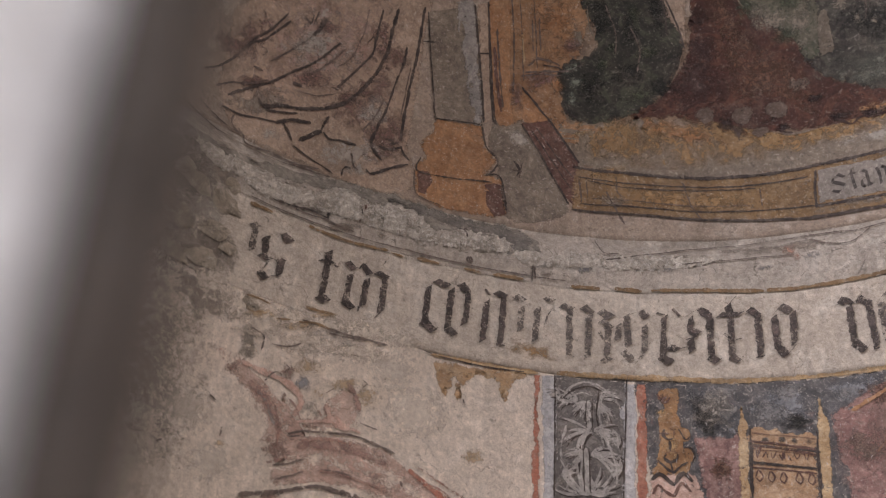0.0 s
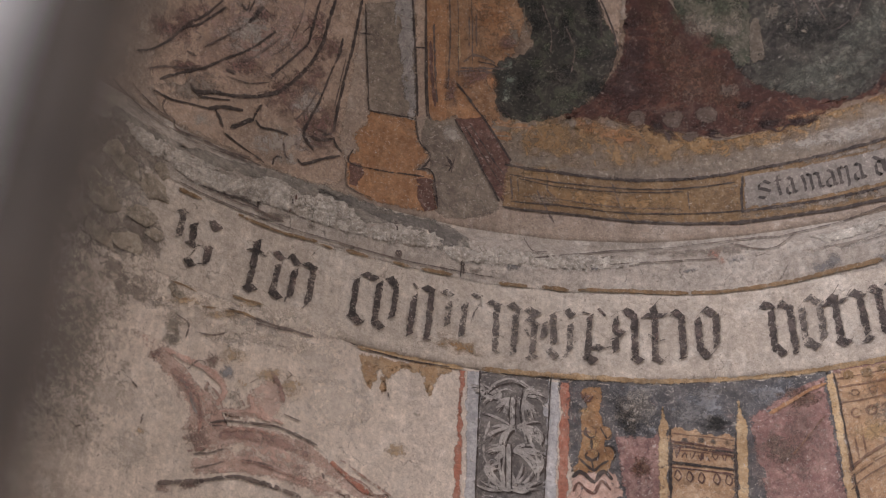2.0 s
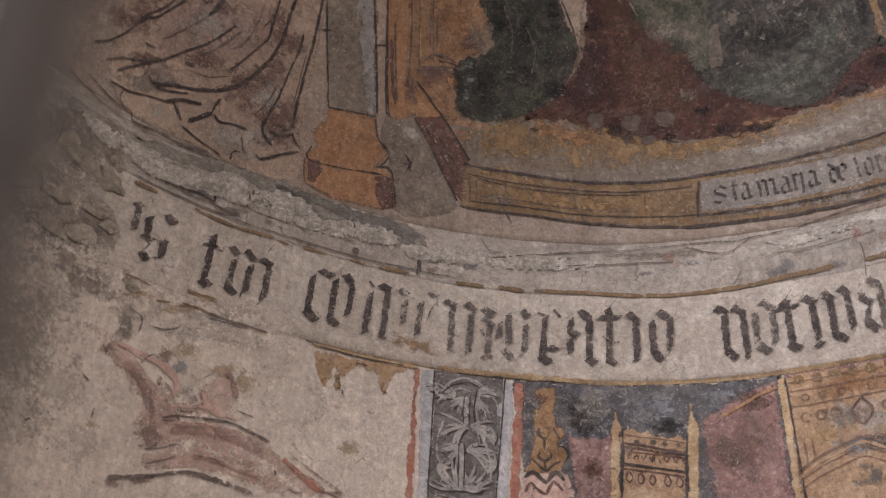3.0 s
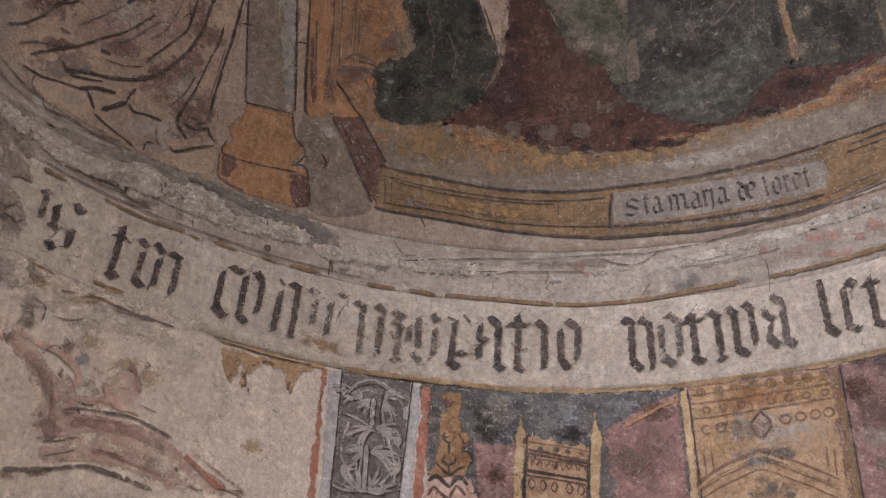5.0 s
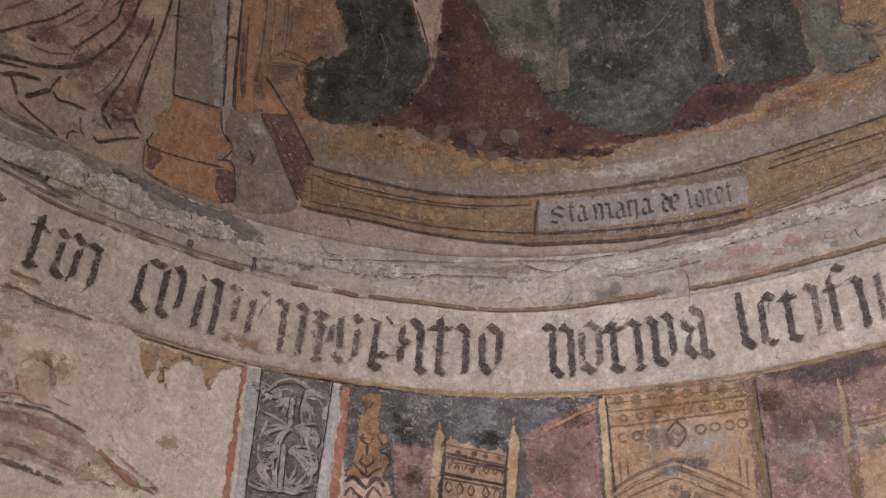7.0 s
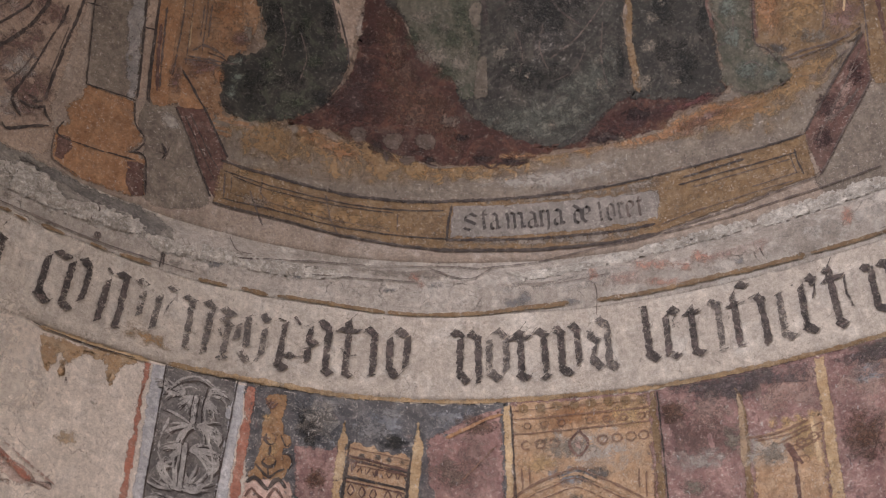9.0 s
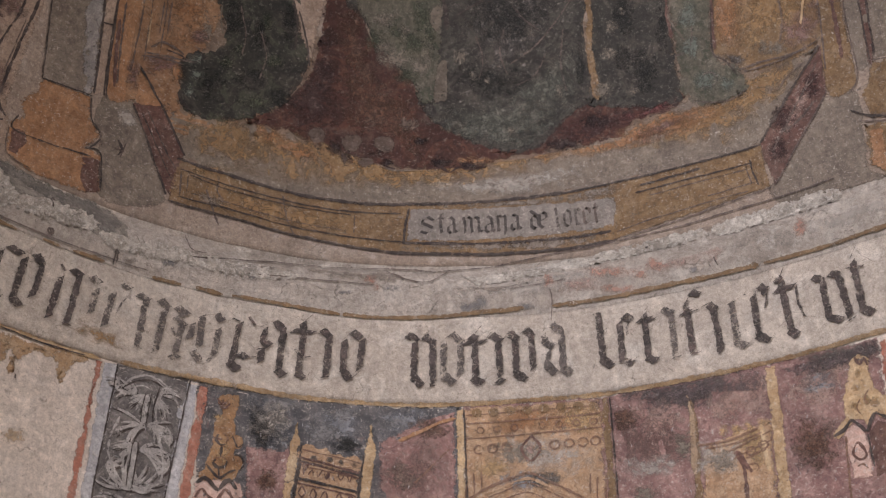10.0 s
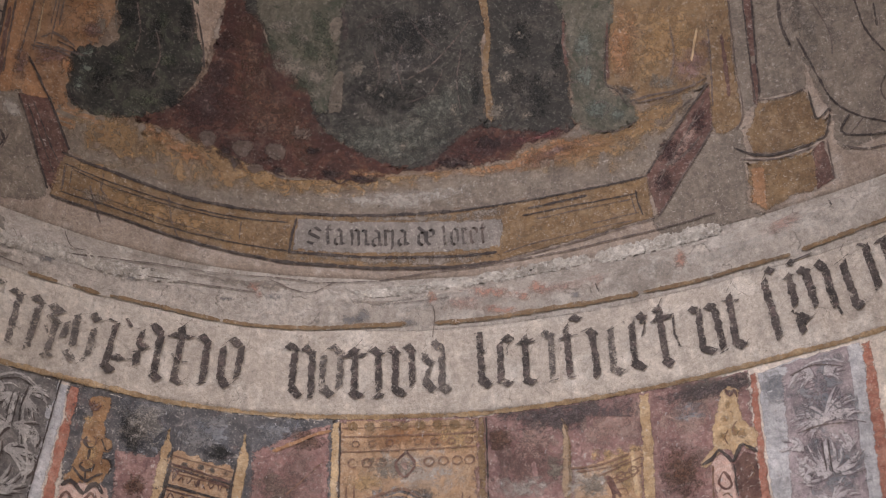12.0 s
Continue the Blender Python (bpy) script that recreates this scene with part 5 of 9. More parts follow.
wash("sheen", [(0.666, 0.887), (0.679, 0.897), (0.703, 0.89), (0.71, 0.875), (0.695, 0.866), (0.673, 0.874)], W_CLAY, madonna, 6)
wash("sheen", [(0.64, 1.082), (0.655, 1.101), (0.681, 1.094), (0.686, 1.069), (0.668, 1.052), (0.646, 1.062)], W_CLAY, madonna, 6)
wash("sheen", [(0.609, 1.013), (0.629, 1.032), (0.665, 1.022), (0.674, 0.995), (0.651, 0.979), (0.619, 0.991)], W_CLAY, madonna, 6)
wash("sheen", [(0.58, 0.908), (0.599, 0.935), (0.63, 0.925), (0.637, 0.894), (0.616, 0.871), (0.588, 0.883)], W_CLAY, madonna, 6)
wash("sheen", [(0.692, 1.121), (0.702, 1.132), (0.716, 1.127), (0.719, 1.114), (0.708, 1.104), (0.696, 1.11)], W_CLAY, madonna, 6)
line("fold", [(0.843, 1.133), (0.832, 1.067), (0.828, 1)], 0.0120, P_REDBR, madonna, 7)
line("fold", [(0.852, 1.105), (0.835, 1.058), (0.844, 1.027), (0.861, 0.984)], 0.0067, P_CLAY, madonna, 7)
line("fold", [(0.892, 1.015), (0.87, 0.955), (0.822, 0.949)], 0.0053, P_LINESOFT, madonna, 7)
line("fold", [(0.962, 1.061), (0.928, 0.927), (0.955, 0.888), (0.976, 0.833)], 0.0053, P_LINE, madonna, 7)
line("fold", [(0.852, 0.806), (0.89, 0.785), (0.942, 0.776), (0.987, 0.79)], 0.0053, P_LINESOFT, madonna, 7)
wash("sheen", [(0.847, 0.867), (0.879, 0.888), (0.934, 0.866), (0.947, 0.831), (0.911, 0.816), (0.862, 0.838)], W_TEAL, madonna, 7)
wash("sheen", [(0.9, 0.833), (0.923, 0.846), (0.965, 0.829), (0.975, 0.805), (0.948, 0.796), (0.911, 0.813)], W_TEAL, madonna, 7)
wash("sheen", [(0.839, 0.964), (0.865, 0.993), (0.902, 0.977), (0.906, 0.939), (0.878, 0.914), (0.846, 0.932)], W_TEAL, madonna, 7)
wash("sheen", [(0.858, 1.06), (0.886, 1.103), (0.92, 1.087), (0.92, 1.035), (0.89, 0.998), (0.861, 1.018)], W_TEAL, madonna, 7)
line("fold", [(0.877, 0.866), (0.903, 0.871), (0.922, 0.851), (0.906, 0.831), (0.878, 0.835)], 0.0053, P_LINESOFT, madonna, 7)
wash("sheen", [(-0.596, 0.903), (-0.585, 0.931), (-0.548, 0.943), (-0.53, 0.925), (-0.546, 0.898), (-0.579, 0.89)], W_TEAL, madonna, 6)
wash("sheen", [(-0.575, 0.869), (-0.568, 0.891), (-0.542, 0.899), (-0.528, 0.884), (-0.538, 0.862), (-0.563, 0.858)], W_TEAL, madonna, 6)
wash("sheen", [(-0.579, 0.817), (-0.575, 0.846), (-0.552, 0.852), (-0.538, 0.83), (-0.546, 0.804), (-0.567, 0.801)], W_TEAL, madonna, 6)
wash("sheen", [(-0.517, 1.059), (-0.515, 1.128), (-0.474, 1.136), (-0.446, 1.078), (-0.455, 1.015), (-0.492, 1.015)], W_SOOT, madonna, 5)
wash("sheen", [(-0.34, 1.082), (-0.342, 1.164), (-0.311, 1.164), (-0.287, 1.087), (-0.291, 1.01), (-0.319, 1.02)], W_SOOT, madonna, 5)
wash("sheen", [(-0.545, 0.847), (-0.535, 0.901), (-0.488, 0.912), (-0.461, 0.871), (-0.478, 0.821), (-0.521, 0.816)], W_SOOT, madonna, 5)
wash("sheen", [(-0.453, 0.896), (-0.433, 0.937), (-0.374, 0.951), (-0.348, 0.925), (-0.375, 0.888), (-0.428, 0.878)], W_SOOT, madonna, 5)
wash("sheen", [(-0.356, 0.877), (-0.341, 0.911), (-0.296, 0.918), (-0.276, 0.893), (-0.296, 0.861), (-0.337, 0.857)], W_SOOT, madonna, 5)
wash("sheen", [(-0.418, 1.043), (-0.414, 1.088), (-0.384, 1.092), (-0.366, 1.055), (-0.375, 1.013), (-0.401, 1.014)], W_SOOT, madonna, 5)
wash("sheen", [(-0.405, 1.08), (-0.404, 1.131), (-0.377, 1.133), (-0.359, 1.089), (-0.364, 1.043), (-0.389, 1.046)], W_MOSS, madonna, 5)
wash("sheen", [(-0.47, 0.984), (-0.463, 1.01), (-0.439, 1.016), (-0.426, 0.997), (-0.435, 0.972), (-0.458, 0.969)], W_MOSS, madonna, 5)
wash("sheen", [(-0.384, 0.969), (-0.369, 0.997), (-0.327, 1.005), (-0.308, 0.987), (-0.328, 0.96), (-0.367, 0.955)], W_MOSS, madonna, 5)
wash("sheen", [(-0.435, 0.835), (-0.409, 0.864), (-0.341, 0.882), (-0.314, 0.868), (-0.348, 0.841), (-0.409, 0.827)], W_MOSS, madonna, 5)
wash("sheen", [(-0.496, 0.931), (-0.488, 0.959), (-0.46, 0.966), (-0.446, 0.947), (-0.457, 0.921), (-0.483, 0.917)], W_MOSS, madonna, 5)
line("fold", [(-0.586, 0.806), (-0.57, 0.788), (-0.545, 0.774)], 0.0080, P_LINE, madonna, 7)
line("fold", [(-0.591, 0.91), (-0.563, 0.91), (-0.528, 0.937)], 0.0067, P_LINE, madonna, 7)
line("fold", [(-0.392, 1.051), (-0.368, 0.991), (-0.378, 0.92)], 0.0053, P_LINESOFT, madonna, 7)
line("fold", [(-0.466, 1.111), (-0.437, 1.037), (-0.437, 0.969)], 0.0053, P_LINESOFT, madonna, 7)
line("fold", [(-0.315, 1.171), (-0.294, 1.11), (-0.288, 1.029)], 0.0067, P_LINE, madonna, 7)
line("fold", [(-0.293, 1.144), (-0.26, 1.069), (-0.241, 0.988)], 0.0067, P_LINE, madonna, 7)
line("fold", [(-0.522, 1.108), (-0.517, 1.059), (-0.5, 1.015)], 0.0053, P_CLAY, madonna, 7)
line("rail", [(-0.686, 0.906), (-0.656, 0.933), (-0.615, 0.929), (-0.596, 0.92)], 0.0080, P_LINESOFT, madonna, 7)
line("rail", [(-0.705, 0.871), (-0.653, 0.887), (-0.59, 0.893)], 0.0067, P_LINESOFT, madonna, 7)
line("rail", [(-0.708, 0.996), (-0.697, 0.91)], 0.0067, P_GOLD, madonna, 7)
line("rail", [(-0.683, 1.042), (-0.674, 0.954)], 0.0053, P_LINESOFT, madonna, 7)
line("rail", [(-0.662, 1.051), (-0.652, 0.959)], 0.0053, P_LINESOFT, madonna, 7)
line("rail", [(-0.785, 0.941), (-0.77, 0.848), (-0.751, 0.757)], 0.0107, P_REDBR, madonna, 7)
line("rail", [(-0.783, 0.992), (-0.763, 0.869), (-0.746, 0.759)], 0.0067, P_LINESOFT, madonna, 7)
line("rail", [(-0.644, 0.916), (-0.615, 0.917), (-0.592, 0.913)], 0.0053, P_LINE, madonna, 7)
wash("glaze", [(-0.564, 1.008), (-0.567, 1.057), (-0.545, 1.06), (-0.526, 1.017), (-0.527, 0.971), (-0.548, 0.974)], W_CLAY, madonna, 4)
wash("glaze", [(-0.59, 0.973), (-0.583, 1.002), (-0.552, 1.012), (-0.535, 0.991), (-0.546, 0.963), (-0.574, 0.958)], W_RED, madonna, 4)
wash("glaze", [(-0.624, 0.849), (-0.621, 0.887), (-0.594, 0.895), (-0.577, 0.865), (-0.584, 0.829), (-0.609, 0.826)], W_ORANGE, madonna, 4)
wash("glaze", [(-0.732, 0.799), (-0.734, 0.848), (-0.711, 0.854), (-0.692, 0.813), (-0.693, 0.767), (-0.715, 0.767)], W_RED, madonna, 4)
line("rail", [(0.971, 1.093), (0.948, 0.998), (0.937, 0.932)], 0.0080, P_REDBR, madonna, 7)
line("rail", [(1.243, 0.986), (1.221, 0.891), (1.192, 0.765)], 0.0053, P_LINESOFT, madonna, 7)
line("rail", [(1.215, 0.998), (1.173, 0.911)], 0.0067, P_GOLD, madonna, 7)
line("rail", [(1.271, 0.956), (1.251, 0.843), (1.24, 0.778)], 0.0107, P_REDBR, madonna, 7)
line("rail", [(1.144, 1.028), (1.133, 0.944), (1.106, 0.887)], 0.0053, P_LINESOFT, madonna, 7)
wash("glaze", [(0.948, 0.998), (0.983, 1.054), (1.018, 1.035), (1.012, 0.968), (0.977, 0.918), (0.948, 0.943)], W_ORANGE, madonna, 4)
wash("glaze", [(1.023, 0.902), (1.058, 0.912), (1.12, 0.886), (1.136, 0.856), (1.096, 0.85), (1.041, 0.876)], W_CLAY, madonna, 4)
wash("glaze", [(1.124, 0.966), (1.165, 1.019), (1.21, 0.993), (1.205, 0.925), (1.163, 0.881), (1.125, 0.911)], W_OCHRE, madonna, 4)
line("ledge", [(0.98, 0.848), (1.04, 0.852), (1.109, 0.843), (1.166, 0.842)], 0.0067, P_LINESOFT, madonna, 7)
line("ledge", [(1.061, 0.757), (1.1, 0.786), (1.152, 0.808)], 0.0053, P_LINESOFT, madonna, 7)
line("ledge", [(1.038, 0.635), (1.077, 0.647), (1.112, 0.669), (1.14, 0.693)], 0.0080, P_LINESOFT, madonna, 7)
line("ledge", [(1.057, 0.654), (1.12, 0.726), (1.167, 0.758)], 0.0053, P_LINESOFT, madonna, 7)
wash("glaze", [(1.121, 0.743), (1.146, 0.784), (1.171, 0.768), (1.167, 0.719), (1.141, 0.683), (1.12, 0.703)], W_MULBERRY, madonna, 5)
wash("glaze", [(1.019, 0.677), (1.048, 0.719), (1.084, 0.701), (1.085, 0.647), (1.054, 0.611), (1.023, 0.634)], W_MULBERRY, madonna, 5)
wash("glaze", [(0.993, 0.598), (1.015, 0.633), (1.044, 0.618), (1.046, 0.573), (1.022, 0.544), (0.997, 0.563)], W_MULBERRY, madonna, 5)
wash("glaze", [(-0.52, 0.602), (-0.494, 0.63), (-0.432, 0.648), (-0.407, 0.638), (-0.439, 0.612), (-0.496, 0.597)], W_OCHRE, madonna, 5)
wash("glaze", [(-0.418, 0.722), (-0.385, 0.755), (-0.302, 0.776), (-0.27, 0.759), (-0.312, 0.729), (-0.386, 0.713)], W_OCHRE, madonna, 5)

column2 = mural("painted_column", "painted beige column on a brown moulded base", group="painted columns")
fill("shaft", [(1.328, 1.083), (1.484, 1.017), (1.45, 0.82), (1.424, 0.725), (1.309, 0.743), (1.269, 0.721), (1.265, 0.74), (1.28, 0.875)], P_STONE, column2, 2, smooth=False, rim=0.005)
fill("shaft_edge", [(1.365, 1.068), (1.39, 1.058), (1.344, 0.884), (1.311, 0.748), (1.293, 0.743), (1.325, 0.892)], P_REDBR, column2, 3, smooth=True, rim=0.005)
fill("base", [(1.298, 0.741), (1.356, 0.727), (1.422, 0.727), (1.426, 0.686), (1.42, 0.635), (1.456, 0.636), (1.434, 0.587), (1.396, 0.568), (1.321, 0.573), (1.255, 0.596), (1.252, 0.657)], P_OCHREBR, column2, 3, smooth=False)
fill("base", [(1.229, 0.578), (1.309, 0.556), (1.392, 0.552), (1.378, 0.445), (1.362, 0.432), (1.308, 0.436), (1.246, 0.415), (1.213, 0.456)], P_OCHREBR, column2, 3, smooth=False)
fill("base_side", [(1.389, 0.553), (1.42, 0.568), (1.416, 0.449), (1.372, 0.433)], P_REDBR, column2, 4, smooth=False, rim=0.005)
fill("base_side", [(1.239, 0.556), (1.269, 0.551), (1.25, 0.42), (1.219, 0.454)], P_ORANGE, column2, 4, smooth=False, rim=0.005)
line("outline", [(1.213, 0.628), (1.261, 0.588), (1.327, 0.57), (1.396, 0.57)], 0.0070, P_LINE, column2, 7)
line("outline", [(1.365, 1.068), (1.325, 0.892), (1.299, 0.744)], 0.0047, P_LINE, column2, 7)
line("outline", [(1.39, 1.058), (1.342, 0.885), (1.312, 0.748)], 0.0059, P_LINE, column2, 7)
line("outline", [(1.221, 0.59), (1.31, 0.557), (1.393, 0.559)], 0.0047, P_LINESOFT, column2, 7)
line("outline", [(1.427, 0.715), (1.422, 0.634), (1.456, 0.647), (1.429, 0.581), (1.405, 0.575)], 0.0059, P_LINE, column2, 7)
line("outline", [(1.428, 0.564), (1.416, 0.449)], 0.0047, P_LINESOFT, column2, 7)
line("outline", [(1.328, 1.083), (1.283, 0.874), (1.261, 0.724), (1.231, 0.679)], 0.0047, P_LINESOFT, column2, 7)
line("outline", [(1.299, 0.742), (1.363, 0.726), (1.424, 0.725)], 0.0047, P_LINESOFT, column2, 7)

drapery2 = mural("painted_drapery", "dark line-drawn folds on grey dome plaster", group="painted draperies")
fill("hem", [(1.491, 1.014), (1.791, 0.841), (1.679, 0.5), (1.554, 0.516), (1.452, 0.526), (1.455, 0.641), (1.444, 0.734)], P_STONE, drapery2, 1, smooth=True)
wash("stain", [(1.458, 1.029), (1.581, 0.943), (1.543, 0.772), (1.446, 0.786)], W_GREY, drapery2, 2)
line("fold_line", [(1.455, 1.03), (1.427, 0.937), (1.426, 0.857)], 0.0094, P_LINE, drapery2, 7)
line("fold_line", [(1.449, 0.873), (1.461, 0.744), (1.476, 0.657), (1.523, 0.589), (1.6, 0.517)], 0.0059, P_LINE, drapery2, 7)
line("fold_line", [(1.623, 0.933), (1.608, 0.818), (1.628, 0.724)], 0.0059, P_LINE, drapery2, 7)
line("fold_line", [(1.496, 0.612), (1.465, 0.574), (1.497, 0.546), (1.595, 0.503)], 0.0070, P_LINE, drapery2, 7)
line("fold_line", [(1.457, 0.533), (1.498, 0.503), (1.587, 0.476)], 0.0059, P_LINESOFT, drapery2, 7)
line("fold_line", [(1.653, 0.858), (1.638, 0.797)], 0.0059, P_LINE, drapery2, 7)
line("fold_line", [(1.523, 0.589), (1.481, 0.557)], 0.0059, P_LINESOFT, drapery2, 7)
line("fold_line", [(1.518, 0.948), (1.527, 0.853), (1.512, 0.791)], 0.0047, P_LINESOFT, drapery2, 7)
line("fold_line", [(1.651, 0.698), (1.584, 0.638), (1.599, 0.557)], 0.0047, P_LINESOFT, drapery2, 7)

repairs = mural("mortar_repairs", "grey mortar repairs and cracks along the moulding")
wash("patch", [(-1.242, 0.316), (-1.087, 0.379), (-0.943, 0.379), (-0.971, 0.317), (-1.112, 0.302), (-1.234, 0.289)], W_PALE, repairs, 2)
wash("patch", [(-0.769, 0.304), (-0.599, 0.318), (-0.568, 0.286), (-0.722, 0.274)], W_PALE, repairs, 2)
wash("patch", [(0.105, 0.334), (0.389, 0.347), (0.59, 0.367), (0.558, 0.309), (0.302, 0.288), (0.106, 0.3)], W_PALE, repairs, 2)
wash("patch", [(0.946, 0.334), (1.227, 0.338), (1.431, 0.38), (1.419, 0.303), (1.219, 0.298), (0.98, 0.283)], W_PALE, repairs, 2)
wash("patch", [(0.56, 0.337), (0.732, 0.334), (0.847, 0.34), (0.813, 0.299), (0.586, 0.298)], W_PINK, repairs, 3)
wash("patch", [(0.416, 0.325), (0.53, 0.322), (0.514, 0.286), (0.415, 0.291)], W_PINK, repairs, 3)
wash("patch", [(1.23, 0.373), (1.325, 0.383), (1.313, 0.33), (1.238, 0.324)], W_PINK, repairs, 3)
line("crack", [(-0.511, 0.401), (-0.497, 0.349), (-0.457, 0.349)], 0.003, P_LINESOFT, repairs, 7)
line("crack", [(0.394, 0.308), (0.4, 0.277), (0.392, 0.214)], 0.003, P_LINESOFT, repairs, 7)
line("nail_mark", [(-0.838, 0.366), (-0.842, 0.315)], 0.011, P_INK, repairs, 7)
line("nail_mark", [(-1.106, 0.33), (-1.107, 0.29)], 0.008, P_INK, repairs, 7)
line("nail_mark", [(-1.193, 0.294), (-1.185, 0.267)], 0.005, P_LINE, repairs, 7)
line("nail_mark", [(-0.831, 0.274), (-0.825, 0.258)], 0.006, P_LINE, repairs, 7)
line("nail_mark", [(-0.672, 0.285), (-0.674, 0.243)], 0.005, P_LINE, repairs, 7)
line("nail_mark", [(0.651, 0.415), (0.664, 0.408)], 0.008, P_INK, repairs, 7)
line("nail_mark", [(1.388, 0.396), (1.395, 0.356), (1.389, 0.35)], 0.005, P_INK, repairs, 7)
line("nail_mark", [(0.735, 0.391), (0.746, 0.38)], 0.004, P_INK, repairs, 7)
line("worn_line", [(-1.377, 0.224), (-1.321, 0.226)], 0.012, P_OCHREBR, repairs, 7)
line("worn_line", [(-1.229, 0.229), (-1.152, 0.225), (-1.031, 0.236)], 0.010, P_OCHREBR, repairs, 7)
line("worn_line", [(-0.96, 0.237), (-0.904, 0.238)], 0.012, P_OCHREBR, repairs, 7)
line("worn_line", [(-1.024, 0.232), (-0.993, 0.231)], 0.009, P_OCHREBR, repairs, 7)
line("worn_line", [(-0.841, 0.242), (-0.799, 0.241)], 0.010, P_OCHREBR, repairs, 7)
line("worn_line", [(-0.771, 0.243), (-0.694, 0.244)], 0.011, P_OCHREBR, repairs, 7)
line("worn_line", [(-0.578, 0.244), (-0.509, 0.244)], 0.012, P_OCHREBR, repairs, 7)
line("worn_line", [(-0.475, 0.246), (-0.408, 0.244)], 0.013, P_OCHREBR, repairs, 7)
line("worn_line", [(-0.386, 0.246), (-0.326, 0.248), (-0.205, 0.244), (-0.124, 0.237)], 0.012, P_OCHREBR, repairs, 7)
line("worn_line", [(-0.117, 0.238), (-0.015, 0.234), (0.108, 0.24), (0.218, 0.251), (0.329, 0.258)], 0.014, P_OCHREBR, repairs, 7)
line("worn_line", [(0.399, 0.257), (0.526, 0.259), (0.653, 0.263), (0.78, 0.262), (0.906, 0.261)], 0.013, P_OCHREBR, repairs, 7)
line("worn_line", [(0.92, 0.261), (1.044, 0.258), (1.168, 0.26), (1.275, 0.259)], 0.012, P_OCHREBR, repairs, 7)
line("worn_line", [(1.303, 0.263), (1.408, 0.268), (1.536, 0.271)], 0.011, P_OCHREBR, repairs, 7)
line("worn_line", [(-1.379, 0.242), (-1.21, 0.243), (-1.011, 0.252), (-0.827, 0.255), (-0.591, 0.258)], 0.004, P_LINESOFT, repairs, 7)
line("edge_line", [(-0.915, -0.011), (-0.835, -0.007), (-0.73, -0.008), (-0.665, -0.007)], 0.014, P_GOLD, repairs, 7)
line("edge_line", [(-0.623, 0.0), (-0.476, 0.004), (-0.35, 0.004), (-0.222, -0.002), (-0.094, -0.003), (0.035, -0.004), (0.165, -0.002), (0.322, 0.0)], 0.013, P_GOLD, repairs, 7)
line("edge_line", [(0.322, 0.0), (0.507, -0.004), (0.694, -0.001), (0.826, -0.001), (0.958, -0.002), (1.089, -0.0), (1.216, 0.001), (1.339, -0.002), (1.46, 0.001)], 0.013, P_GOLD, repairs, 7)
line("edge_line", [(-0.935, -0.005), (-0.875, -0.012), (-0.796, -0.014), (-0.73, -0.011), (-0.697, -0.009)], 0.006, P_LINE, repairs, 7)
line("edge_line", [(-1.221, -0.024), (-1.128, -0.029), (-1.021, -0.024)], 0.006, P_LINESOFT, repairs, 7)
line("edge_line", [(-1.216, 0.015), (-1.149, 0.017)], 0.008, P_OCHREBR, repairs, 7)
wash("stain", [(-1.235, -0.019), (-1.13, -0.004), (-1.073, -0.043), (-1.178, -0.064)], W_PALE, repairs, 2)
wash("stain", [(-1.543, 0.049), (-1.435, 0.135), (-1.382, 0.056), (-1.434, -0.01), (-1.514, -0.007)], W_GREY, repairs, 2)
wash("stain", [(-1.613, 0.264), (-1.456, 0.344), (-1.411, 0.257), (-1.52, 0.15)], W_GREY, repairs, 2)
wash("stain", [(-1.524, -0.026), (-1.395, -0.006), (-1.359, -0.076), (-1.47, -0.11)], W_GREY, repairs, 2)
wash("stain", [(-1.359, -0.026), (-1.313, -0.026), (-1.317, -0.044), (-1.356, -0.053)], W_OCHRE, repairs, 2)
wash("stain", [(-1.527, 0.193), (-1.432, 0.214), (-1.448, 0.128), (-1.528, 0.115)], W_PALE, repairs, 2)
wash("stain", [(-0.732, 0.073), (-0.613, 0.061), (-0.62, 0.03), (-0.726, 0.029)], W_OCHRE, repairs, 2)
fill("patch", [(-1.377, 0.345), (-1.241, 0.393), (-1.098, 0.421), (-0.952, 0.42), (-0.85, 0.411), (-0.69, 0.406), (-0.653, 0.327), (-0.697, 0.313), (-0.739, 0.306), (-0.838, 0.35), (-0.925, 0.327), (-0.982, 0.375), (-1.071, 0.351), (-1.174, 0.345), (-1.275, 0.331), (-1.354, 0.321)], P_MORTAR, repairs, 1, rag=0.008)
fill("patch", [(-1.039, 0.406), (-0.952, 0.415), (-0.85, 0.408), (-0.69, 0.403), (-0.674, 0.341), (-0.725, 0.317), (-0.782, 0.341), (-0.852, 0.358), (-0.923, 0.374), (-0.994, 0.389)], P_MORTARDK, repairs, 2, rag=0.008)
fill("patch", [(-1.562, 0.341), (-1.481, 0.337), (-1.377, 0.345), (-1.417, 0.307), (-1.502, 0.299), (-1.561, 0.3)], P_MORTAR, repairs, 1, rag=0.008)
crust("crumbled_lime", [(-1.411, 0.279), (-1.331, 0.31), (-1.231, 0.322), (-1.139, 0.395), (-1.086, 0.354), (-0.994, 0.396), (-0.926, 0.338), (-0.911, 0.322), (-0.837, 0.359), (-0.752, 0.356), (-0.711, 0.317), (-0.81, 0.295), (-0.923, 0.288), (-1.037, 0.283), (-1.153, 0.282), (-1.264, 0.266), (-1.362, 0.261)], 0.007, M_CRUST, repairs)
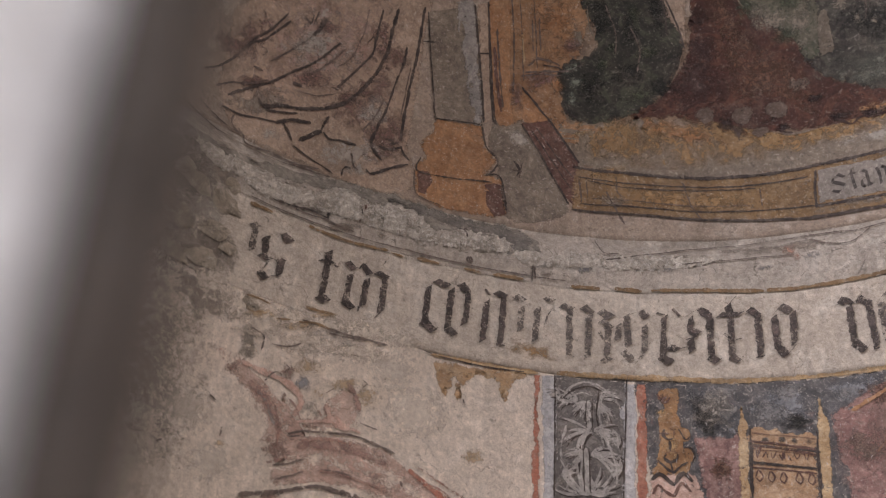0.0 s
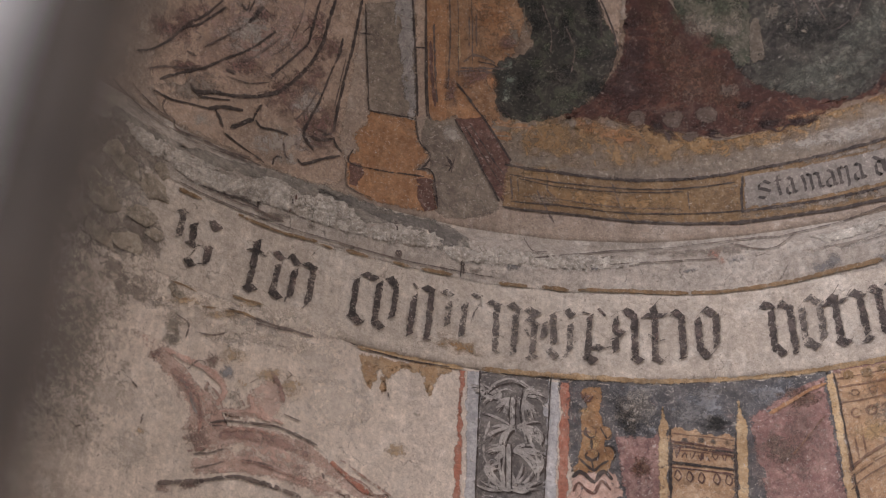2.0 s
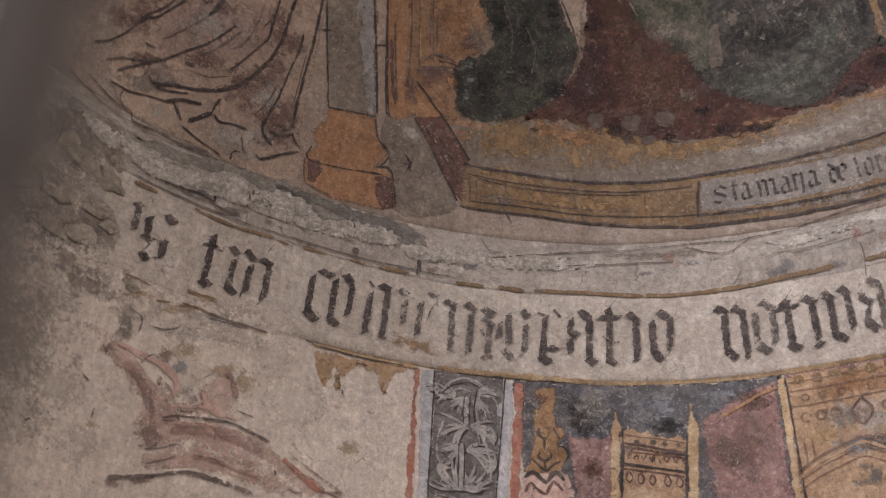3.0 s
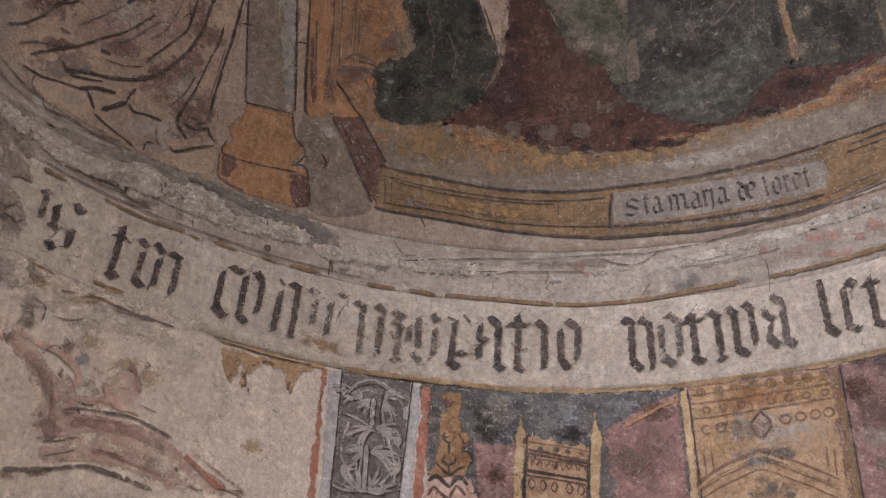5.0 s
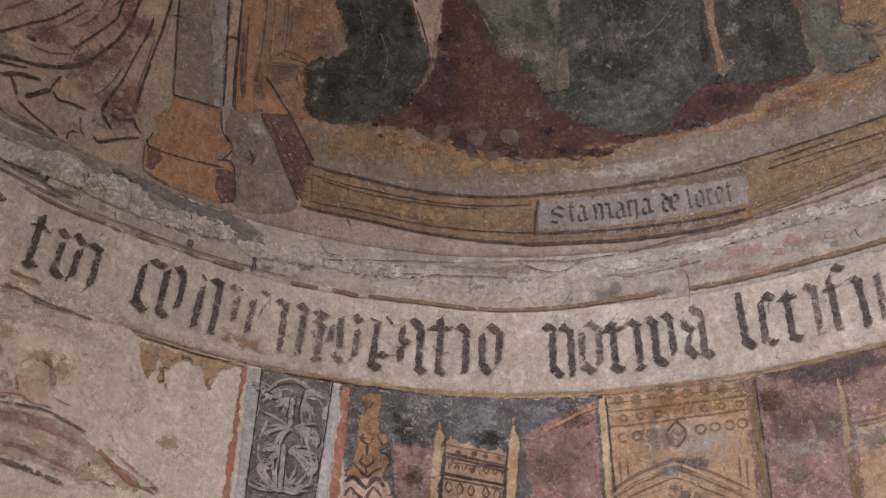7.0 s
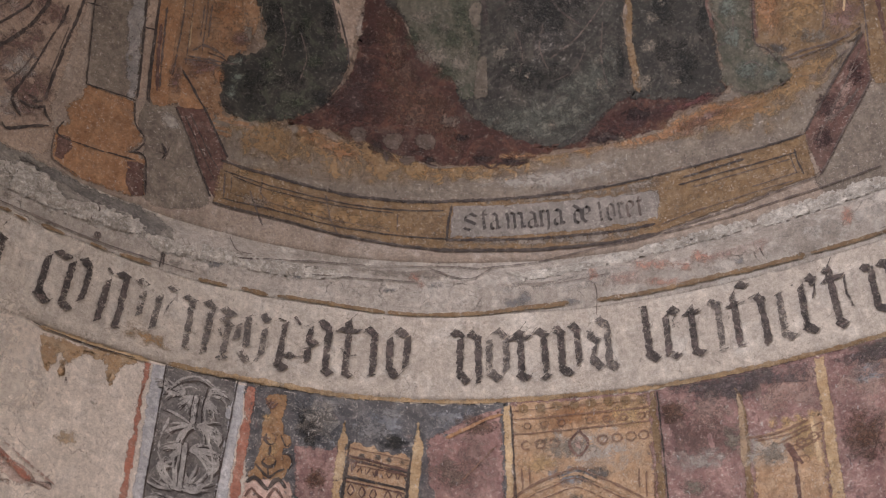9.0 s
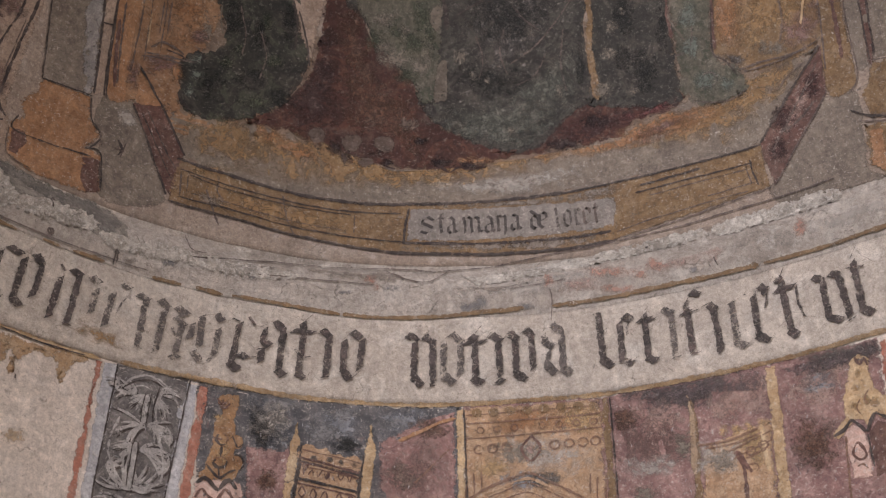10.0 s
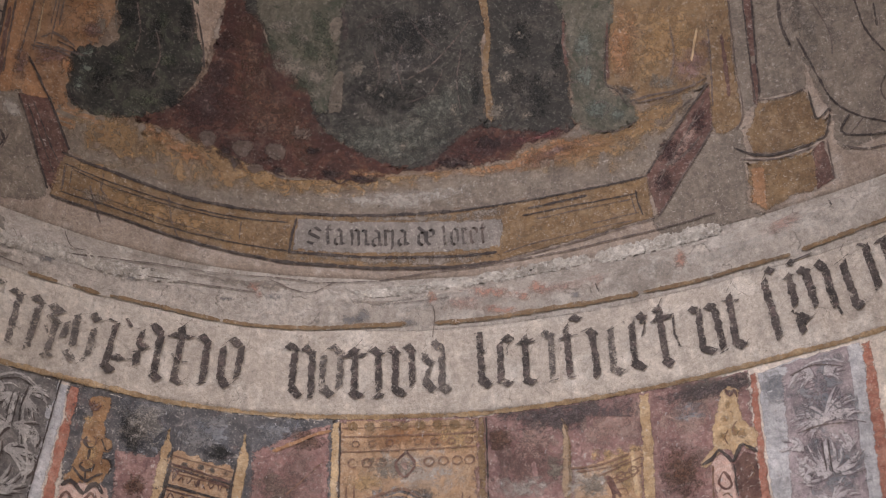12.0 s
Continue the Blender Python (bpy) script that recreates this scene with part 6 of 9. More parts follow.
crust("crumbled_lime", [(-1.545, 0.327), (-1.479, 0.322), (-1.39, 0.323), (-1.289, 0.327), (-1.232, 0.325), (-1.331, 0.31), (-1.41, 0.277), (-1.497, 0.279)], 0.005, M_CRUST, repairs)
crust("crumbled_lime", [(-0.725, 0.317), (-0.668, 0.323), (-0.583, 0.326), (-0.498, 0.334), (-0.513, 0.302), (-0.596, 0.29), (-0.695, 0.283)], 0.005, M_CRUST, repairs)
line("crack", [(-1.326, 0.261), (-1.277, 0.262), (-1.237, 0.27), (-1.19, 0.266)], 0.0053, P_LINE, repairs, 7)
line("crack", [(-1.299, 0.262), (-1.262, 0.258), (-1.191, 0.26), (-1.118, 0.257)], 0.0053, P_LINESOFT, repairs, 7)
line("nail_mark", [(-1.189, 0.29), (-1.188, 0.264)], 0.0067, P_INK, repairs, 7)
line("nail_mark", [(-1.097, 0.34), (-1.099, 0.314)], 0.0053, P_REDBR, repairs, 7)
line("nail_mark", [(-1.108, 0.31), (-1.108, 0.285)], 0.0053, P_REDBR, repairs, 7)
disc("nail_hole", -0.857, 0.302, 0.006, P_INK, repairs, 8)
disc("nail_hole", -0.83, 0.269, 0.009, P_LINESOFT, repairs, 8, 0.4)
disc("nail_hole", -1.306, 0.281, 0.004, P_INK, repairs, 8)
wash("stain", [(-1.068, 0.266), (-1.06, 0.28), (-1.04, 0.286), (-1.03, 0.278), (-1.04, 0.264), (-1.059, 0.26)], W_GREY, repairs, 3)
wash("stain", [(-1.263, 0.261), (-1.246, 0.28), (-1.203, 0.298), (-1.184, 0.294), (-1.206, 0.273), (-1.246, 0.259)], W_GREY, repairs, 3)
wash("stain", [(-1.201, 0.237), (-1.177, 0.258), (-1.118, 0.281), (-1.094, 0.28), (-1.124, 0.257), (-1.179, 0.236)], W_GREY, repairs, 3)
wash("stain", [(-0.969, 0.242), (-0.959, 0.255), (-0.935, 0.262), (-0.925, 0.256), (-0.938, 0.243), (-0.96, 0.238)], W_GREY, repairs, 3)
wash("stain", [(-0.665, 0.263), (-0.652, 0.277), (-0.622, 0.281), (-0.61, 0.272), (-0.626, 0.259), (-0.654, 0.256)], W_GREY, repairs, 3)
# dark of the moulding's creases, put in as flat brown lines
line("crease_dark_line", [(-0.493, 0.324), (-0.352, 0.358), (-0.209, 0.382), (-0.067, 0.393), (0.047, 0.398), (0.117, 0.389)], 0.0053, P_LINESOFT, repairs, 7)
line("crease_dark_line", [(0.074, 0.388), (0.16, 0.396), (0.246, 0.404), (0.347, 0.422), (0.448, 0.434)], 0.0040, P_LINESOFT, repairs, 7)
line("crease_dark_line", [(0.448, 0.434), (0.592, 0.441), (0.736, 0.445), (0.907, 0.451), (1.018, 0.452), (1.128, 0.453)], 0.0053, P_LINESOFT, repairs, 7)
line("crease_dark_line", [(-0.011, 0.382), (0.044, 0.348), (0.1, 0.346), (0.145, 0.388)], 0.0053, P_LINESOFT, repairs, 7)
line("crease_dark_line", [(-0.379, 0.31), (-0.268, 0.321), (-0.155, 0.327), (-0.043, 0.324)], 0.0040, P_LINESOFT, repairs, 7)
line("crease_dark_line", [(0.296, 0.313), (0.381, 0.321), (0.439, 0.328)], 0.0027, P_LINESOFT, repairs, 7)
wash("stain", [(-0.238, 0.374), (-0.068, 0.375), (0.046, 0.389), (0.085, 0.333), (-0.014, 0.329), (-0.155, 0.342)], W_GREY, repairs, 2)
wash("stain", [(0.155, 0.321), (0.268, 0.322), (0.383, 0.337), (0.325, 0.321), (0.238, 0.299)], W_GREY, repairs, 2)
wash("stain", [(-0.522, 0.346), (-0.352, 0.343), (-0.239, 0.359), (-0.296, 0.315), (-0.464, 0.313)], W_GREY, repairs, 2)
wash("blotch", [(-0.069, 0.334), (-0.058, 0.356), (-0.036, 0.356), (-0.03, 0.334), (-0.042, 0.318), (-0.062, 0.321)], W_CORAL, repairs, 5)
wash("blotch", [(-0.023, 0.314), (-0.011, 0.329), (0.014, 0.33), (0.022, 0.316), (0.008, 0.303), (-0.014, 0.304)], W_SLATE, repairs, 5)
wash("blotch", [(-0.047, 0.318), (-0.041, 0.332), (-0.029, 0.331), (-0.024, 0.318), (-0.031, 0.306), (-0.043, 0.308)], W_CORAL, repairs, 5)
wash("blotch", [(0.306, 0.264), (0.321, 0.274), (0.351, 0.27), (0.361, 0.258), (0.343, 0.248), (0.316, 0.253)], W_SLATE, repairs, 5)
wash("blotch", [(0.155, 0.268), (0.175, 0.28), (0.218, 0.277), (0.233, 0.263), (0.209, 0.251), (0.17, 0.256)], W_SLATE, repairs, 5)
wash("blotch", [(0.203, 0.278), (0.214, 0.299), (0.236, 0.295), (0.242, 0.273), (0.229, 0.255), (0.21, 0.26)], W_SLATE, repairs, 5)
wash("blotch", [(0.455, 0.356), (0.499, 0.371), (0.589, 0.343), (0.619, 0.314), (0.569, 0.311), (0.487, 0.332)], W_CORAL, repairs, 4)
wash("blotch", [(0.637, 0.338), (0.654, 0.361), (0.683, 0.347), (0.691, 0.32), (0.672, 0.305), (0.645, 0.318)], W_CORAL, repairs, 4)
wash("blotch", [(0.606, 0.311), (0.618, 0.322), (0.638, 0.314), (0.644, 0.299), (0.631, 0.291), (0.612, 0.298)], W_CORAL, repairs, 4)
wash("blotch", [(0.504, 0.291), (0.54, 0.297), (0.614, 0.279), (0.639, 0.261), (0.597, 0.26), (0.53, 0.276)], W_CORAL, repairs, 4)
wash("blotch", [(0.379, 0.328), (0.39, 0.356), (0.408, 0.349), (0.412, 0.32), (0.4, 0.301), (0.384, 0.307)], W_CORAL, repairs, 4)
wash("blotch", [(1.006, 0.332), (1.021, 0.369), (1.039, 0.354), (1.04, 0.315), (1.022, 0.293), (1.007, 0.305)], W_CORAL, repairs, 4)
wash("blotch", [(0.734, 0.297), (0.747, 0.305), (0.77, 0.298), (0.776, 0.284), (0.761, 0.277), (0.741, 0.285)], W_SLATE, repairs, 4)
wash("blotch", [(-0.369, 0.3), (-0.357, 0.312), (-0.33, 0.315), (-0.319, 0.307), (-0.333, 0.297), (-0.358, 0.294)], W_SLATE, repairs, 4)
wash("blotch", [(-0.567, 0.287), (-0.558, 0.301), (-0.534, 0.307), (-0.524, 0.298), (-0.535, 0.283), (-0.557, 0.28)], W_SLATE, repairs, 4)
wash("blotch", [(-0.132, 0.297), (-0.123, 0.305), (-0.101, 0.305), (-0.093, 0.299), (-0.105, 0.291), (-0.124, 0.291)], W_SLATE, repairs, 4)
line("crack", [(0.808, 0.31), (0.812, 0.286)], 0.0040, P_LINE, repairs, 7)
line("nail_mark", [(0.646, 0.401), (0.658, 0.406)], 0.0093, P_INK, repairs, 7)
line("nail_mark", [(-0.669, 0.281), (-0.666, 0.253)], 0.0053, P_LINE, repairs, 7)
disc("nail_hole", -0.671, 0.277, 0.006, P_LINE, repairs, 8, 0.4)
crust("crumbled_lime", [(-0.579, 0.341), (-0.494, 0.338), (-0.38, 0.353), (-0.296, 0.347), (-0.211, 0.33), (-0.296, 0.305), (-0.406, 0.301), (-0.518, 0.297), (-0.572, 0.3)], 0.005, M_CRUST, repairs)
crust("crumbled_lime", [(0.186, 0.36), (0.301, 0.384), (0.446, 0.409), (0.618, 0.422), (0.789, 0.428), (0.812, 0.4), (0.642, 0.385), (0.47, 0.365), (0.327, 0.341), (0.212, 0.33)], 0.004, M_CRUST, repairs)
crust("crumbled_lime", [(0.817, 0.426), (0.958, 0.432), (1.096, 0.431), (1.131, 0.422), (1.123, 0.38), (0.976, 0.379), (0.838, 0.38)], 0.004, M_CRUST, repairs)
wash("skim", [(-1.481, -0.045), (-1.468, 0.021), (-1.415, 0.041), (-1.386, -0.006), (-1.404, -0.062), (-1.454, -0.075)], W_PLASTER, repairs, 6)
wash("skim", [(-1.423, -0.071), (-1.395, -0.024), (-1.314, 0.015), (-1.279, -0.012), (-1.318, -0.06), (-1.39, -0.084)], W_PLASTER, repairs, 6)
wash("skim", [(-1.323, -0.061), (-1.291, -0.02), (-1.207, 0.017), (-1.175, -0.006), (-1.216, -0.045), (-1.29, -0.069)], W_PLASTER, repairs, 6)
wash("skim", [(-1.246, -0.05), (-1.206, -0.01), (-1.108, 0.029), (-1.069, 0.016), (-1.121, -0.031), (-1.209, -0.056)], W_PLASTER, repairs, 6)
wash("skim", [(-1.145, -0.035), (-1.109, 0.006), (-1.022, 0.035), (-0.988, 0.023), (-1.034, -0.018), (-1.112, -0.041)], W_PLASTER, repairs, 6)
wash("skim", [(-1.039, -0.019), (-1.015, 0.015), (-0.957, 0.031), (-0.934, 0.017), (-0.963, -0.012), (-1.016, -0.026)], W_PLASTER, repairs, 6)
wash("skim", [(-1.378, -0.104), (-1.349, -0.06), (-1.268, -0.029), (-1.233, -0.049), (-1.273, -0.093), (-1.345, -0.115)], W_PLASTER, repairs, 6)
wash("skim", [(-1.276, -0.102), (-1.239, -0.055), (-1.143, -0.025), (-1.103, -0.044), (-1.151, -0.088), (-1.237, -0.112)], W_PLASTER, repairs, 6)
wash("skim", [(-1.162, -0.086), (-1.129, -0.05), (-1.044, -0.024), (-1.01, -0.039), (-1.053, -0.077), (-1.129, -0.096)], W_PLASTER, repairs, 6)
wash("stain", [(-1.361, -0.064), (-1.339, -0.044), (-1.285, -0.021), (-1.264, -0.024), (-1.291, -0.045), (-1.34, -0.064)], W_STRAW, repairs, 7)
wash("stain", [(-1.213, -0.01), (-1.195, 0.011), (-1.154, 0.025), (-1.137, 0.022), (-1.159, 0.006), (-1.197, -0.011)], W_STRAW, repairs, 7)
wash("stain", [(-1.277, -0.062), (-1.254, -0.042), (-1.199, -0.023), (-1.178, -0.027), (-1.206, -0.046), (-1.255, -0.062)], W_STRAW, repairs, 7)
line("crack", [(-1.358, -0.015), (-1.332, -0.012), (-1.298, -0.014)], 0.0053, P_OCHREBR, repairs, 8)
line("crack", [(-1.229, -0.033), (-1.192, -0.024), (-1.159, -0.028)], 0.0053, P_OCHREBR, repairs, 8)
line("crack", [(-1.28, -0.043), (-1.249, -0.035)], 0.0053, P_OCHREBR, repairs, 8)
line("crack", [(-1.354, -0.035), (-1.339, -0.048), (-1.314, -0.04)], 0.0053, P_OCHREBR, repairs, 8)
line("crack", [(-1.282, -0.104), (-1.244, -0.097), (-1.215, -0.079)], 0.0040, P_LINESOFT, repairs, 8)
line("crack", [(-1.331, -0.084), (-1.303, -0.093), (-1.302, -0.125)], 0.0040, P_LINESOFT, repairs, 8)
line("crack", [(-1.157, -0.039), (-1.118, -0.035), (-1.066, -0.028)], 0.0040, P_LINESOFT, repairs, 8)
wash("stain", [(-1.354, -0.113), (-1.35, -0.078), (-1.326, -0.071), (-1.311, -0.099), (-1.318, -0.132), (-1.341, -0.135)], W_ASH, repairs, 7)
wash("stain", [(-1.337, -0.139), (-1.333, -0.117), (-1.315, -0.111), (-1.304, -0.128), (-1.31, -0.148), (-1.327, -0.151)], W_ASH, repairs, 7)
# shade at the apse's left end, put in as two ash-grey washes
wash("painted_shade", [(-1.74, 0.10), (-1.56, 0.08), (-1.45, -0.06), (-1.40, -0.20), (-1.46, -0.42), (-1.74, -0.50)], W_ASH, repairs, 3)
wash("painted_shade", [(-1.74, 0.42), (-1.55, 0.36), (-1.44, 0.20), (-1.42, 0.05), (-1.52, -0.05), (-1.74, 0.0)], W_ASH, repairs, 3)

arch = mural("painted_arch", "faded pink painted arch on bare wall plaster")
fill("moulding", [(-1.341, -0.156), (-1.264, -0.215), (-1.233, -0.288), (-1.139, -0.266), (-1.039, -0.262), (-0.988, -0.279), (-0.884, -0.336), (-0.822, -0.351), (-0.908, -0.369), (-0.985, -0.323), (-1.061, -0.305), (-1.134, -0.313), (-1.238, -0.359), (-1.267, -0.319), (-1.29, -0.252), (-1.359, -0.2)], P_BLUSH, arch, 1, rag=0.006)
fill("moulding", [(-1.243, -0.411), (-1.175, -0.386), (-1.104, -0.374), (-1.005, -0.378), (-0.968, -0.386), (-0.908, -0.369), (-1.01, -0.337), (-1.095, -0.33), (-1.18, -0.347), (-1.248, -0.377)], P_BLUSH, arch, 1, rag=0.006)
fill("moulding", [(-1.241, -0.201), (-1.203, -0.253), (-1.161, -0.239), (-1.148, -0.188), (-1.09, -0.143), (-1.07, -0.204), (-1.091, -0.238), (-1.212, -0.278), (-1.248, -0.236)], P_BLUSH, arch, 1, rag=0.006)
fill("drip", [(-0.901, -0.028), (-0.795, -0.016), (-0.69, -0.004), (-0.715, -0.039), (-0.821, -0.045), (-0.886, -0.068)], P_DRIP, arch, 2, rag=0.008)
wash("moulding", [(-1.41, -0.156), (-1.327, -0.16), (-1.262, -0.228), (-1.233, -0.307), (-1.101, -0.265), (-0.988, -0.285), (-0.909, -0.342), (-1.029, -0.384), (-1.133, -0.326), (-1.261, -0.366), (-1.302, -0.256)], W_BLUSH, arch, 1)
wash("moulding", [(-1.25, -0.363), (-1.158, -0.321), (-1.035, -0.324), (-0.932, -0.373), (-1.08, -0.373), (-1.176, -0.383), (-1.243, -0.409)], W_BLUSH, arch, 1)
line("moulding_line", [(-1.223, -0.291), (-1.194, -0.278), (-1.151, -0.267), (-1.102, -0.257), (-1.064, -0.255)], 0.0053, P_LINESOFT, arch, 7)
line("moulding_line", [(-1.139, -0.265), (-1.077, -0.254), (-1.046, -0.259), (-1.021, -0.266), (-0.989, -0.274)], 0.0067, P_LINESOFT, arch, 7)
line("moulding_line", [(-1.202, -0.317), (-1.172, -0.301), (-1.136, -0.292), (-1.087, -0.288), (-1.05, -0.29), (-1.003, -0.3)], 0.0213, P_ROSEBR, arch, 7)
line("moulding_line", [(-1.194, -0.3), (-1.137, -0.28), (-1.075, -0.275)], 0.0107, P_ROSE, arch, 7)
line("moulding_line", [(-1.251, -0.37), (-1.215, -0.355), (-1.187, -0.338)], 0.0053, P_LINESOFT, arch, 7)
line("moulding_line", [(-1.312, -0.449), (-1.252, -0.429), (-1.219, -0.417)], 0.0120, P_LINESOFT, arch, 7)
line("moulding_line", [(-1.241, -0.425), (-1.208, -0.412), (-1.169, -0.394), (-1.127, -0.387), (-1.084, -0.388)], 0.0093, P_LINESOFT, arch, 7)
line("moulding_line", [(-1.127, -0.389), (-1.078, -0.39), (-1.041, -0.392), (-1.016, -0.396)], 0.0107, P_LINESOFT, arch, 7)
wash("moulding_shade", [(-1.319, -0.461), (-1.312, -0.445), (-1.29, -0.44), (-1.28, -0.451), (-1.29, -0.466), (-1.31, -0.469)], W_ROSEBR, arch, 3)
wash("moulding_shade", [(-1.27, -0.442), (-1.259, -0.429), (-1.232, -0.423), (-1.221, -0.429), (-1.234, -0.441), (-1.259, -0.446)], W_ROSEBR, arch, 3)
line("moulding_line", [(-0.957, -0.303), (-0.92, -0.326), (-0.871, -0.354)], 0.0147, P_REDLINE, arch, 7)
line("moulding_line", [(-0.937, -0.293), (-0.885, -0.317), (-0.822, -0.348)], 0.0067, P_ROSE, arch, 7)
line("moulding_line", [(-0.929, -0.322), (-0.884, -0.333), (-0.859, -0.356)], 0.0067, P_ROSEBR, arch, 7)
line("moulding_line", [(-1.155, -0.354), (-1.106, -0.35), (-1.057, -0.354), (-1.001, -0.362)], 0.0080, P_ROSE, arch, 7)
line("moulding_line", [(-1.242, -0.399), (-1.212, -0.382), (-1.184, -0.365)], 0.0040, P_LINESOFT, arch, 7)
line("moulding_line", [(-1.149, -0.35), (-1.119, -0.347), (-1.084, -0.347)], 0.0053, P_LINESOFT, arch, 7)
wash("moulding_shade", [(-1.381, -0.196), (-1.373, -0.174), (-1.347, -0.165), (-1.335, -0.178), (-1.347, -0.2), (-1.37, -0.206)], W_ROSEBR, arch, 3)
line("moulding_line", [(-1.371, -0.185), (-1.341, -0.195)], 0.0173, P_ROSEBR, arch, 7)
line("moulding_line", [(-1.321, -0.205), (-1.284, -0.223), (-1.261, -0.254), (-1.242, -0.295)], 0.0213, P_ROSEBR, arch, 7)
line("moulding_line", [(-1.308, -0.212), (-1.28, -0.235), (-1.255, -0.284)], 0.0093, P_BLUEGREY, arch, 7)
wash("moulding_shade", [(-1.278, -0.341), (-1.267, -0.307), (-1.233, -0.299), (-1.217, -0.324), (-1.232, -0.355), (-1.263, -0.36)], W_ROSEBR, arch, 3)
wash("moulding_shade", [(-1.266, -0.349), (-1.256, -0.323), (-1.228, -0.317), (-1.215, -0.335), (-1.228, -0.359), (-1.254, -0.363)], W_ROSEBR, arch, 4)
line("moulding_line", [(-1.263, -0.367), (-1.227, -0.349), (-1.216, -0.327)], 0.0093, P_ROSEBR, arch, 7)
line("moulding_line", [(-1.339, -0.165), (-1.288, -0.171), (-1.237, -0.179), (-1.202, -0.206), (-1.216, -0.251)], 0.0160, P_PINK, arch, 7)
line("moulding_line", [(-1.24, -0.207), (-1.216, -0.225), (-1.202, -0.252)], 0.0067, P_ROSEBR, arch, 7)
line("moulding_line", [(-1.147, -0.195), (-1.149, -0.218), (-1.144, -0.235)], 0.0080, P_ROSEBR, arch, 7)
line("moulding_line", [(-1.173, -0.21), (-1.158, -0.234), (-1.203, -0.253)], 0.0067, P_ROSEBR, arch, 7)
line("moulding_line", [(-1.105, -0.137), (-1.08, -0.167), (-1.07, -0.204)], 0.0120, P_ROSEBR, arch, 7)
wash("stain", [(-1.231, -0.139), (-1.213, -0.109), (-1.165, -0.095), (-1.143, -0.111), (-1.167, -0.141), (-1.211, -0.15)], W_STRAW, arch, 2)
wash("stain", [(-1.153, -0.156), (-1.132, -0.133), (-1.084, -0.12), (-1.064, -0.13), (-1.089, -0.152), (-1.133, -0.163)], W_STRAW, arch, 2)
wash("stain", [(-1.09, -0.169), (-1.077, -0.134), (-1.038, -0.125), (-1.02, -0.151), (-1.039, -0.186), (-1.074, -0.19)], W_STRAW, arch, 2)
wash("stain", [(-1.187, -0.187), (-1.179, -0.166), (-1.158, -0.161), (-1.148, -0.177), (-1.158, -0.197), (-1.177, -0.199)], W_STRAW, arch, 3)
wash("stain", [(-1.202, -0.206), (-1.167, -0.188), (-1.158, -0.234), (-1.194, -0.248)], W_ASH, arch, 2)
wash("stain", [(-1.218, -0.172), (-1.21, -0.147), (-1.189, -0.142), (-1.179, -0.16), (-1.188, -0.182), (-1.208, -0.185)], W_BLUE, arch, 2)
wash("stain", [(-1.256, -0.159), (-1.249, -0.13), (-1.225, -0.123), (-1.212, -0.145), (-1.222, -0.173), (-1.245, -0.177)], W_ROSEBR, arch, 2)
line("moulding_line", [(-1.125, -0.223), (-1.098, -0.238), (-1.066, -0.244)], 0.0080, P_PINK, arch, 7)
line("moulding_line", [(-1.146, -0.201), (-1.13, -0.235), (-1.091, -0.242)], 0.0187, P_PINK, arch, 7)
line("moulding_line", [(-1.262, -0.228), (-1.246, -0.287), (-1.245, -0.324)], 0.0067, P_ROSE, arch, 7)
line("moulding_line", [(-1.214, -0.263), (-1.154, -0.243), (-1.092, -0.233)], 0.0067, P_PINK, arch, 7)
wash("stain", [(-1.354, -0.146), (-1.348, -0.118), (-1.324, -0.11), (-1.311, -0.131), (-1.319, -0.157), (-1.341, -0.161)], W_ASH, arch, 2)
wash("stain", [(-1.427, -0.423), (-1.409, -0.37), (-1.346, -0.35), (-1.317, -0.389), (-1.343, -0.439), (-1.4, -0.45)], W_CHALK, arch, 1)
wash("stain", [(-1.516, -0.343), (-1.495, -0.273), (-1.418, -0.244), (-1.381, -0.292), (-1.412, -0.359), (-1.479, -0.374)], W_CHALK, arch, 1)
wash("stain", [(-1.069, -0.096), (-1.044, -0.035), (-0.971, -0.015), (-0.939, -0.06), (-0.975, -0.121), (-1.039, -0.13)], W_CHALK, arch, 1)
wash("stain", [(-1.02, -0.189), (-0.989, -0.112), (-0.903, -0.095), (-0.868, -0.155), (-0.91, -0.224), (-0.986, -0.232)], W_CHALK, arch, 1)
wash("stain", [(-1.109, 0.004), (-1.072, 0.047), (-0.984, 0.075), (-0.951, 0.055), (-0.996, 0.015), (-1.076, -0.012)], W_CHALK, arch, 1)
wash("stain", [(-1.249, -0.105), (-1.217, -0.069), (-1.135, -0.044), (-1.101, -0.056), (-1.143, -0.091), (-1.216, -0.11)], W_CHALK, arch, 1)
line("pit", [(-1.398, -0.265), (-1.384, -0.272)], 0.0067, P_LINESOFT, arch, 7)
line("pit", [(-1.363, -0.322), (-1.364, -0.342)], 0.0067, P_LINESOFT, arch, 7)
line("pit", [(-1.49, -0.398), (-1.48, -0.39)], 0.0067, P_LINESOFT, arch, 7)
line("pit", [(-1.435, -0.433), (-1.438, -0.439)], 0.0067, P_LINESOFT, arch, 7)
line("pit", [(-0.894, -0.187), (-0.891, -0.195)], 0.0067, P_LINESOFT, arch, 7)
line("pit", [(-0.975, -0.333), (-0.971, -0.345)], 0.0067, P_LINESOFT, arch, 7)
line("pit", [(-1.019, -0.101), (-1.021, -0.108)], 0.0067, P_LINESOFT, arch, 7)
line("pit", [(-0.839, -0.11), (-0.837, -0.119)], 0.0067, P_LINESOFT, arch, 7)
line("crack", [(-1.243, -0.138), (-1.234, -0.143), (-1.245, -0.155)], 0.0040, P_LINESOFT, arch, 7)
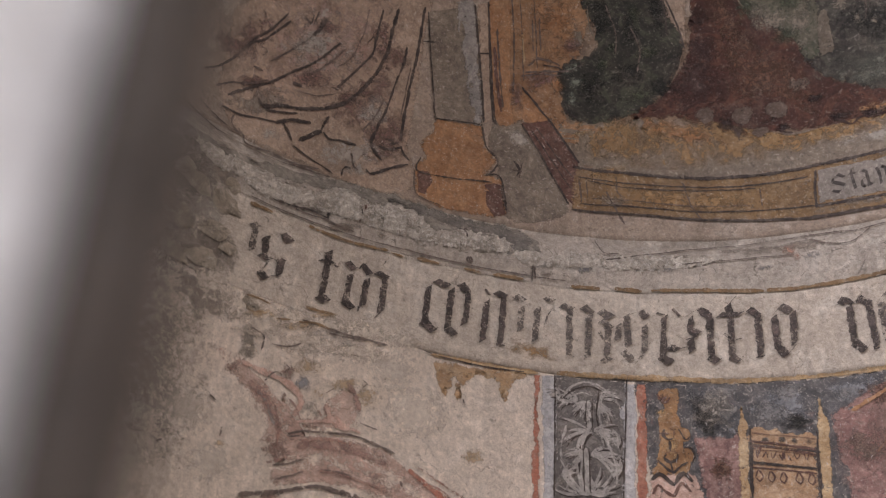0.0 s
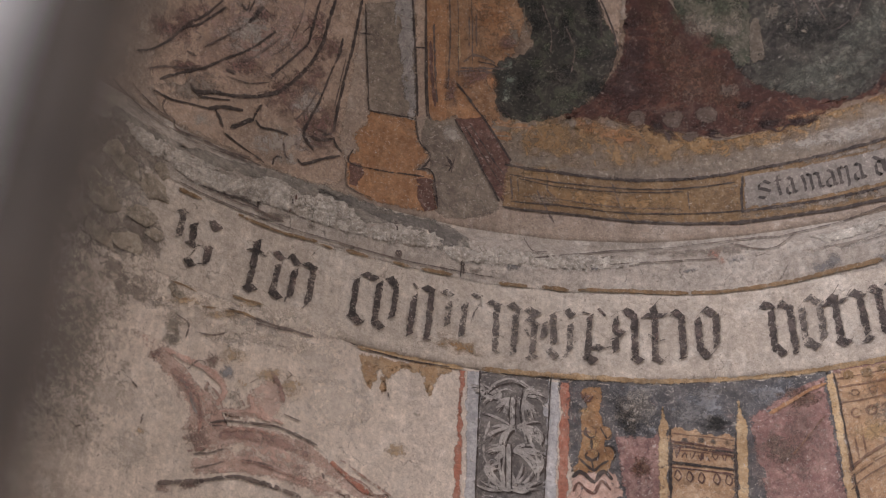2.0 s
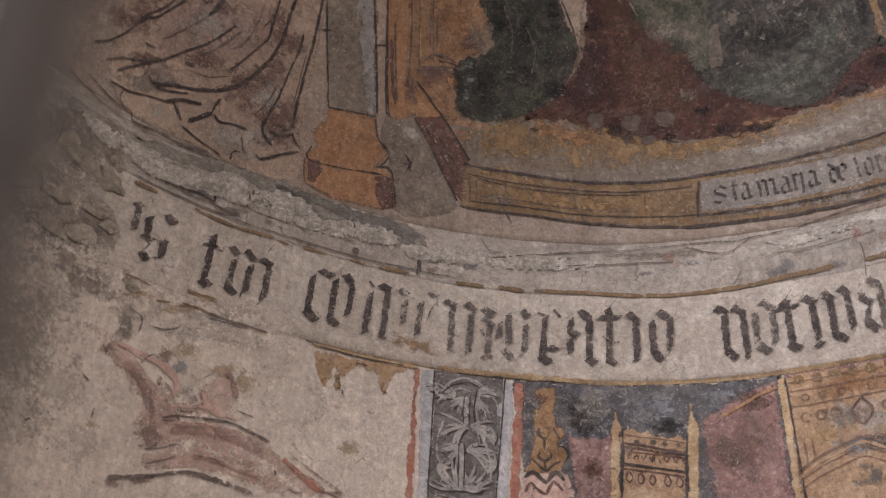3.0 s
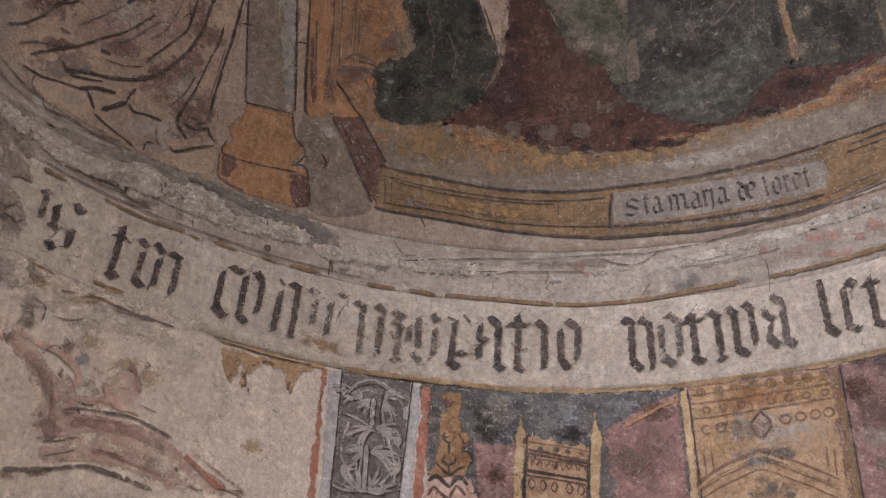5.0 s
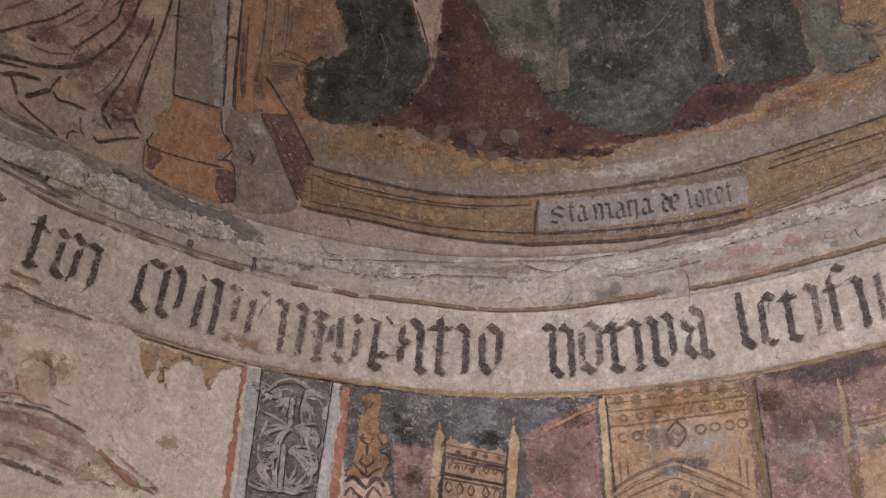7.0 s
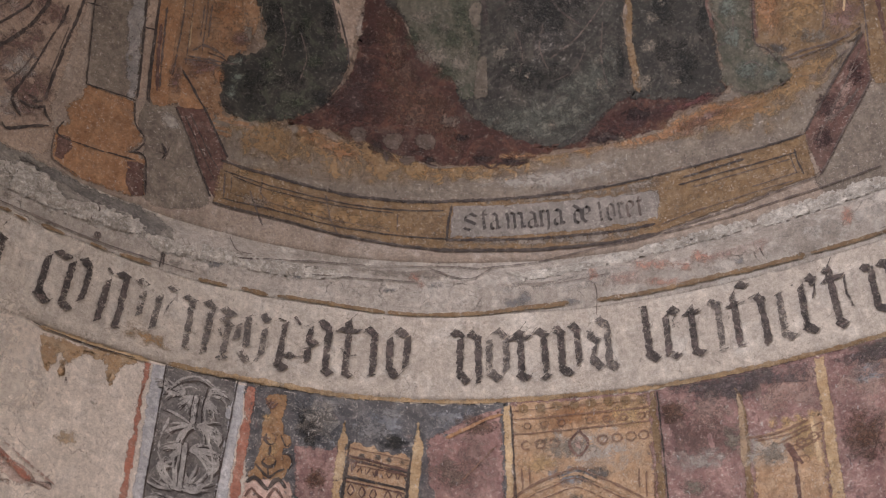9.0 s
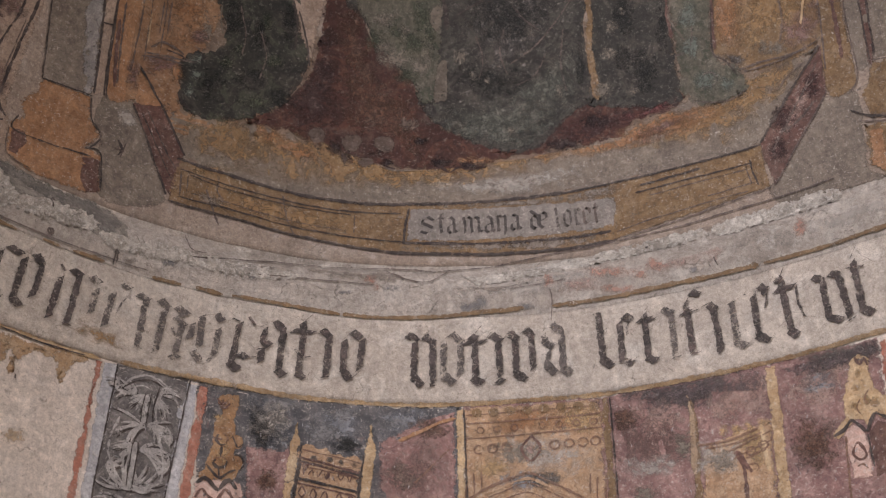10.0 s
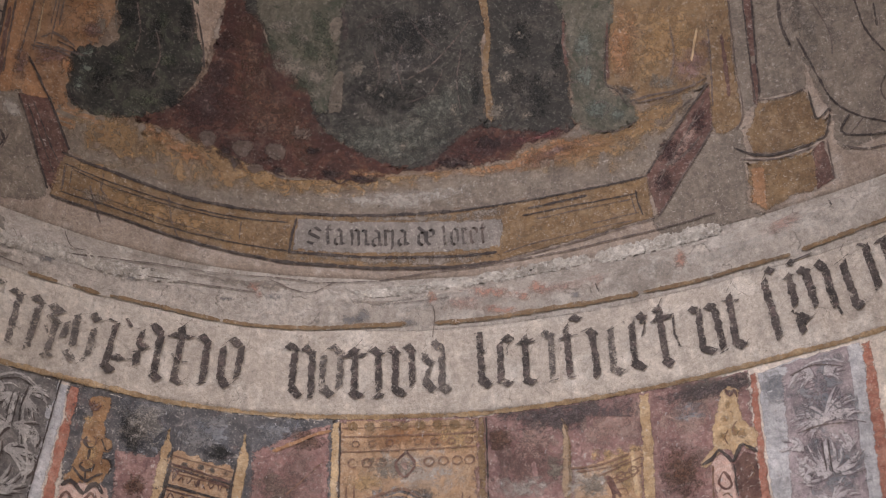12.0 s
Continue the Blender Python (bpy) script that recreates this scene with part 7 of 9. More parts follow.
line("crack", [(-1.069, -0.123), (-1.06, -0.129), (-1.07, -0.14)], 0.0040, P_LINESOFT, arch, 7)
line("crack", [(-1.068, -0.223), (-1.03, -0.228)], 0.0040, P_LINESOFT, arch, 7)
line("crack", [(-1.102, -0.07), (-1.086, -0.069)], 0.0040, P_LINESOFT, arch, 7)
line("crack", [(-1.198, -0.289), (-1.219, -0.297)], 0.0040, P_LINESOFT, arch, 7)
line("crack", [(-1.286, -0.191), (-1.264, -0.162), (-1.249, -0.165)], 0.0040, P_LINESOFT, arch, 7)
line("crack", [(-1.132, -0.159), (-1.149, -0.175)], 0.0040, P_LINESOFT, arch, 7)
wash("stain", [(-1.373, -0.36), (-1.369, -0.349), (-1.356, -0.345), (-1.35, -0.353), (-1.356, -0.364), (-1.367, -0.366)], W_STRAW, arch, 3)
wash("stain", [(-0.844, -0.25), (-0.83, -0.225), (-0.797, -0.221), (-0.784, -0.24), (-0.801, -0.262), (-0.831, -0.264)], W_STRAW, arch, 3)
fill("drip", [(-0.903, -0.046), (-0.864, -0.041), (-0.866, -0.07), (-0.878, -0.109), (-0.887, -0.103), (-0.899, -0.078)], P_DRIP, arch, 3, rag=0.005)
fill("drip", [(-0.858, -0.054), (-0.819, -0.034), (-0.831, -0.072), (-0.844, -0.086), (-0.85, -0.117), (-0.859, -0.09)], P_DRIP, arch, 3, rag=0.005)
fill("drip", [(-0.766, -0.024), (-0.703, -0.006), (-0.722, -0.046), (-0.743, -0.097), (-0.757, -0.066)], P_DRIP, arch, 3, rag=0.005)

pilaster = mural("painted_pilaster", "painted grey leaf ornament pilaster between red borders", group="painted pilasters")
fill("border", [(-0.657, -0.009), (-0.623, -0.005), (-0.44, -0.001), (-0.472, -0.434), (-0.66, -0.454)], P_LEAD, pilaster, 1, smooth=False, rim=0.005)
fill("field", [(-0.623, -0.006), (-0.464, -0.001), (-0.503, -0.437), (-0.643, -0.452)], P_FIELD, pilaster, 2, smooth=False, rim=0.005)
fill("red_edge", [(-0.674, -0.014), (-0.66, -0.012), (-0.667, -0.134), (-0.664, -0.217), (-0.679, -0.457), (-0.693, -0.459), (-0.684, -0.22), (-0.677, -0.108)], P_REDLINE, pilaster, 2, smooth=False, rim=0.005)
fill("red_edge", [(-0.437, -0.004), (-0.416, -0.008), (-0.446, -0.432), (-0.472, -0.434)], P_REDLINE, pilaster, 2, smooth=False, rim=0.005)
line("edge", [(-0.626, -0.005), (-0.643, -0.452)], 0.004, P_LINE, pilaster, 7)
line("edge", [(-0.461, -0.0), (-0.503, -0.437)], 0.004, P_LINE, pilaster, 7)
fan(-0.551, -0.144, 150, 235, 6, 0.088, 0.16, P_LEAF, pilaster)
fan(-0.541, -0.142, -45, 30, 6, 0.069, -0.16, P_LEAF, pilaster)
fan(-0.579, -0.077, 100, 170, 4, 0.061, 0.2, P_LEAF, pilaster)
fan(-0.52, -0.054, 10, 85, 4, 0.053, -0.25, P_LEAF, pilaster)
fan(-0.554, -0.071, 195, 250, 4, 0.059, 0.1, P_LEAF, pilaster)
fan(-0.535, -0.066, -70, -20, 3, 0.059, -0.1, P_LEAF, pilaster)
fan(-0.56, -0.205, 130, 215, 5, 0.077, 0.18, P_LEAF, pilaster)
fan(-0.55, -0.202, -30, 55, 5, 0.080, -0.18, P_LEAF, pilaster)
fan(-0.564, -0.291, 120, 205, 6, 0.088, -0.16, P_LEAF, pilaster)
fan(-0.56, -0.29, -20, 60, 6, 0.080, 0.16, P_LEAF, pilaster)
fan(-0.503, -0.245, 40, 100, 4, 0.061, 0.25, P_LEAF, pilaster)
fan(-0.613, -0.263, 60, 130, 4, 0.053, -0.3, P_LEAF, pilaster)
fan(-0.625, -0.069, 60, 120, 3, 0.040, 0.4, P_LEAF, pilaster)
fan(-0.494, -0.176, 60, 110, 3, 0.053, 0.3, P_LEAF, pilaster)
fan(-0.567, -0.336, 120, 240, 7, 0.080, 0.2, P_LEAF, pilaster)
fan(-0.56, -0.335, -60, 60, 7, 0.075, -0.2, P_LEAF, pilaster)
line("tendril", [(-0.613, -0.08), (-0.608, -0.059), (-0.59, -0.036), (-0.559, -0.018), (-0.529, -0.022), (-0.504, -0.039), (-0.492, -0.056)], 0.0053, P_LEAF, pilaster, 6)
line("tendril", [(-0.603, -0.083), (-0.587, -0.058), (-0.563, -0.046), (-0.546, -0.053)], 0.0040, P_LEAF, pilaster, 6)
line("tendril", [(-0.519, -0.039), (-0.528, -0.085), (-0.527, -0.129), (-0.51, -0.18), (-0.5, -0.231), (-0.502, -0.266)], 0.0067, P_LEAF, pilaster, 6)
line("tendril", [(-0.605, -0.134), (-0.617, -0.177), (-0.619, -0.218), (-0.605, -0.253), (-0.61, -0.288)], 0.0053, P_LEAF, pilaster, 6)
line("tendril", [(-0.55, -0.016), (-0.511, -0.038), (-0.486, -0.039)], 0.0040, P_LEAF, pilaster, 6)
line("tendril", [(-0.612, -0.068), (-0.586, -0.044), (-0.551, -0.028), (-0.522, -0.037)], 0.0040, P_LINE, pilaster, 7)
line("tendril", [(-0.527, -0.041), (-0.535, -0.09), (-0.534, -0.13)], 0.0040, P_LINE, pilaster, 7)
line("rod", [(-0.551, -0.063), (-0.554, -0.138)], 0.0120, P_LEAF, pilaster, 6)
line("rod_edge", [(-0.544, -0.061), (-0.547, -0.136)], 0.0033, P_LINE, pilaster, 7)
line("rod_edge", [(-0.557, -0.065), (-0.561, -0.139)], 0.0027, P_LINE, pilaster, 7)
line("rod", [(-0.564, -0.185), (-0.566, -0.289)], 0.0120, P_LEAF, pilaster, 6)
line("rod_edge", [(-0.557, -0.184), (-0.56, -0.288)], 0.0033, P_LINE, pilaster, 7)
line("rod_edge", [(-0.571, -0.187), (-0.572, -0.29)], 0.0027, P_LINE, pilaster, 7)

pilaster2 = mural("painted_pilaster", "faded grey and purple leaf ornament pilaster with red borders", group="painted pilasters")
fill("border", [(1.137, -0.024), (1.212, -0.014), (1.364, -0.015), (1.325, -0.506), (1.089, -0.451)], P_LEAD, pilaster2, 1, smooth=False, rim=0.005)
fill("field", [(1.188, -0.021), (1.262, -0.015), (1.337, -0.016), (1.276, -0.494), (1.126, -0.459)], P_MAUVE, pilaster2, 2, smooth=False, rim=0.005)
fill("red_edge", [(1.116, -0.024), (1.136, -0.022), (1.087, -0.451), (1.067, -0.447)], P_REDLINE, pilaster2, 2, smooth=False, rim=0.005)
fill("red_edge", [(1.364, -0.017), (1.385, -0.017), (1.335, -0.508), (1.299, -0.5)], P_REDLINE, pilaster2, 2, smooth=False, rim=0.005)
wash("glaze", [(1.206, -0.042), (1.319, -0.034), (1.31, -0.216), (1.205, -0.213)], W_BLUE, pilaster2, 3)
wash("glaze", [(1.205, -0.213), (1.307, -0.229), (1.294, -0.369), (1.187, -0.341)], W_BLUE, pilaster2, 3)
wash("glaze", [(1.14, -0.028), (1.211, -0.021), (1.188, -0.124), (1.141, -0.111)], W_BLUE, pilaster2, 2)
fan(1.251, -0.177, 110, 200, 6, 0.093, 0.15, P_LEAFPALE, pilaster2)
fan(1.251, -0.177, -10, 75, 6, 0.088, -0.15, P_LEAFPALE, pilaster2)
fan(1.249, -0.07, 90, 180, 5, 0.059, 0.2, P_LEAFPALE, pilaster2)
fan(1.275, -0.076, 0, 90, 5, 0.059, -0.2, P_LEAFPALE, pilaster2)
fan(1.231, -0.3, 110, 200, 6, 0.096, -0.15, P_LEAFPALE, pilaster2)
fan(1.231, -0.3, -20, 70, 6, 0.088, 0.15, P_LEAFPALE, pilaster2)
fan(1.181, -0.313, 60, 120, 4, 0.080, -0.2, P_LEAFPALE, pilaster2)
fan(1.276, -0.26, 40, 100, 4, 0.067, 0.2, P_LEAFPALE, pilaster2)
fan(1.187, -0.235, 80, 150, 4, 0.059, 0.3, P_LEAFPALE, pilaster2)
fan(1.222, -0.362, 100, 250, 6, 0.085, 0.2, P_LEAFPALE, pilaster2)
fan(1.222, -0.362, -70, 70, 6, 0.080, -0.2, P_LEAFPALE, pilaster2)
line("tendril", [(1.192, -0.082), (1.231, -0.042), (1.282, -0.036), (1.325, -0.058)], 0.0067, P_LEAFPALE, pilaster2, 6)
line("tendril", [(1.176, -0.176), (1.225, -0.174), (1.283, -0.183), (1.314, -0.176)], 0.0067, P_LEAFPALE, pilaster2, 6)
line("tendril", [(1.203, -0.052), (1.256, -0.043), (1.312, -0.062)], 0.0040, P_LINESOFT, pilaster2, 7)
line("tendril", [(1.185, -0.193), (1.245, -0.189), (1.291, -0.199)], 0.0040, P_LINESOFT, pilaster2, 7)
line("rod", [(1.239, -0.222), (1.232, -0.297)], 0.0120, P_LEAFPALE, pilaster2, 6)
line("rod_edge", [(1.245, -0.224), (1.237, -0.299)], 0.0033, P_LINE, pilaster2, 7)
line("rod_edge", [(1.233, -0.22), (1.226, -0.296)], 0.0027, P_LINE, pilaster2, 7)
wash("glaze", [(1.206, -0.101), (1.241, -0.053), (1.29, -0.075), (1.295, -0.133), (1.257, -0.172), (1.214, -0.148)], W_MAUVE, pilaster2, 3)
wash("glaze", [(1.168, -0.216), (1.199, -0.183), (1.247, -0.201), (1.256, -0.245), (1.222, -0.271), (1.179, -0.252)], W_MAUVE, pilaster2, 3)

city = mural("painted_city", "painted ochre towers and panels on dark purple ground")
fill("ground", [(-0.444, -0.002), (-0.349, 0.001), (-0.221, -0.004), (-0.093, -0.006), (0.035, -0.007), (0.165, -0.005), (0.155, -0.347), (-0.414, -0.406)], P_NAVY, city, 1, smooth=False)
fill("ground", [(0.165, -0.005), (0.296, -0.002), (0.507, -0.007), (0.693, -0.004), (0.826, -0.004), (0.957, -0.005), (1.119, -0.01), (1.069, -0.447), (0.155, -0.347)], P_PURPLE, city, 1, smooth=False)
wash("cloud", [(-0.346, -0.012), (-0.22, -0.014), (-0.21, -0.128), (-0.32, -0.134)], W_BLUE, city, 2)
wash("cloud", [(-0.193, -0.039), (-0.054, -0.026), (-0.05, -0.106), (-0.175, -0.108)], W_BLUE, city, 2)
wash("cloud", [(-0.041, -0.02), (0.113, -0.013), (0.038, -0.084), (-0.037, -0.105)], W_BLUE, city, 2)
fill("purple_panel", [(-0.031, -0.104), (0.062, -0.053), (0.146, -0.019), (0.14, -0.348), (-0.019, -0.354)], P_PURPLE, city, 2, smooth=False)
fill("purple_panel", [(-0.324, -0.149), (-0.222, -0.13), (-0.217, -0.374), (-0.314, -0.388)], P_PURPLE, city, 2, smooth=False)
wash("cloud", [(0.533, -0.011), (0.772, -0.009), (0.748, -0.094), (0.634, -0.061)], W_DARK, city, 2)
wash("cloud", [(0.714, -0.051), (0.861, -0.034), (0.847, -0.127), (0.719, -0.119)], W_PINK, city, 2)
wash("cloud", [(0.898, -0.05), (1.054, -0.043), (1.041, -0.113), (0.911, -0.126)], W_PINK, city, 2)
wash("cloud", [(0.516, -0.062), (0.657, -0.094), (0.644, -0.221), (0.519, -0.207)], W_RED, city, 2)
wash("cloud", [(0.557, -0.051), (0.663, -0.036), (0.661, -0.124), (0.576, -0.127)], W_PINK, city, 2)
wash("cloud", [(0.521, -0.179), (0.623, -0.183), (0.618, -0.232), (0.53, -0.229)], W_PALE, city, 3)
wash("cloud", [(0.942, -0.015), (1.111, -0.014), (1.108, -0.058), (0.985, -0.07)], W_DARK, city, 2)
wash("cloud", [(0.895, -0.151), (0.995, -0.159), (0.973, -0.278), (0.89, -0.262)], W_RED, city, 2)
fill("post", [(-0.228, -0.119), (-0.213, -0.068), (-0.206, -0.119), (-0.233, -0.424), (-0.257, -0.424)], P_GOLD, city, 3, smooth=False, rim=0.005)
fill("post", [(-0.06, -0.124), (-0.045, -0.054), (-0.036, -0.126), (-0.066, -0.428), (-0.093, -0.427)], P_GOLD, city, 3, smooth=False, rim=0.005)
fill("tower", [(-0.207, -0.149), (-0.07, -0.172), (-0.092, -0.427), (-0.234, -0.424)], P_TAN, city, 3, smooth=False)
line("rail", [(-0.21, -0.167), (-0.138, -0.18), (-0.068, -0.195)], 0.006, P_LINE, city, 7)
line("rail", [(-0.214, -0.209), (-0.142, -0.221), (-0.072, -0.236)], 0.005, P_LINE, city, 7)
line("rail", [(-0.202, -0.123), (-0.232, -0.424)], 0.005, P_LINE, city, 7)
line("rail", [(-0.064, -0.143), (-0.092, -0.427)], 0.004, P_LINE, city, 7)
line("rail", [(-0.2, -0.138), (-0.134, -0.15), (-0.069, -0.165)], 0.004, P_UMBER, city, 7)
fill("panel", [(0.168, -0.015), (0.217, -0.008), (0.487, -0.014), (0.471, -0.358), (0.155, -0.347)], P_TAN, city, 3, smooth=False)
fill("post", [(0.15, -0.016), (0.168, -0.015), (0.162, -0.347), (0.139, -0.348)], P_GOLD, city, 4, smooth=False, rim=0.005)
fill("post", [(0.488, -0.014), (0.505, -0.013), (0.49, -0.359), (0.471, -0.358)], P_OCHREBR, city, 4, smooth=False, rim=0.005)
wash("glaze", [(0.23, -0.092), (0.424, -0.084), (0.443, -0.2), (0.266, -0.206)], W_PALE, city, 4)
wash("glaze", [(0.191, -0.025), (0.466, -0.027), (0.45, -0.086), (0.217, -0.092)], W_ORANGE, city, 4)
line("rail", [(0.173, -0.055), (0.321, -0.052), (0.484, -0.053)], 0.005, P_UMBER, city, 7)
line("rail", [(0.173, -0.095), (0.32, -0.089), (0.483, -0.089)], 0.004, P_UMBER, city, 7)
line("rail", [(0.169, -0.018), (0.164, -0.347)], 0.005, P_LINE, city, 7)
line("rail", [(0.508, -0.016), (0.492, -0.36)], 0.004, P_LINE, city, 7)
fill("post", [(0.682, -0.057), (0.694, -0.044), (0.695, -0.129), (0.674, -0.379), (0.653, -0.376)], P_OCHREBR, city, 3, smooth=False, rim=0.005)
fill("panel", [(0.692, -0.183), (0.779, -0.155), (0.853, -0.143), (0.827, -0.402), (0.674, -0.379)], P_TAN, city, 3, smooth=False)
fill("post", [(0.866, -0.017), (0.89, -0.015), (0.882, -0.134), (0.855, -0.406), (0.827, -0.402)], P_GOLD, city, 4, smooth=False, rim=0.005)
wash("glaze", [(0.699, -0.187), (0.79, -0.173), (0.779, -0.255), (0.705, -0.243)], W_PALE, city, 4)
line("rail", [(0.748, -0.202), (0.8, -0.187), (0.848, -0.173)], 0.005, P_UMBER, city, 7)
line("rail", [(0.758, -0.221), (0.847, -0.195)], 0.004, P_UMBER, city, 7)
line("rail", [(0.76, -0.208), (0.776, -0.23), (0.763, -0.392)], 0.010, P_REDBR, city, 7)
line("rail", [(0.998, -0.223), (0.968, -0.427)], 0.005, P_UMBER, city, 7)
wash("cloud", [(0.298, -0.193), (0.368, -0.184), (0.392, -0.218), (0.328, -0.235)], W_DARK, city, 5)
wash("cloud", [(0.241, -0.192), (0.317, -0.179), (0.329, -0.222), (0.253, -0.234)], W_BLUE, city, 5)
line("rail", [(0.173, -0.033), (0.322, -0.029), (0.486, -0.032)], 0.004, P_UMBER, city, 7)
line("rail", [(-0.201, -0.18), (-0.139, -0.189), (-0.075, -0.203)], 0.004, P_UMBER, city, 7)
wash("cloud", [(-0.022, -0.131), (0.123, -0.061), (0.105, -0.281), (-0.03, -0.282)], W_RED, city, 4)
wash("cloud", [(-0.337, -0.023), (-0.236, -0.036), (-0.243, -0.123), (-0.319, -0.125)], W_DARK, city, 4)
wash("cloud", [(0.675, -0.169), (0.753, -0.16), (0.73, -0.247), (0.668, -0.238)], W_PALE, city, 4)
wash("cloud", [(-0.294, -0.029), (-0.231, -0.031), (-0.236, -0.118), (-0.299, -0.102)], W_PALE, city, 4)
fill("finial", [(-0.391, -0.027), (-0.35, -0.019), (-0.345, -0.051), (-0.355, -0.083), (-0.349, -0.121), (-0.35, -0.165), (-0.34, -0.202), (-0.344, -0.227), (-0.362, -0.237), (-0.379, -0.24), (-0.407, -0.219), (-0.411, -0.198), (-0.404, -0.168), (-0.399, -0.134), (-0.4, -0.1), (-0.384, -0.074), (-0.395, -0.049)], P_FINIAL, city, 3, rag=0.003, rim=0.005)
fill("crocket", [(-0.356, -0.127), (-0.336, -0.124), (-0.332, -0.148), (-0.349, -0.159)], P_FINIAL, city, 3, rag=0.003, rim=0.004)
fill("crocket", [(-0.35, -0.176), (-0.333, -0.171), (-0.327, -0.192), (-0.336, -0.207), (-0.346, -0.206)], P_FINIAL, city, 3, rag=0.003, rim=0.004)
fill("crocket", [(-0.421, -0.224), (-0.4, -0.213), (-0.389, -0.239), (-0.42, -0.243)], P_FINIAL, city, 3, rag=0.003, rim=0.004)
fill("foot", [(-0.425, -0.247), (-0.382, -0.235), (-0.338, -0.235), (-0.321, -0.273), (-0.33, -0.298), (-0.435, -0.312), (-0.431, -0.272)], P_PINK, city, 3, rag=0.003, rim=0.005)
line("outline", [(-0.409, -0.203), (-0.395, -0.218), (-0.379, -0.232), (-0.363, -0.219), (-0.345, -0.208)], 0.0067, P_LINE, city, 7)
line("outline", [(-0.424, -0.252), (-0.413, -0.237), (-0.398, -0.243), (-0.38, -0.259), (-0.364, -0.238), (-0.355, -0.234), (-0.339, -0.254)], 0.0120, P_LINE, city, 7)
line("outline", [(-0.427, -0.285), (-0.414, -0.264), (-0.396, -0.28), (-0.381, -0.286), (-0.363, -0.257), (-0.345, -0.279)], 0.0080, P_REDBR, city, 7)
line("outline", [(-0.379, -0.156), (-0.38, -0.18)], 0.0067, P_LINE, city, 7)
line("outline", [(-0.381, -0.21), (-0.379, -0.232)], 0.0053, P_LINE, city, 7)
line("outline", [(-0.357, -0.128), (-0.344, -0.153), (-0.332, -0.143)], 0.0053, P_LINE, city, 7)
line("outline", [(-0.351, -0.173), (-0.336, -0.174), (-0.328, -0.193), (-0.336, -0.21)], 0.0053, P_LINE, city, 7)
line("outline", [(-0.4, -0.139), (-0.378, -0.139)], 0.0067, P_REDBR, city, 7)
line("outline", [(-0.396, -0.037), (-0.382, -0.061), (-0.367, -0.046)], 0.0053, P_REDBR, city, 7)
line("outline", [(-0.388, -0.129), (-0.391, -0.144), (-0.382, -0.153), (-0.371, -0.15)], 0.0080, P_LINE, city, 7)
line("outline", [(-0.365, -0.188), (-0.367, -0.2), (-0.381, -0.208), (-0.394, -0.198), (-0.389, -0.188)], 0.0080, P_LINE, city, 7)
line("outline", [(-0.379, -0.125), (-0.368, -0.132), (-0.37, -0.149)], 0.0053, P_UMBER, city, 7)
line("outline", [(-0.392, -0.187), (-0.377, -0.18), (-0.365, -0.186)], 0.0053, P_UMBER, city, 7)
wash("glaze", [(-0.395, -0.052), (-0.388, -0.035), (-0.371, -0.034), (-0.364, -0.047), (-0.373, -0.063), (-0.388, -0.063)], W_RED, city, 4)
wash("glaze", [(-0.404, -0.086), (-0.398, -0.072), (-0.384, -0.071), (-0.378, -0.083), (-0.385, -0.096), (-0.398, -0.096)], W_GOLD, city, 4)
wash("glaze", [(-0.395, -0.171), (-0.388, -0.135), (-0.366, -0.135), (-0.356, -0.169), (-0.366, -0.203), (-0.386, -0.198)], W_GOLD, city, 4)
fill("battlement", [(-0.205, -0.164), (-0.203, -0.132), (-0.185, -0.122), (-0.162, -0.132), (-0.145, -0.128), (-0.135, -0.145), (-0.117, -0.138), (-0.107, -0.15), (-0.089, -0.143), (-0.071, -0.151), (-0.074, -0.177)], P_TAN, city, 4, rag=0.004, rim=0.005)
wash("glaze", [(-0.184, -0.159), (-0.179, -0.15), (-0.169, -0.15), (-0.166, -0.159), (-0.171, -0.167), (-0.18, -0.166)], W_DARK, city, 5)
wash("glaze", [(-0.148, -0.16), (-0.144, -0.151), (-0.134, -0.152), (-0.131, -0.16), (-0.136, -0.168), (-0.145, -0.167)], W_DARK, city, 5)
wash("glaze", [(-0.121, -0.165), (-0.116, -0.156), (-0.107, -0.157), (-0.103, -0.165), (-0.109, -0.173), (-0.117, -0.172)], W_DARK, city, 5)
wash("glaze", [(-0.093, -0.169), (-0.089, -0.161), (-0.079, -0.161), (-0.075, -0.169), (-0.081, -0.177), (-0.09, -0.176)], W_DARK, city, 5)
line("outline", [(-0.208, -0.158), (-0.15, -0.169), (-0.072, -0.19)], 0.0067, P_REDBR, city, 7)
line("outline", [(-0.21, -0.169), (-0.15, -0.179), (-0.075, -0.202)], 0.0053, P_REDBR, city, 7)
line("outline", [(-0.215, -0.211), (-0.149, -0.222), (-0.077, -0.235)], 0.0053, P_LINE, city, 7)
line("outline", [(-0.217, -0.222), (-0.149, -0.231), (-0.08, -0.246)], 0.0053, P_REDBR, city, 7)
line("outline", [(-0.205, -0.164), (-0.212, -0.219), (-0.218, -0.285)], 0.0080, P_LINE, city, 7)
line("outline", [(-0.069, -0.182), (-0.075, -0.238), (-0.08, -0.291)], 0.0067, P_LINE, city, 7)
line("writing_bar", [(-0.202, -0.178), (-0.187, -0.174), (-0.197, -0.198)], 0.0047, P_REDBR, city, 7)
line("writing_bar", [(-0.197, -0.18), (-0.197, -0.201)], 0.0047, P_REDBR, city, 7)
line("writing_bar", [(-0.185, -0.2), (-0.177, -0.188), (-0.175, -0.202)], 0.0047, P_REDBR, city, 7)
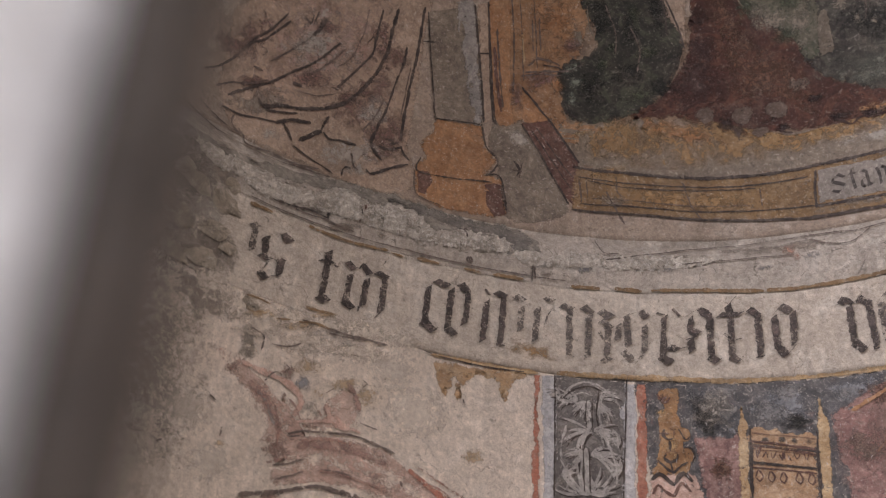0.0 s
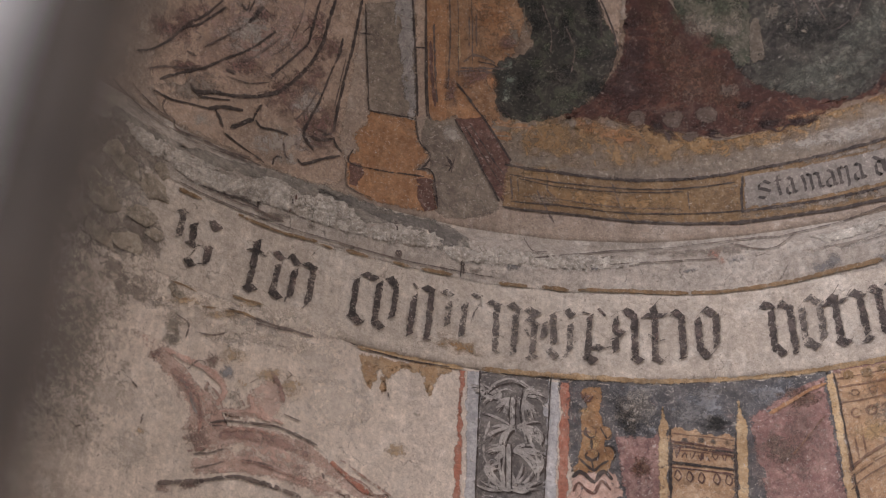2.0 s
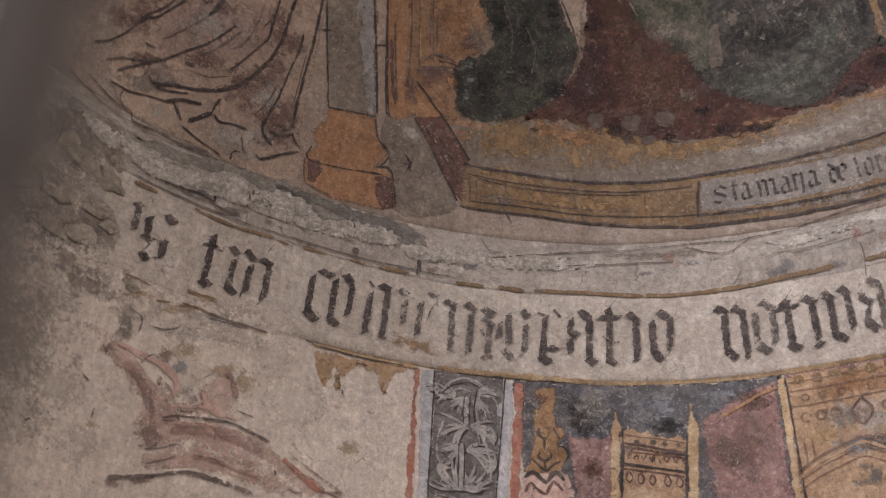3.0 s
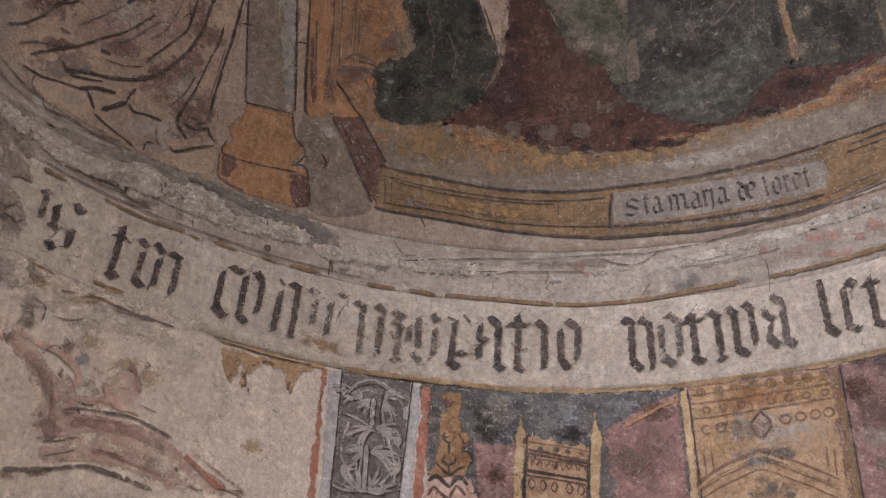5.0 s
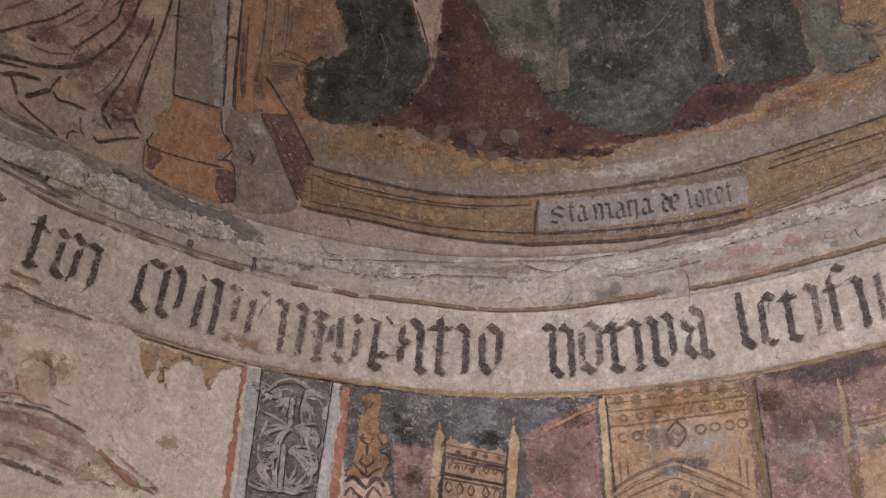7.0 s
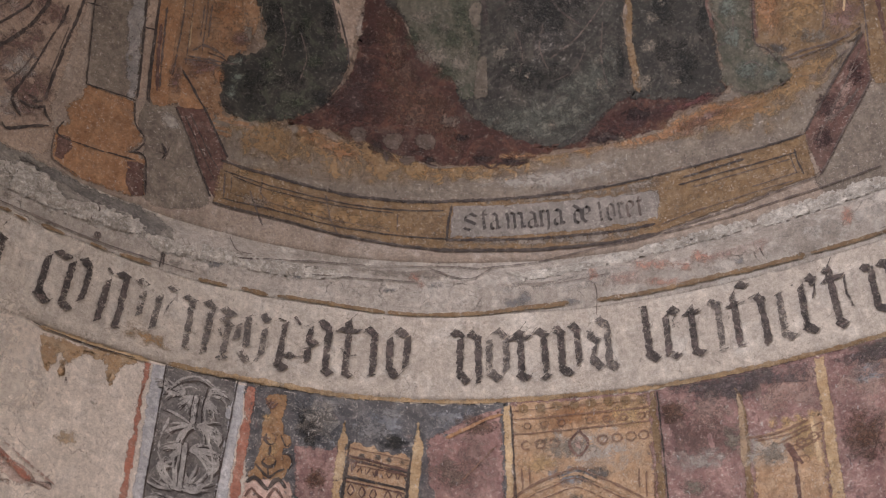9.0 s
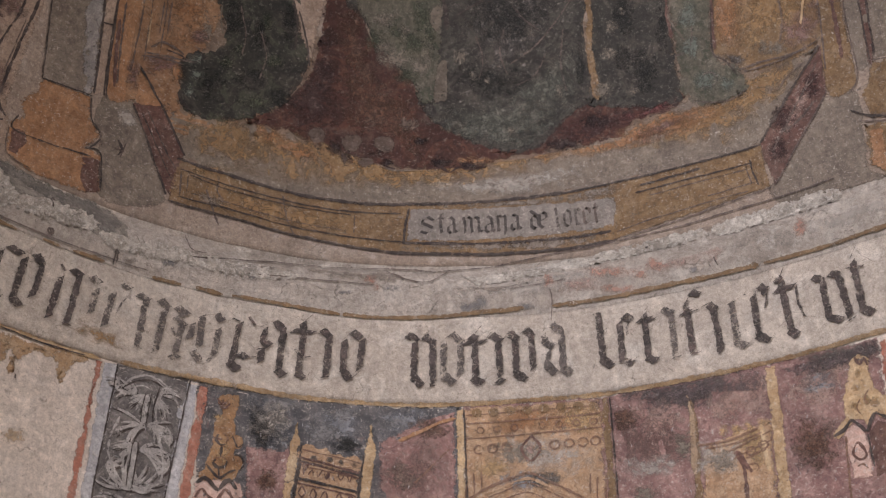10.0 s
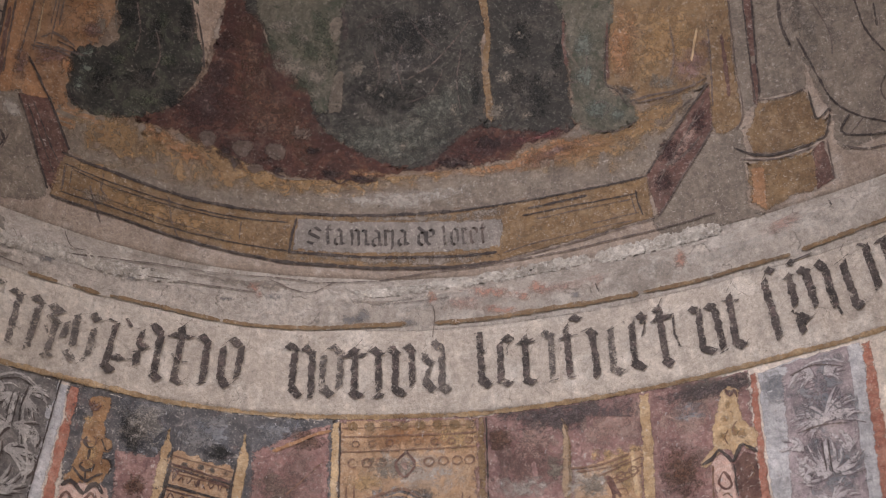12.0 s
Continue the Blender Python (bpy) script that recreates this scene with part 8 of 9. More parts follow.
line("writing_bar", [(-0.167, -0.19), (-0.165, -0.204), (-0.155, -0.186)], 0.0047, P_REDBR, city, 7)
line("writing_bar", [(-0.15, -0.194), (-0.145, -0.208), (-0.14, -0.188), (-0.14, -0.207)], 0.0047, P_REDBR, city, 7)
line("writing_bar", [(-0.132, -0.199), (-0.127, -0.212)], 0.0047, P_REDBR, city, 7)
line("writing_bar", [(-0.12, -0.195), (-0.115, -0.209), (-0.107, -0.198)], 0.0047, P_REDBR, city, 7)
line("writing_bar", [(-0.1, -0.198), (-0.095, -0.214), (-0.09, -0.2)], 0.0047, P_REDBR, city, 7)
line("outline", [(-0.206, -0.246), (-0.199, -0.23), (-0.191, -0.244), (-0.199, -0.255), (-0.206, -0.246)], 0.0047, P_REDBR, city, 7)
line("outline", [(-0.181, -0.25), (-0.174, -0.233), (-0.167, -0.247), (-0.174, -0.259), (-0.181, -0.25)], 0.0047, P_REDBR, city, 7)
line("outline", [(-0.157, -0.254), (-0.149, -0.237), (-0.142, -0.251), (-0.149, -0.263), (-0.157, -0.254)], 0.0047, P_REDBR, city, 7)
line("outline", [(-0.125, -0.257), (-0.117, -0.24), (-0.11, -0.255), (-0.117, -0.266), (-0.125, -0.257)], 0.0047, P_REDBR, city, 7)
line("outline", [(-0.1, -0.261), (-0.092, -0.245), (-0.085, -0.259), (-0.092, -0.27), (-0.1, -0.261)], 0.0047, P_REDBR, city, 7)
wash("cloud", [(-0.201, -0.091), (-0.176, -0.058), (-0.119, -0.056), (-0.098, -0.087), (-0.129, -0.118), (-0.18, -0.115)], W_SLATE, city, 4)
wash("cloud", [(-0.02, -0.054), (-0, -0.033), (0.043, -0.034), (0.058, -0.055), (0.033, -0.074), (-0.005, -0.07)], W_SLATE, city, 4)
wash("cloud", [(-0.28, -0.031), (-0.254, -0.012), (-0.197, -0.008), (-0.176, -0.021), (-0.207, -0.038), (-0.259, -0.04)], W_SLATE, city, 4)
wash("cloud", [(-0.163, -0.041), (-0.137, -0.024), (-0.08, -0.022), (-0.059, -0.035), (-0.09, -0.051), (-0.142, -0.052)], W_SLATE, city, 4)
wash("cloud", [(-0.33, -0.106), (-0.315, -0.053), (-0.278, -0.052), (-0.263, -0.101), (-0.282, -0.147), (-0.315, -0.142)], W_SOOT, city, 3)
wash("cloud", [(-0.137, -0.12), (-0.118, -0.096), (-0.075, -0.095), (-0.06, -0.118), (-0.084, -0.141), (-0.122, -0.138)], W_SOOT, city, 3)
wash("cloud", [(-0.304, -0.229), (-0.29, -0.196), (-0.257, -0.196), (-0.244, -0.225), (-0.261, -0.253), (-0.291, -0.25)], W_RUST, city, 4)
wash("cloud", [(0.026, -0.064), (0.056, -0.034), (0.119, -0.038), (0.14, -0.069), (0.104, -0.095), (0.048, -0.088)], W_RUST, city, 4)
wash("cloud", [(-0.019, -0.194), (0.005, -0.159), (0.055, -0.161), (0.072, -0.196), (0.044, -0.225), (-0.001, -0.22)], W_DUST, city, 4)
line("outline", [(0.017, -0.102), (0.07, -0.073), (0.116, -0.05), (0.149, -0.04)], 0.0093, P_ORANGE, city, 7)
line("outline", [(0.051, -0.206), (0.131, -0.122)], 0.0040, P_UMBER, city, 7)
line("rib", [(0.157, -0.258), (0.2, -0.228), (0.252, -0.205), (0.306, -0.19), (0.349, -0.213), (0.403, -0.248), (0.454, -0.287)], 0.0067, P_UMBER, city, 7)
line("rib", [(0.156, -0.272), (0.198, -0.242), (0.25, -0.219), (0.304, -0.203), (0.347, -0.226), (0.401, -0.262), (0.451, -0.3)], 0.0080, P_TAN, city, 7)
line("rib", [(0.154, -0.282), (0.197, -0.253), (0.249, -0.23), (0.302, -0.214), (0.345, -0.237), (0.399, -0.272), (0.449, -0.31)], 0.0040, P_UMBER, city, 7)
line("rib", [(0.152, -0.303), (0.194, -0.274), (0.246, -0.252), (0.299, -0.236), (0.342, -0.258), (0.396, -0.293), (0.446, -0.331)], 0.0040, P_UMBER, city, 7)
line("rib", [(0.166, -0.208), (0.16, -0.28)], 0.0047, P_UMBER, city, 7)
line("rib", [(0.183, -0.184), (0.182, -0.238)], 0.0047, P_UMBER, city, 7)
line("rib", [(0.201, -0.177), (0.198, -0.223)], 0.0047, P_UMBER, city, 7)
line("rib", [(0.457, -0.214), (0.451, -0.276)], 0.0047, P_UMBER, city, 7)
line("rib", [(0.442, -0.203), (0.438, -0.254)], 0.0047, P_UMBER, city, 7)
line("rib", [(0.477, -0.209), (0.467, -0.289)], 0.0047, P_UMBER, city, 7)
line("rib", [(0.238, -0.215), (0.271, -0.246), (0.279, -0.287)], 0.0067, P_TAN, city, 7)
line("rib", [(0.37, -0.232), (0.344, -0.256), (0.324, -0.293)], 0.0067, P_TAN, city, 7)
line("rib", [(0.206, -0.242), (0.226, -0.269), (0.231, -0.286)], 0.0067, P_TAN, city, 7)
line("rib", [(0.392, -0.257), (0.373, -0.284)], 0.0067, P_TAN, city, 7)
wash("glaze", [(0.257, -0.261), (0.295, -0.243), (0.329, -0.261), (0.373, -0.286), (0.357, -0.311), (0.263, -0.299)], W_DARK, city, 6)
wash("glaze", [(0.284, -0.258), (0.311, -0.251), (0.327, -0.272), (0.302, -0.279)], W_CLAY, city, 6)
wash("glaze", [(0.213, -0.127), (0.253, -0.102), (0.334, -0.116), (0.359, -0.149), (0.311, -0.167), (0.239, -0.152)], W_CLAY, city, 5)
wash("glaze", [(0.375, -0.048), (0.412, -0.01), (0.479, -0.028), (0.495, -0.074), (0.452, -0.105), (0.394, -0.085)], W_GOLD, city, 5)
wash("glaze", [(0.17, -0.166), (0.199, -0.14), (0.252, -0.147), (0.268, -0.178), (0.235, -0.201), (0.187, -0.19)], W_GOLD, city, 5)
wash("cloud", [(0.52, -0.258), (0.542, -0.238), (0.579, -0.249), (0.588, -0.276), (0.563, -0.292), (0.53, -0.28)], W_CLAY, city, 5)
line("diamond", [(0.32, -0.094), (0.337, -0.127), (0.313, -0.158), (0.295, -0.124), (0.32, -0.094)], 0.0067, P_REDBR, city, 7)
wash("diamond", [(0.303, -0.126), (0.311, -0.11), (0.324, -0.113), (0.327, -0.131), (0.317, -0.145), (0.306, -0.14)], W_PINK, city, 6)
wash("cloud", [(0.507, -0.008), (0.668, 0.005), (0.864, -0.017), (0.856, -0.069), (0.753, -0.055), (0.67, -0.097), (0.581, -0.069)], W_DUSK, city, 4)
wash("cloud", [(0.901, -0.029), (1.032, -0.026), (1.117, -0.015), (1.107, -0.065), (1, -0.059), (0.922, -0.059)], W_DUSK, city, 4)
wash("cloud", [(0.713, -0.067), (0.779, -0.06), (0.815, -0.086), (0.783, -0.13), (0.712, -0.124)], W_PINK, city, 5)
wash("cloud", [(0.894, -0.072), (1.012, -0.062), (1.024, -0.138), (0.935, -0.139)], W_PINK, city, 5)
wash("cloud", [(0.935, -0.059), (1.011, -0.07), (1.017, -0.108), (0.941, -0.103)], W_BLUE, city, 5)
wash("cloud", [(0.893, -0.166), (0.978, -0.183), (0.973, -0.278), (0.888, -0.274)], W_RUST, city, 4)
wash("cloud", [(0.504, -0.045), (0.557, -0.043), (0.572, -0.098), (0.513, -0.104)], W_RUST, city, 4)
wash("cloud", [(0.64, -0.136), (0.673, -0.126), (0.671, -0.211), (0.638, -0.22)], W_CLAY, city, 5)
fill("post", [(0.684, -0.042), (0.69, -0.071), (0.69, -0.128), (0.675, -0.243), (0.66, -0.24), (0.675, -0.126)], P_PALEGOLD, city, 5, rag=0.003, rim=0.004)
wash("knob", [(0.734, -0.146), (0.743, -0.132), (0.758, -0.137), (0.762, -0.153), (0.751, -0.165), (0.738, -0.16)], W_GOLD, city, 6)
wash("knob", [(0.763, -0.149), (0.772, -0.135), (0.787, -0.139), (0.791, -0.155), (0.781, -0.167), (0.767, -0.162)], W_GOLD, city, 6)
wash("knob", [(0.792, -0.146), (0.801, -0.132), (0.816, -0.136), (0.819, -0.152), (0.809, -0.165), (0.796, -0.159)], W_GOLD, city, 6)
wash("knob", [(0.821, -0.142), (0.83, -0.128), (0.845, -0.133), (0.848, -0.15), (0.838, -0.162), (0.825, -0.156)], W_GOLD, city, 6)
line("rail", [(0.687, -0.173), (0.751, -0.175), (0.823, -0.161)], 0.0067, P_UMBER, city, 7)
line("rail", [(0.699, -0.183), (0.762, -0.185), (0.828, -0.173)], 0.0053, P_UMBER, city, 7)
line("rail", [(0.783, -0.226), (0.835, -0.211)], 0.0067, P_UMBER, city, 7)
line("rail", [(0.767, -0.212), (0.778, -0.238), (0.79, -0.259)], 0.0133, P_REDBR, city, 7)
line("rail", [(0.78, -0.241), (0.803, -0.243), (0.806, -0.257)], 0.0053, P_UMBER, city, 7)
line("rail", [(0.831, -0.153), (0.828, -0.223), (0.827, -0.266)], 0.0107, P_GOLD, city, 7)
wash("glaze", [(0.777, -0.171), (0.838, -0.155), (0.825, -0.263), (0.791, -0.257)], W_GOLD, city, 5)
wash("glaze", [(0.697, -0.2), (0.749, -0.194), (0.76, -0.254), (0.705, -0.247)], W_CLAY, city, 5)
fill("finial", [(1.057, -0.045), (1.084, -0.055), (1.082, -0.095), (1.085, -0.133), (1.108, -0.166), (1.099, -0.198), (1.076, -0.201), (1.071, -0.188), (1.048, -0.216), (1.042, -0.198), (1.028, -0.194), (1.008, -0.206), (0.979, -0.227), (0.977, -0.21), (0.999, -0.188), (1.017, -0.122), (1.038, -0.076)], P_GOLD, city, 4, rag=0.006, rim=0.006)
wash("glaze", [(1.034, -0.119), (1.042, -0.107), (1.055, -0.112), (1.058, -0.127), (1.048, -0.138), (1.036, -0.132)], W_OCHRE, city, 6)
wash("glaze", [(1.047, -0.151), (1.055, -0.139), (1.068, -0.144), (1.07, -0.158), (1.06, -0.168), (1.049, -0.163)], W_OCHRE, city, 6)
wash("glaze", [(1.02, -0.159), (1.029, -0.147), (1.042, -0.152), (1.044, -0.166), (1.034, -0.175), (1.023, -0.17)], W_OCHRE, city, 6)
wash("glaze", [(1.049, -0.087), (1.057, -0.074), (1.07, -0.079), (1.072, -0.094), (1.063, -0.105), (1.051, -0.099)], W_OCHRE, city, 6)
wash("glaze", [(1.063, -0.162), (1.072, -0.15), (1.084, -0.154), (1.086, -0.168), (1.077, -0.179), (1.066, -0.173)], W_OCHRE, city, 6)
line("outline", [(0.976, -0.218), (1, -0.207), (1.018, -0.192), (1.034, -0.212), (1.044, -0.223), (1.066, -0.19), (1.079, -0.196), (1.098, -0.214)], 0.0080, P_LINE, city, 7)
line("outline", [(1.059, -0.048), (1.065, -0.067), (1.077, -0.056), (1.081, -0.075)], 0.0067, P_REDBR, city, 7)
line("outline", [(1.047, -0.15), (1.036, -0.167), (1.04, -0.183)], 0.0040, P_UMBER, city, 7)
line("outline", [(1.069, -0.133), (1.056, -0.152), (1.061, -0.164)], 0.0040, P_UMBER, city, 7)
fill("house", [(0.994, -0.216), (1.02, -0.198), (1.041, -0.227), (1.041, -0.265), (1.031, -0.329), (0.992, -0.322)], P_PINK, city, 5, smooth=False, rim=0.005)
fill("house", [(1.045, -0.231), (1.068, -0.204), (1.094, -0.219), (1.086, -0.319), (1.038, -0.331)], P_REDBR, city, 4, smooth=False, rim=0.005)
line("outline", [(1.009, -0.255), (1.018, -0.244), (1.027, -0.262), (1.029, -0.279), (1.013, -0.284), (1.004, -0.268), (1.009, -0.255)], 0.0067, P_REDBR, city, 7)
line("outline", [(1.006, -0.298), (1.018, -0.295), (1.026, -0.307)], 0.0053, P_UMBER, city, 7)
line("outline", [(1.067, -0.245), (1.08, -0.242), (1.08, -0.264), (1.066, -0.271)], 0.0053, P_UMBER, city, 7)
line("outline", [(1.107, -0.214), (1.098, -0.319)], 0.0053, P_REDLINE, city, 7)
line("outline", [(1.043, -0.231), (1.038, -0.307)], 0.0053, P_LINE, city, 7)

inscription = mural("inscription", "black broken-script lettering painted on the pale band", "inscription")
penned("b 0,124 12,116 / b 7,112 6,51", -1.365, P_INKSOFT)
penned("h 6,103 34,123 47,133 / b 47,131 66,114 / b 7,103 8,57 / b 0,53 23,46 / h 23,46 43,64 / b 39,58 52,53 / b 48,54 48,17 / h 51,16 29,7 / h 21,42 8,17 / b 1,9 20,-5", -1.336, P_INK)
penned("h 8,117 34,136 / b 20,125 20,104 13,8 / b 6,3 27,-7 / b 0,95 22,102 / h 22,102 34,97 43,89", -1.197, P_INK)
penned("b 0,115 20,101 / b 11,84 4,11 / b 2,10 23,-3 / h 23,-3 38,8 / h 37,9 36,-7 / h 31,107 42,128 / b 41,124 59,102 / b 53,87 45,11 / h 57,97 70,113", -1.132, P_INK)
penned("h 0,105 20,123 / b 13,114 40,106 / h 30,142 40,165 / b 35,106 27,10 / h 27,11 12,-14", -1.070, P_INK)
penned("h 7,115 30,137 / b 30,138 60,128 / b 13,117 4,13 / b 0,15 27,-5 / h 27,-5 36,10", -0.941, P_INK)
penned("b 12,125 1,13 / h 9,121 34,149 / b 34,146 51,128 / b 51,128 50,81 40,32 / b 0,11 20,-3 / h 21,-4 41,13", -0.883, P_INK)
penned("h 7,145 19,132 / b 10,112 0,0 / b 34,143 57,134 / b 53,133 41,-1 / h 22,81 39,95 / h 34,3 53,-3", -0.797, P_INK)
penned("b 0,143 21,130 / b 14,111 8,45 / h 8,20 21,34 / h 3,0 13,8", -0.716, P_INKSOFT)
penned("h 0,103 27,126 / b 20,116 10,24 / h 27,134 50,156 / b 40,151 58,141 / h 61,130 42,97 35,66", -0.683, P_INKSOFT)
penned("b 0,136 24,124 / b 20,123 12,2 / h 9,2 22,-7 / b 52,137 71,119 / b 66,114 55,-3 / b 92,129 118,112 / b 94,104 114,79 / b 109,88 100,4 / b 91,-3 106,-9 / h 87,74 95,51", -0.605, P_INKSOFT)
penned("b 5,95 0,51 / b 26,122 23,33 / b 10,20 28,-3 / h 28,-5 44,4 / b 67,98 59,23 45,-3 / b 57,135 74,119 / h 30,123 57,135", -0.476, P_INKSOFT)
penned("h 2,133 22,130 / b 20,125 7,10 / b 0,10 24,-6 / h 24,-6 34,2 / b 22,39 42,29 / h 42,30 65,39 / h 42,146 57,125", -0.382, P_INK)
penned("h 3,122 38,147 / b 37,145 58,123 / b 16,122 10,86 / b 9,88 27,72 / h 27,72 40,84 / b 58,123 51,10 / b 47,11 64,-2 / h 64,-2 79,13 / b 9,59 9,27 / h 0,59 23,66", -0.316, P_INK)
penned("h 26,152 46,177 / b 23,151 27,131 17,6 / b 16,9 33,-3 / h 33,-3 43,12 / b 0,124 51,124 / h 6,71 25,52 45,57", -0.236, P_INK)
penned("h 0,123 12,142 / b 7,138 27,116 / b 25,116 19,11 / h 8,4 27,8", -0.173, P_INK)
penned("h 2,114 26,141 / b 23,138 44,119 / b 47,117 41,35 / b 4,111 3,30 / b 0,30 18,5 / h 18,3 43,32", -0.116, P_INK)
penned("h 0,123 12,144 / b 6,136 31,119 / b 24,119 18,15 / b 18,16 37,-8 / h 37,-8 49,5 / h 42,119 51,142 / b 47,133 70,114 / b 66,115 64,-2 / h 55,-8 69,-5", 0.034, P_INK)
penned("h 0,115 26,144 / b 25,141 44,118 / b 7,114 2,30 / b 48,116 42,25 / b 2,24 25,1 / h 25,0 45,23", 0.121, P_INKSOFT)
penned("h 24,138 40,161 / b 12,132 28,125 / b 0,115 45,114 / b 22,128 20,14 / b 11,14 35,-2 / h 35,-2 45,14", 0.180, P_INK)
penned("h 0,122 17,143 / b 15,133 38,113 / b 29,112 30,16 / b 22,6 35,1", 0.229, P_INK)
penned("h 0,120 14,142 / b 13,138 31,114 / b 26,120 23,20 / b 21,22 45,3 / h 45,3 74,31 / h 42,133 56,149 / b 53,143 70,120 / b 65,125 65,32", 0.274, P_INK)
penned("h 0,128 26,155 / b 26,153 50,124 / b 48,126 44,23 / b 42,25 60,9 / h 60,9 68,23 / b 5,124 7,102 / b 7,100 24,84 / h 24,84 43,97 / b 14,75 5,36 / b 6,38 24,14 / h 59,92 74,107", 0.365, P_INKSOFT)
penned("h 0,166 20,167 / b 11,166 9,38 / h 18,115 29,121 / b 6,37 27,12 / h 27,12 38,24", 0.496, P_INK)
penned("h 0,132 23,150 / b 22,149 39,132 / b 9,132 5,28 / b 1,27 27,11 / h 27,11 35,24 / h 37,136 25,117 24,93", 0.546, P_INK)
penned("h 18,148 39,169 / b 21,146 17,23 / h 0,124 46,126 / b 6,129 33,128 / b 13,21 34,7 / h 34,7 44,19", 0.595, P_INK)
penned("b 0,147 24,131 / b 21,128 15,17 / h 7,7 30,11", 0.659, P_INKSOFT)
penned("b 35,180 56,167 / h 17,151 38,179 / b 20,156 17,14 / h 12,7 33,10 / h 0,121 46,125 / b 7,124 26,124", 0.699, P_INK)
penned("h 0,131 19,137 / b 17,134 32,112 / b 27,123 25,-3", 0.754, P_INK)
penned("h 0,120 41,137 / b 10,127 5,17 / b 1,16 23,-3 / h 23,-3 36,9 / h 35,136 52,139", 0.815, P_INKSOFT)
penned("h 12,131 29,152 / b 28,152 42,128 / b 9,130 3,18 / b 0,20 24,-1 / h 24,-1 41,15 / h 42,126 30,86", 0.868, P_INK)
penned("h 15,155 31,183 / b 10,159 17,148 / b 0,125 46,125 / b 17,145 15,13 / b 10,12 26,-7 / h 26,-7 41,5 / h 49,124 45,77 51,38", 0.929, P_INK)
penned("b 0,135 14,122 / b 18,127 12,17 / b 11,18 39,0 / b 37,131 56,123 / b 55,124 57,5 / h 48,-7 68,1", 1.020, P_INK)
penned("h 17,157 34,181 / b 19,147 13,20 / b 9,18 31,-2 / h 31,-1 42,14 / h 0,134 39,127", 1.095, P_INK)
penned("h 0,159 18,183 / b 18,188 31,176 / b 5,161 10,-1 / h 2,-7 16,-2", 1.195, P_INK)
penned("b 6,155 19,149 / b 13,151 12,67 / h 32,161 47,172 / b 38,165 56,146 / b 51,148 55,51 / h 0,57 14,39 / b 13,41 29,22 / h 29,22 56,38 / b 10,41 15,-6 / h 20,191 42,193 74,195 / b 19,192 30,183", 1.244, P_INK)
penned("b 0,168 14,146 / b 13,145 15,39 / h 17,39 23,15", 1.324, P_INK)
penned("b 16,146 20,31 / b 16,35 29,18 / h 29,18 44,31 / h 18,177 34,197 / h 0,146 36,163", 1.362, P_INK)
penned("h 0,181 15,169 / b 15,168 17,52", 1.420, P_INK)
penned("b 0,170 21,174 / b 16,170 14,32 / b 10,34 26,19", 1.459, P_INK)
for char, u, wide in [("s", 0.075, 0.046), ("t", 0.121, 0.026), ("a", 0.144, 0.032), ("m", 0.187, 0.055), ("a", 0.242, 0.032), ("r", 0.274, 0.022), ("j", 0.293, 0.018), ("a", 0.308, 0.035), ("d", 0.361, 0.031), ("e", 0.384, 0.03)]:
    letter(char, u, 0.515 - 0.07 * (u - 0.18) ** 2, wide, 0.049, P_WRITING, tablet, 0.0092, 8)
for char, u, wide in [("l", 0.426, 0.022), ("o", 0.448, 0.029), ("r", 0.477, 0.022)]:
    letter(char, u, 0.515 - 0.07 * (u - 0.18) ** 2, wide, 0.049, P_INKSOFT, tablet, 0.0085, 8)
for char, u, wide in [("e", 0.499, 0.026), ("t", 0.525, 0.021)]:
    letter(char, u, 0.515 - 0.07 * (u - 0.18) ** 2, wide, 0.049, P_LINESOFT, tablet, 0.0085, 8)

for u, s in [(0.198, -0.028), (0.237, -0.027), (0.276, -0.026), (0.315, -0.026), (0.354, -0.026), (0.394, -0.027), (0.433, -0.029), (0.469, -0.031)]:
    disc("knob", u, s, 0.012, P_OCHREBR, city, 8, 0)
for u, s in [(0.198, -0.124), (0.229, -0.122), (0.261, -0.12), (0.37, -0.122), (0.403, -0.122), (0.435, -0.123), (0.463, -0.123)]:
    disc("ring", u, s, 0.013, P_UMBER, city, 8, 0.65)
for u, s in [(0.204, -0.074), (0.243, -0.072), (0.282, -0.071), (0.346, -0.071), (0.385, -0.071), (0.424, -0.071), (0.464, -0.072)]:
    disc("ring", u, s, 0.01, P_UMBER, city, 8, 0.6)
for u, s in [(0.797, -0.211), (0.826, -0.203)]:
    disc("ring", u, s, 0.012, P_UMBER, city, 8, 0.6)


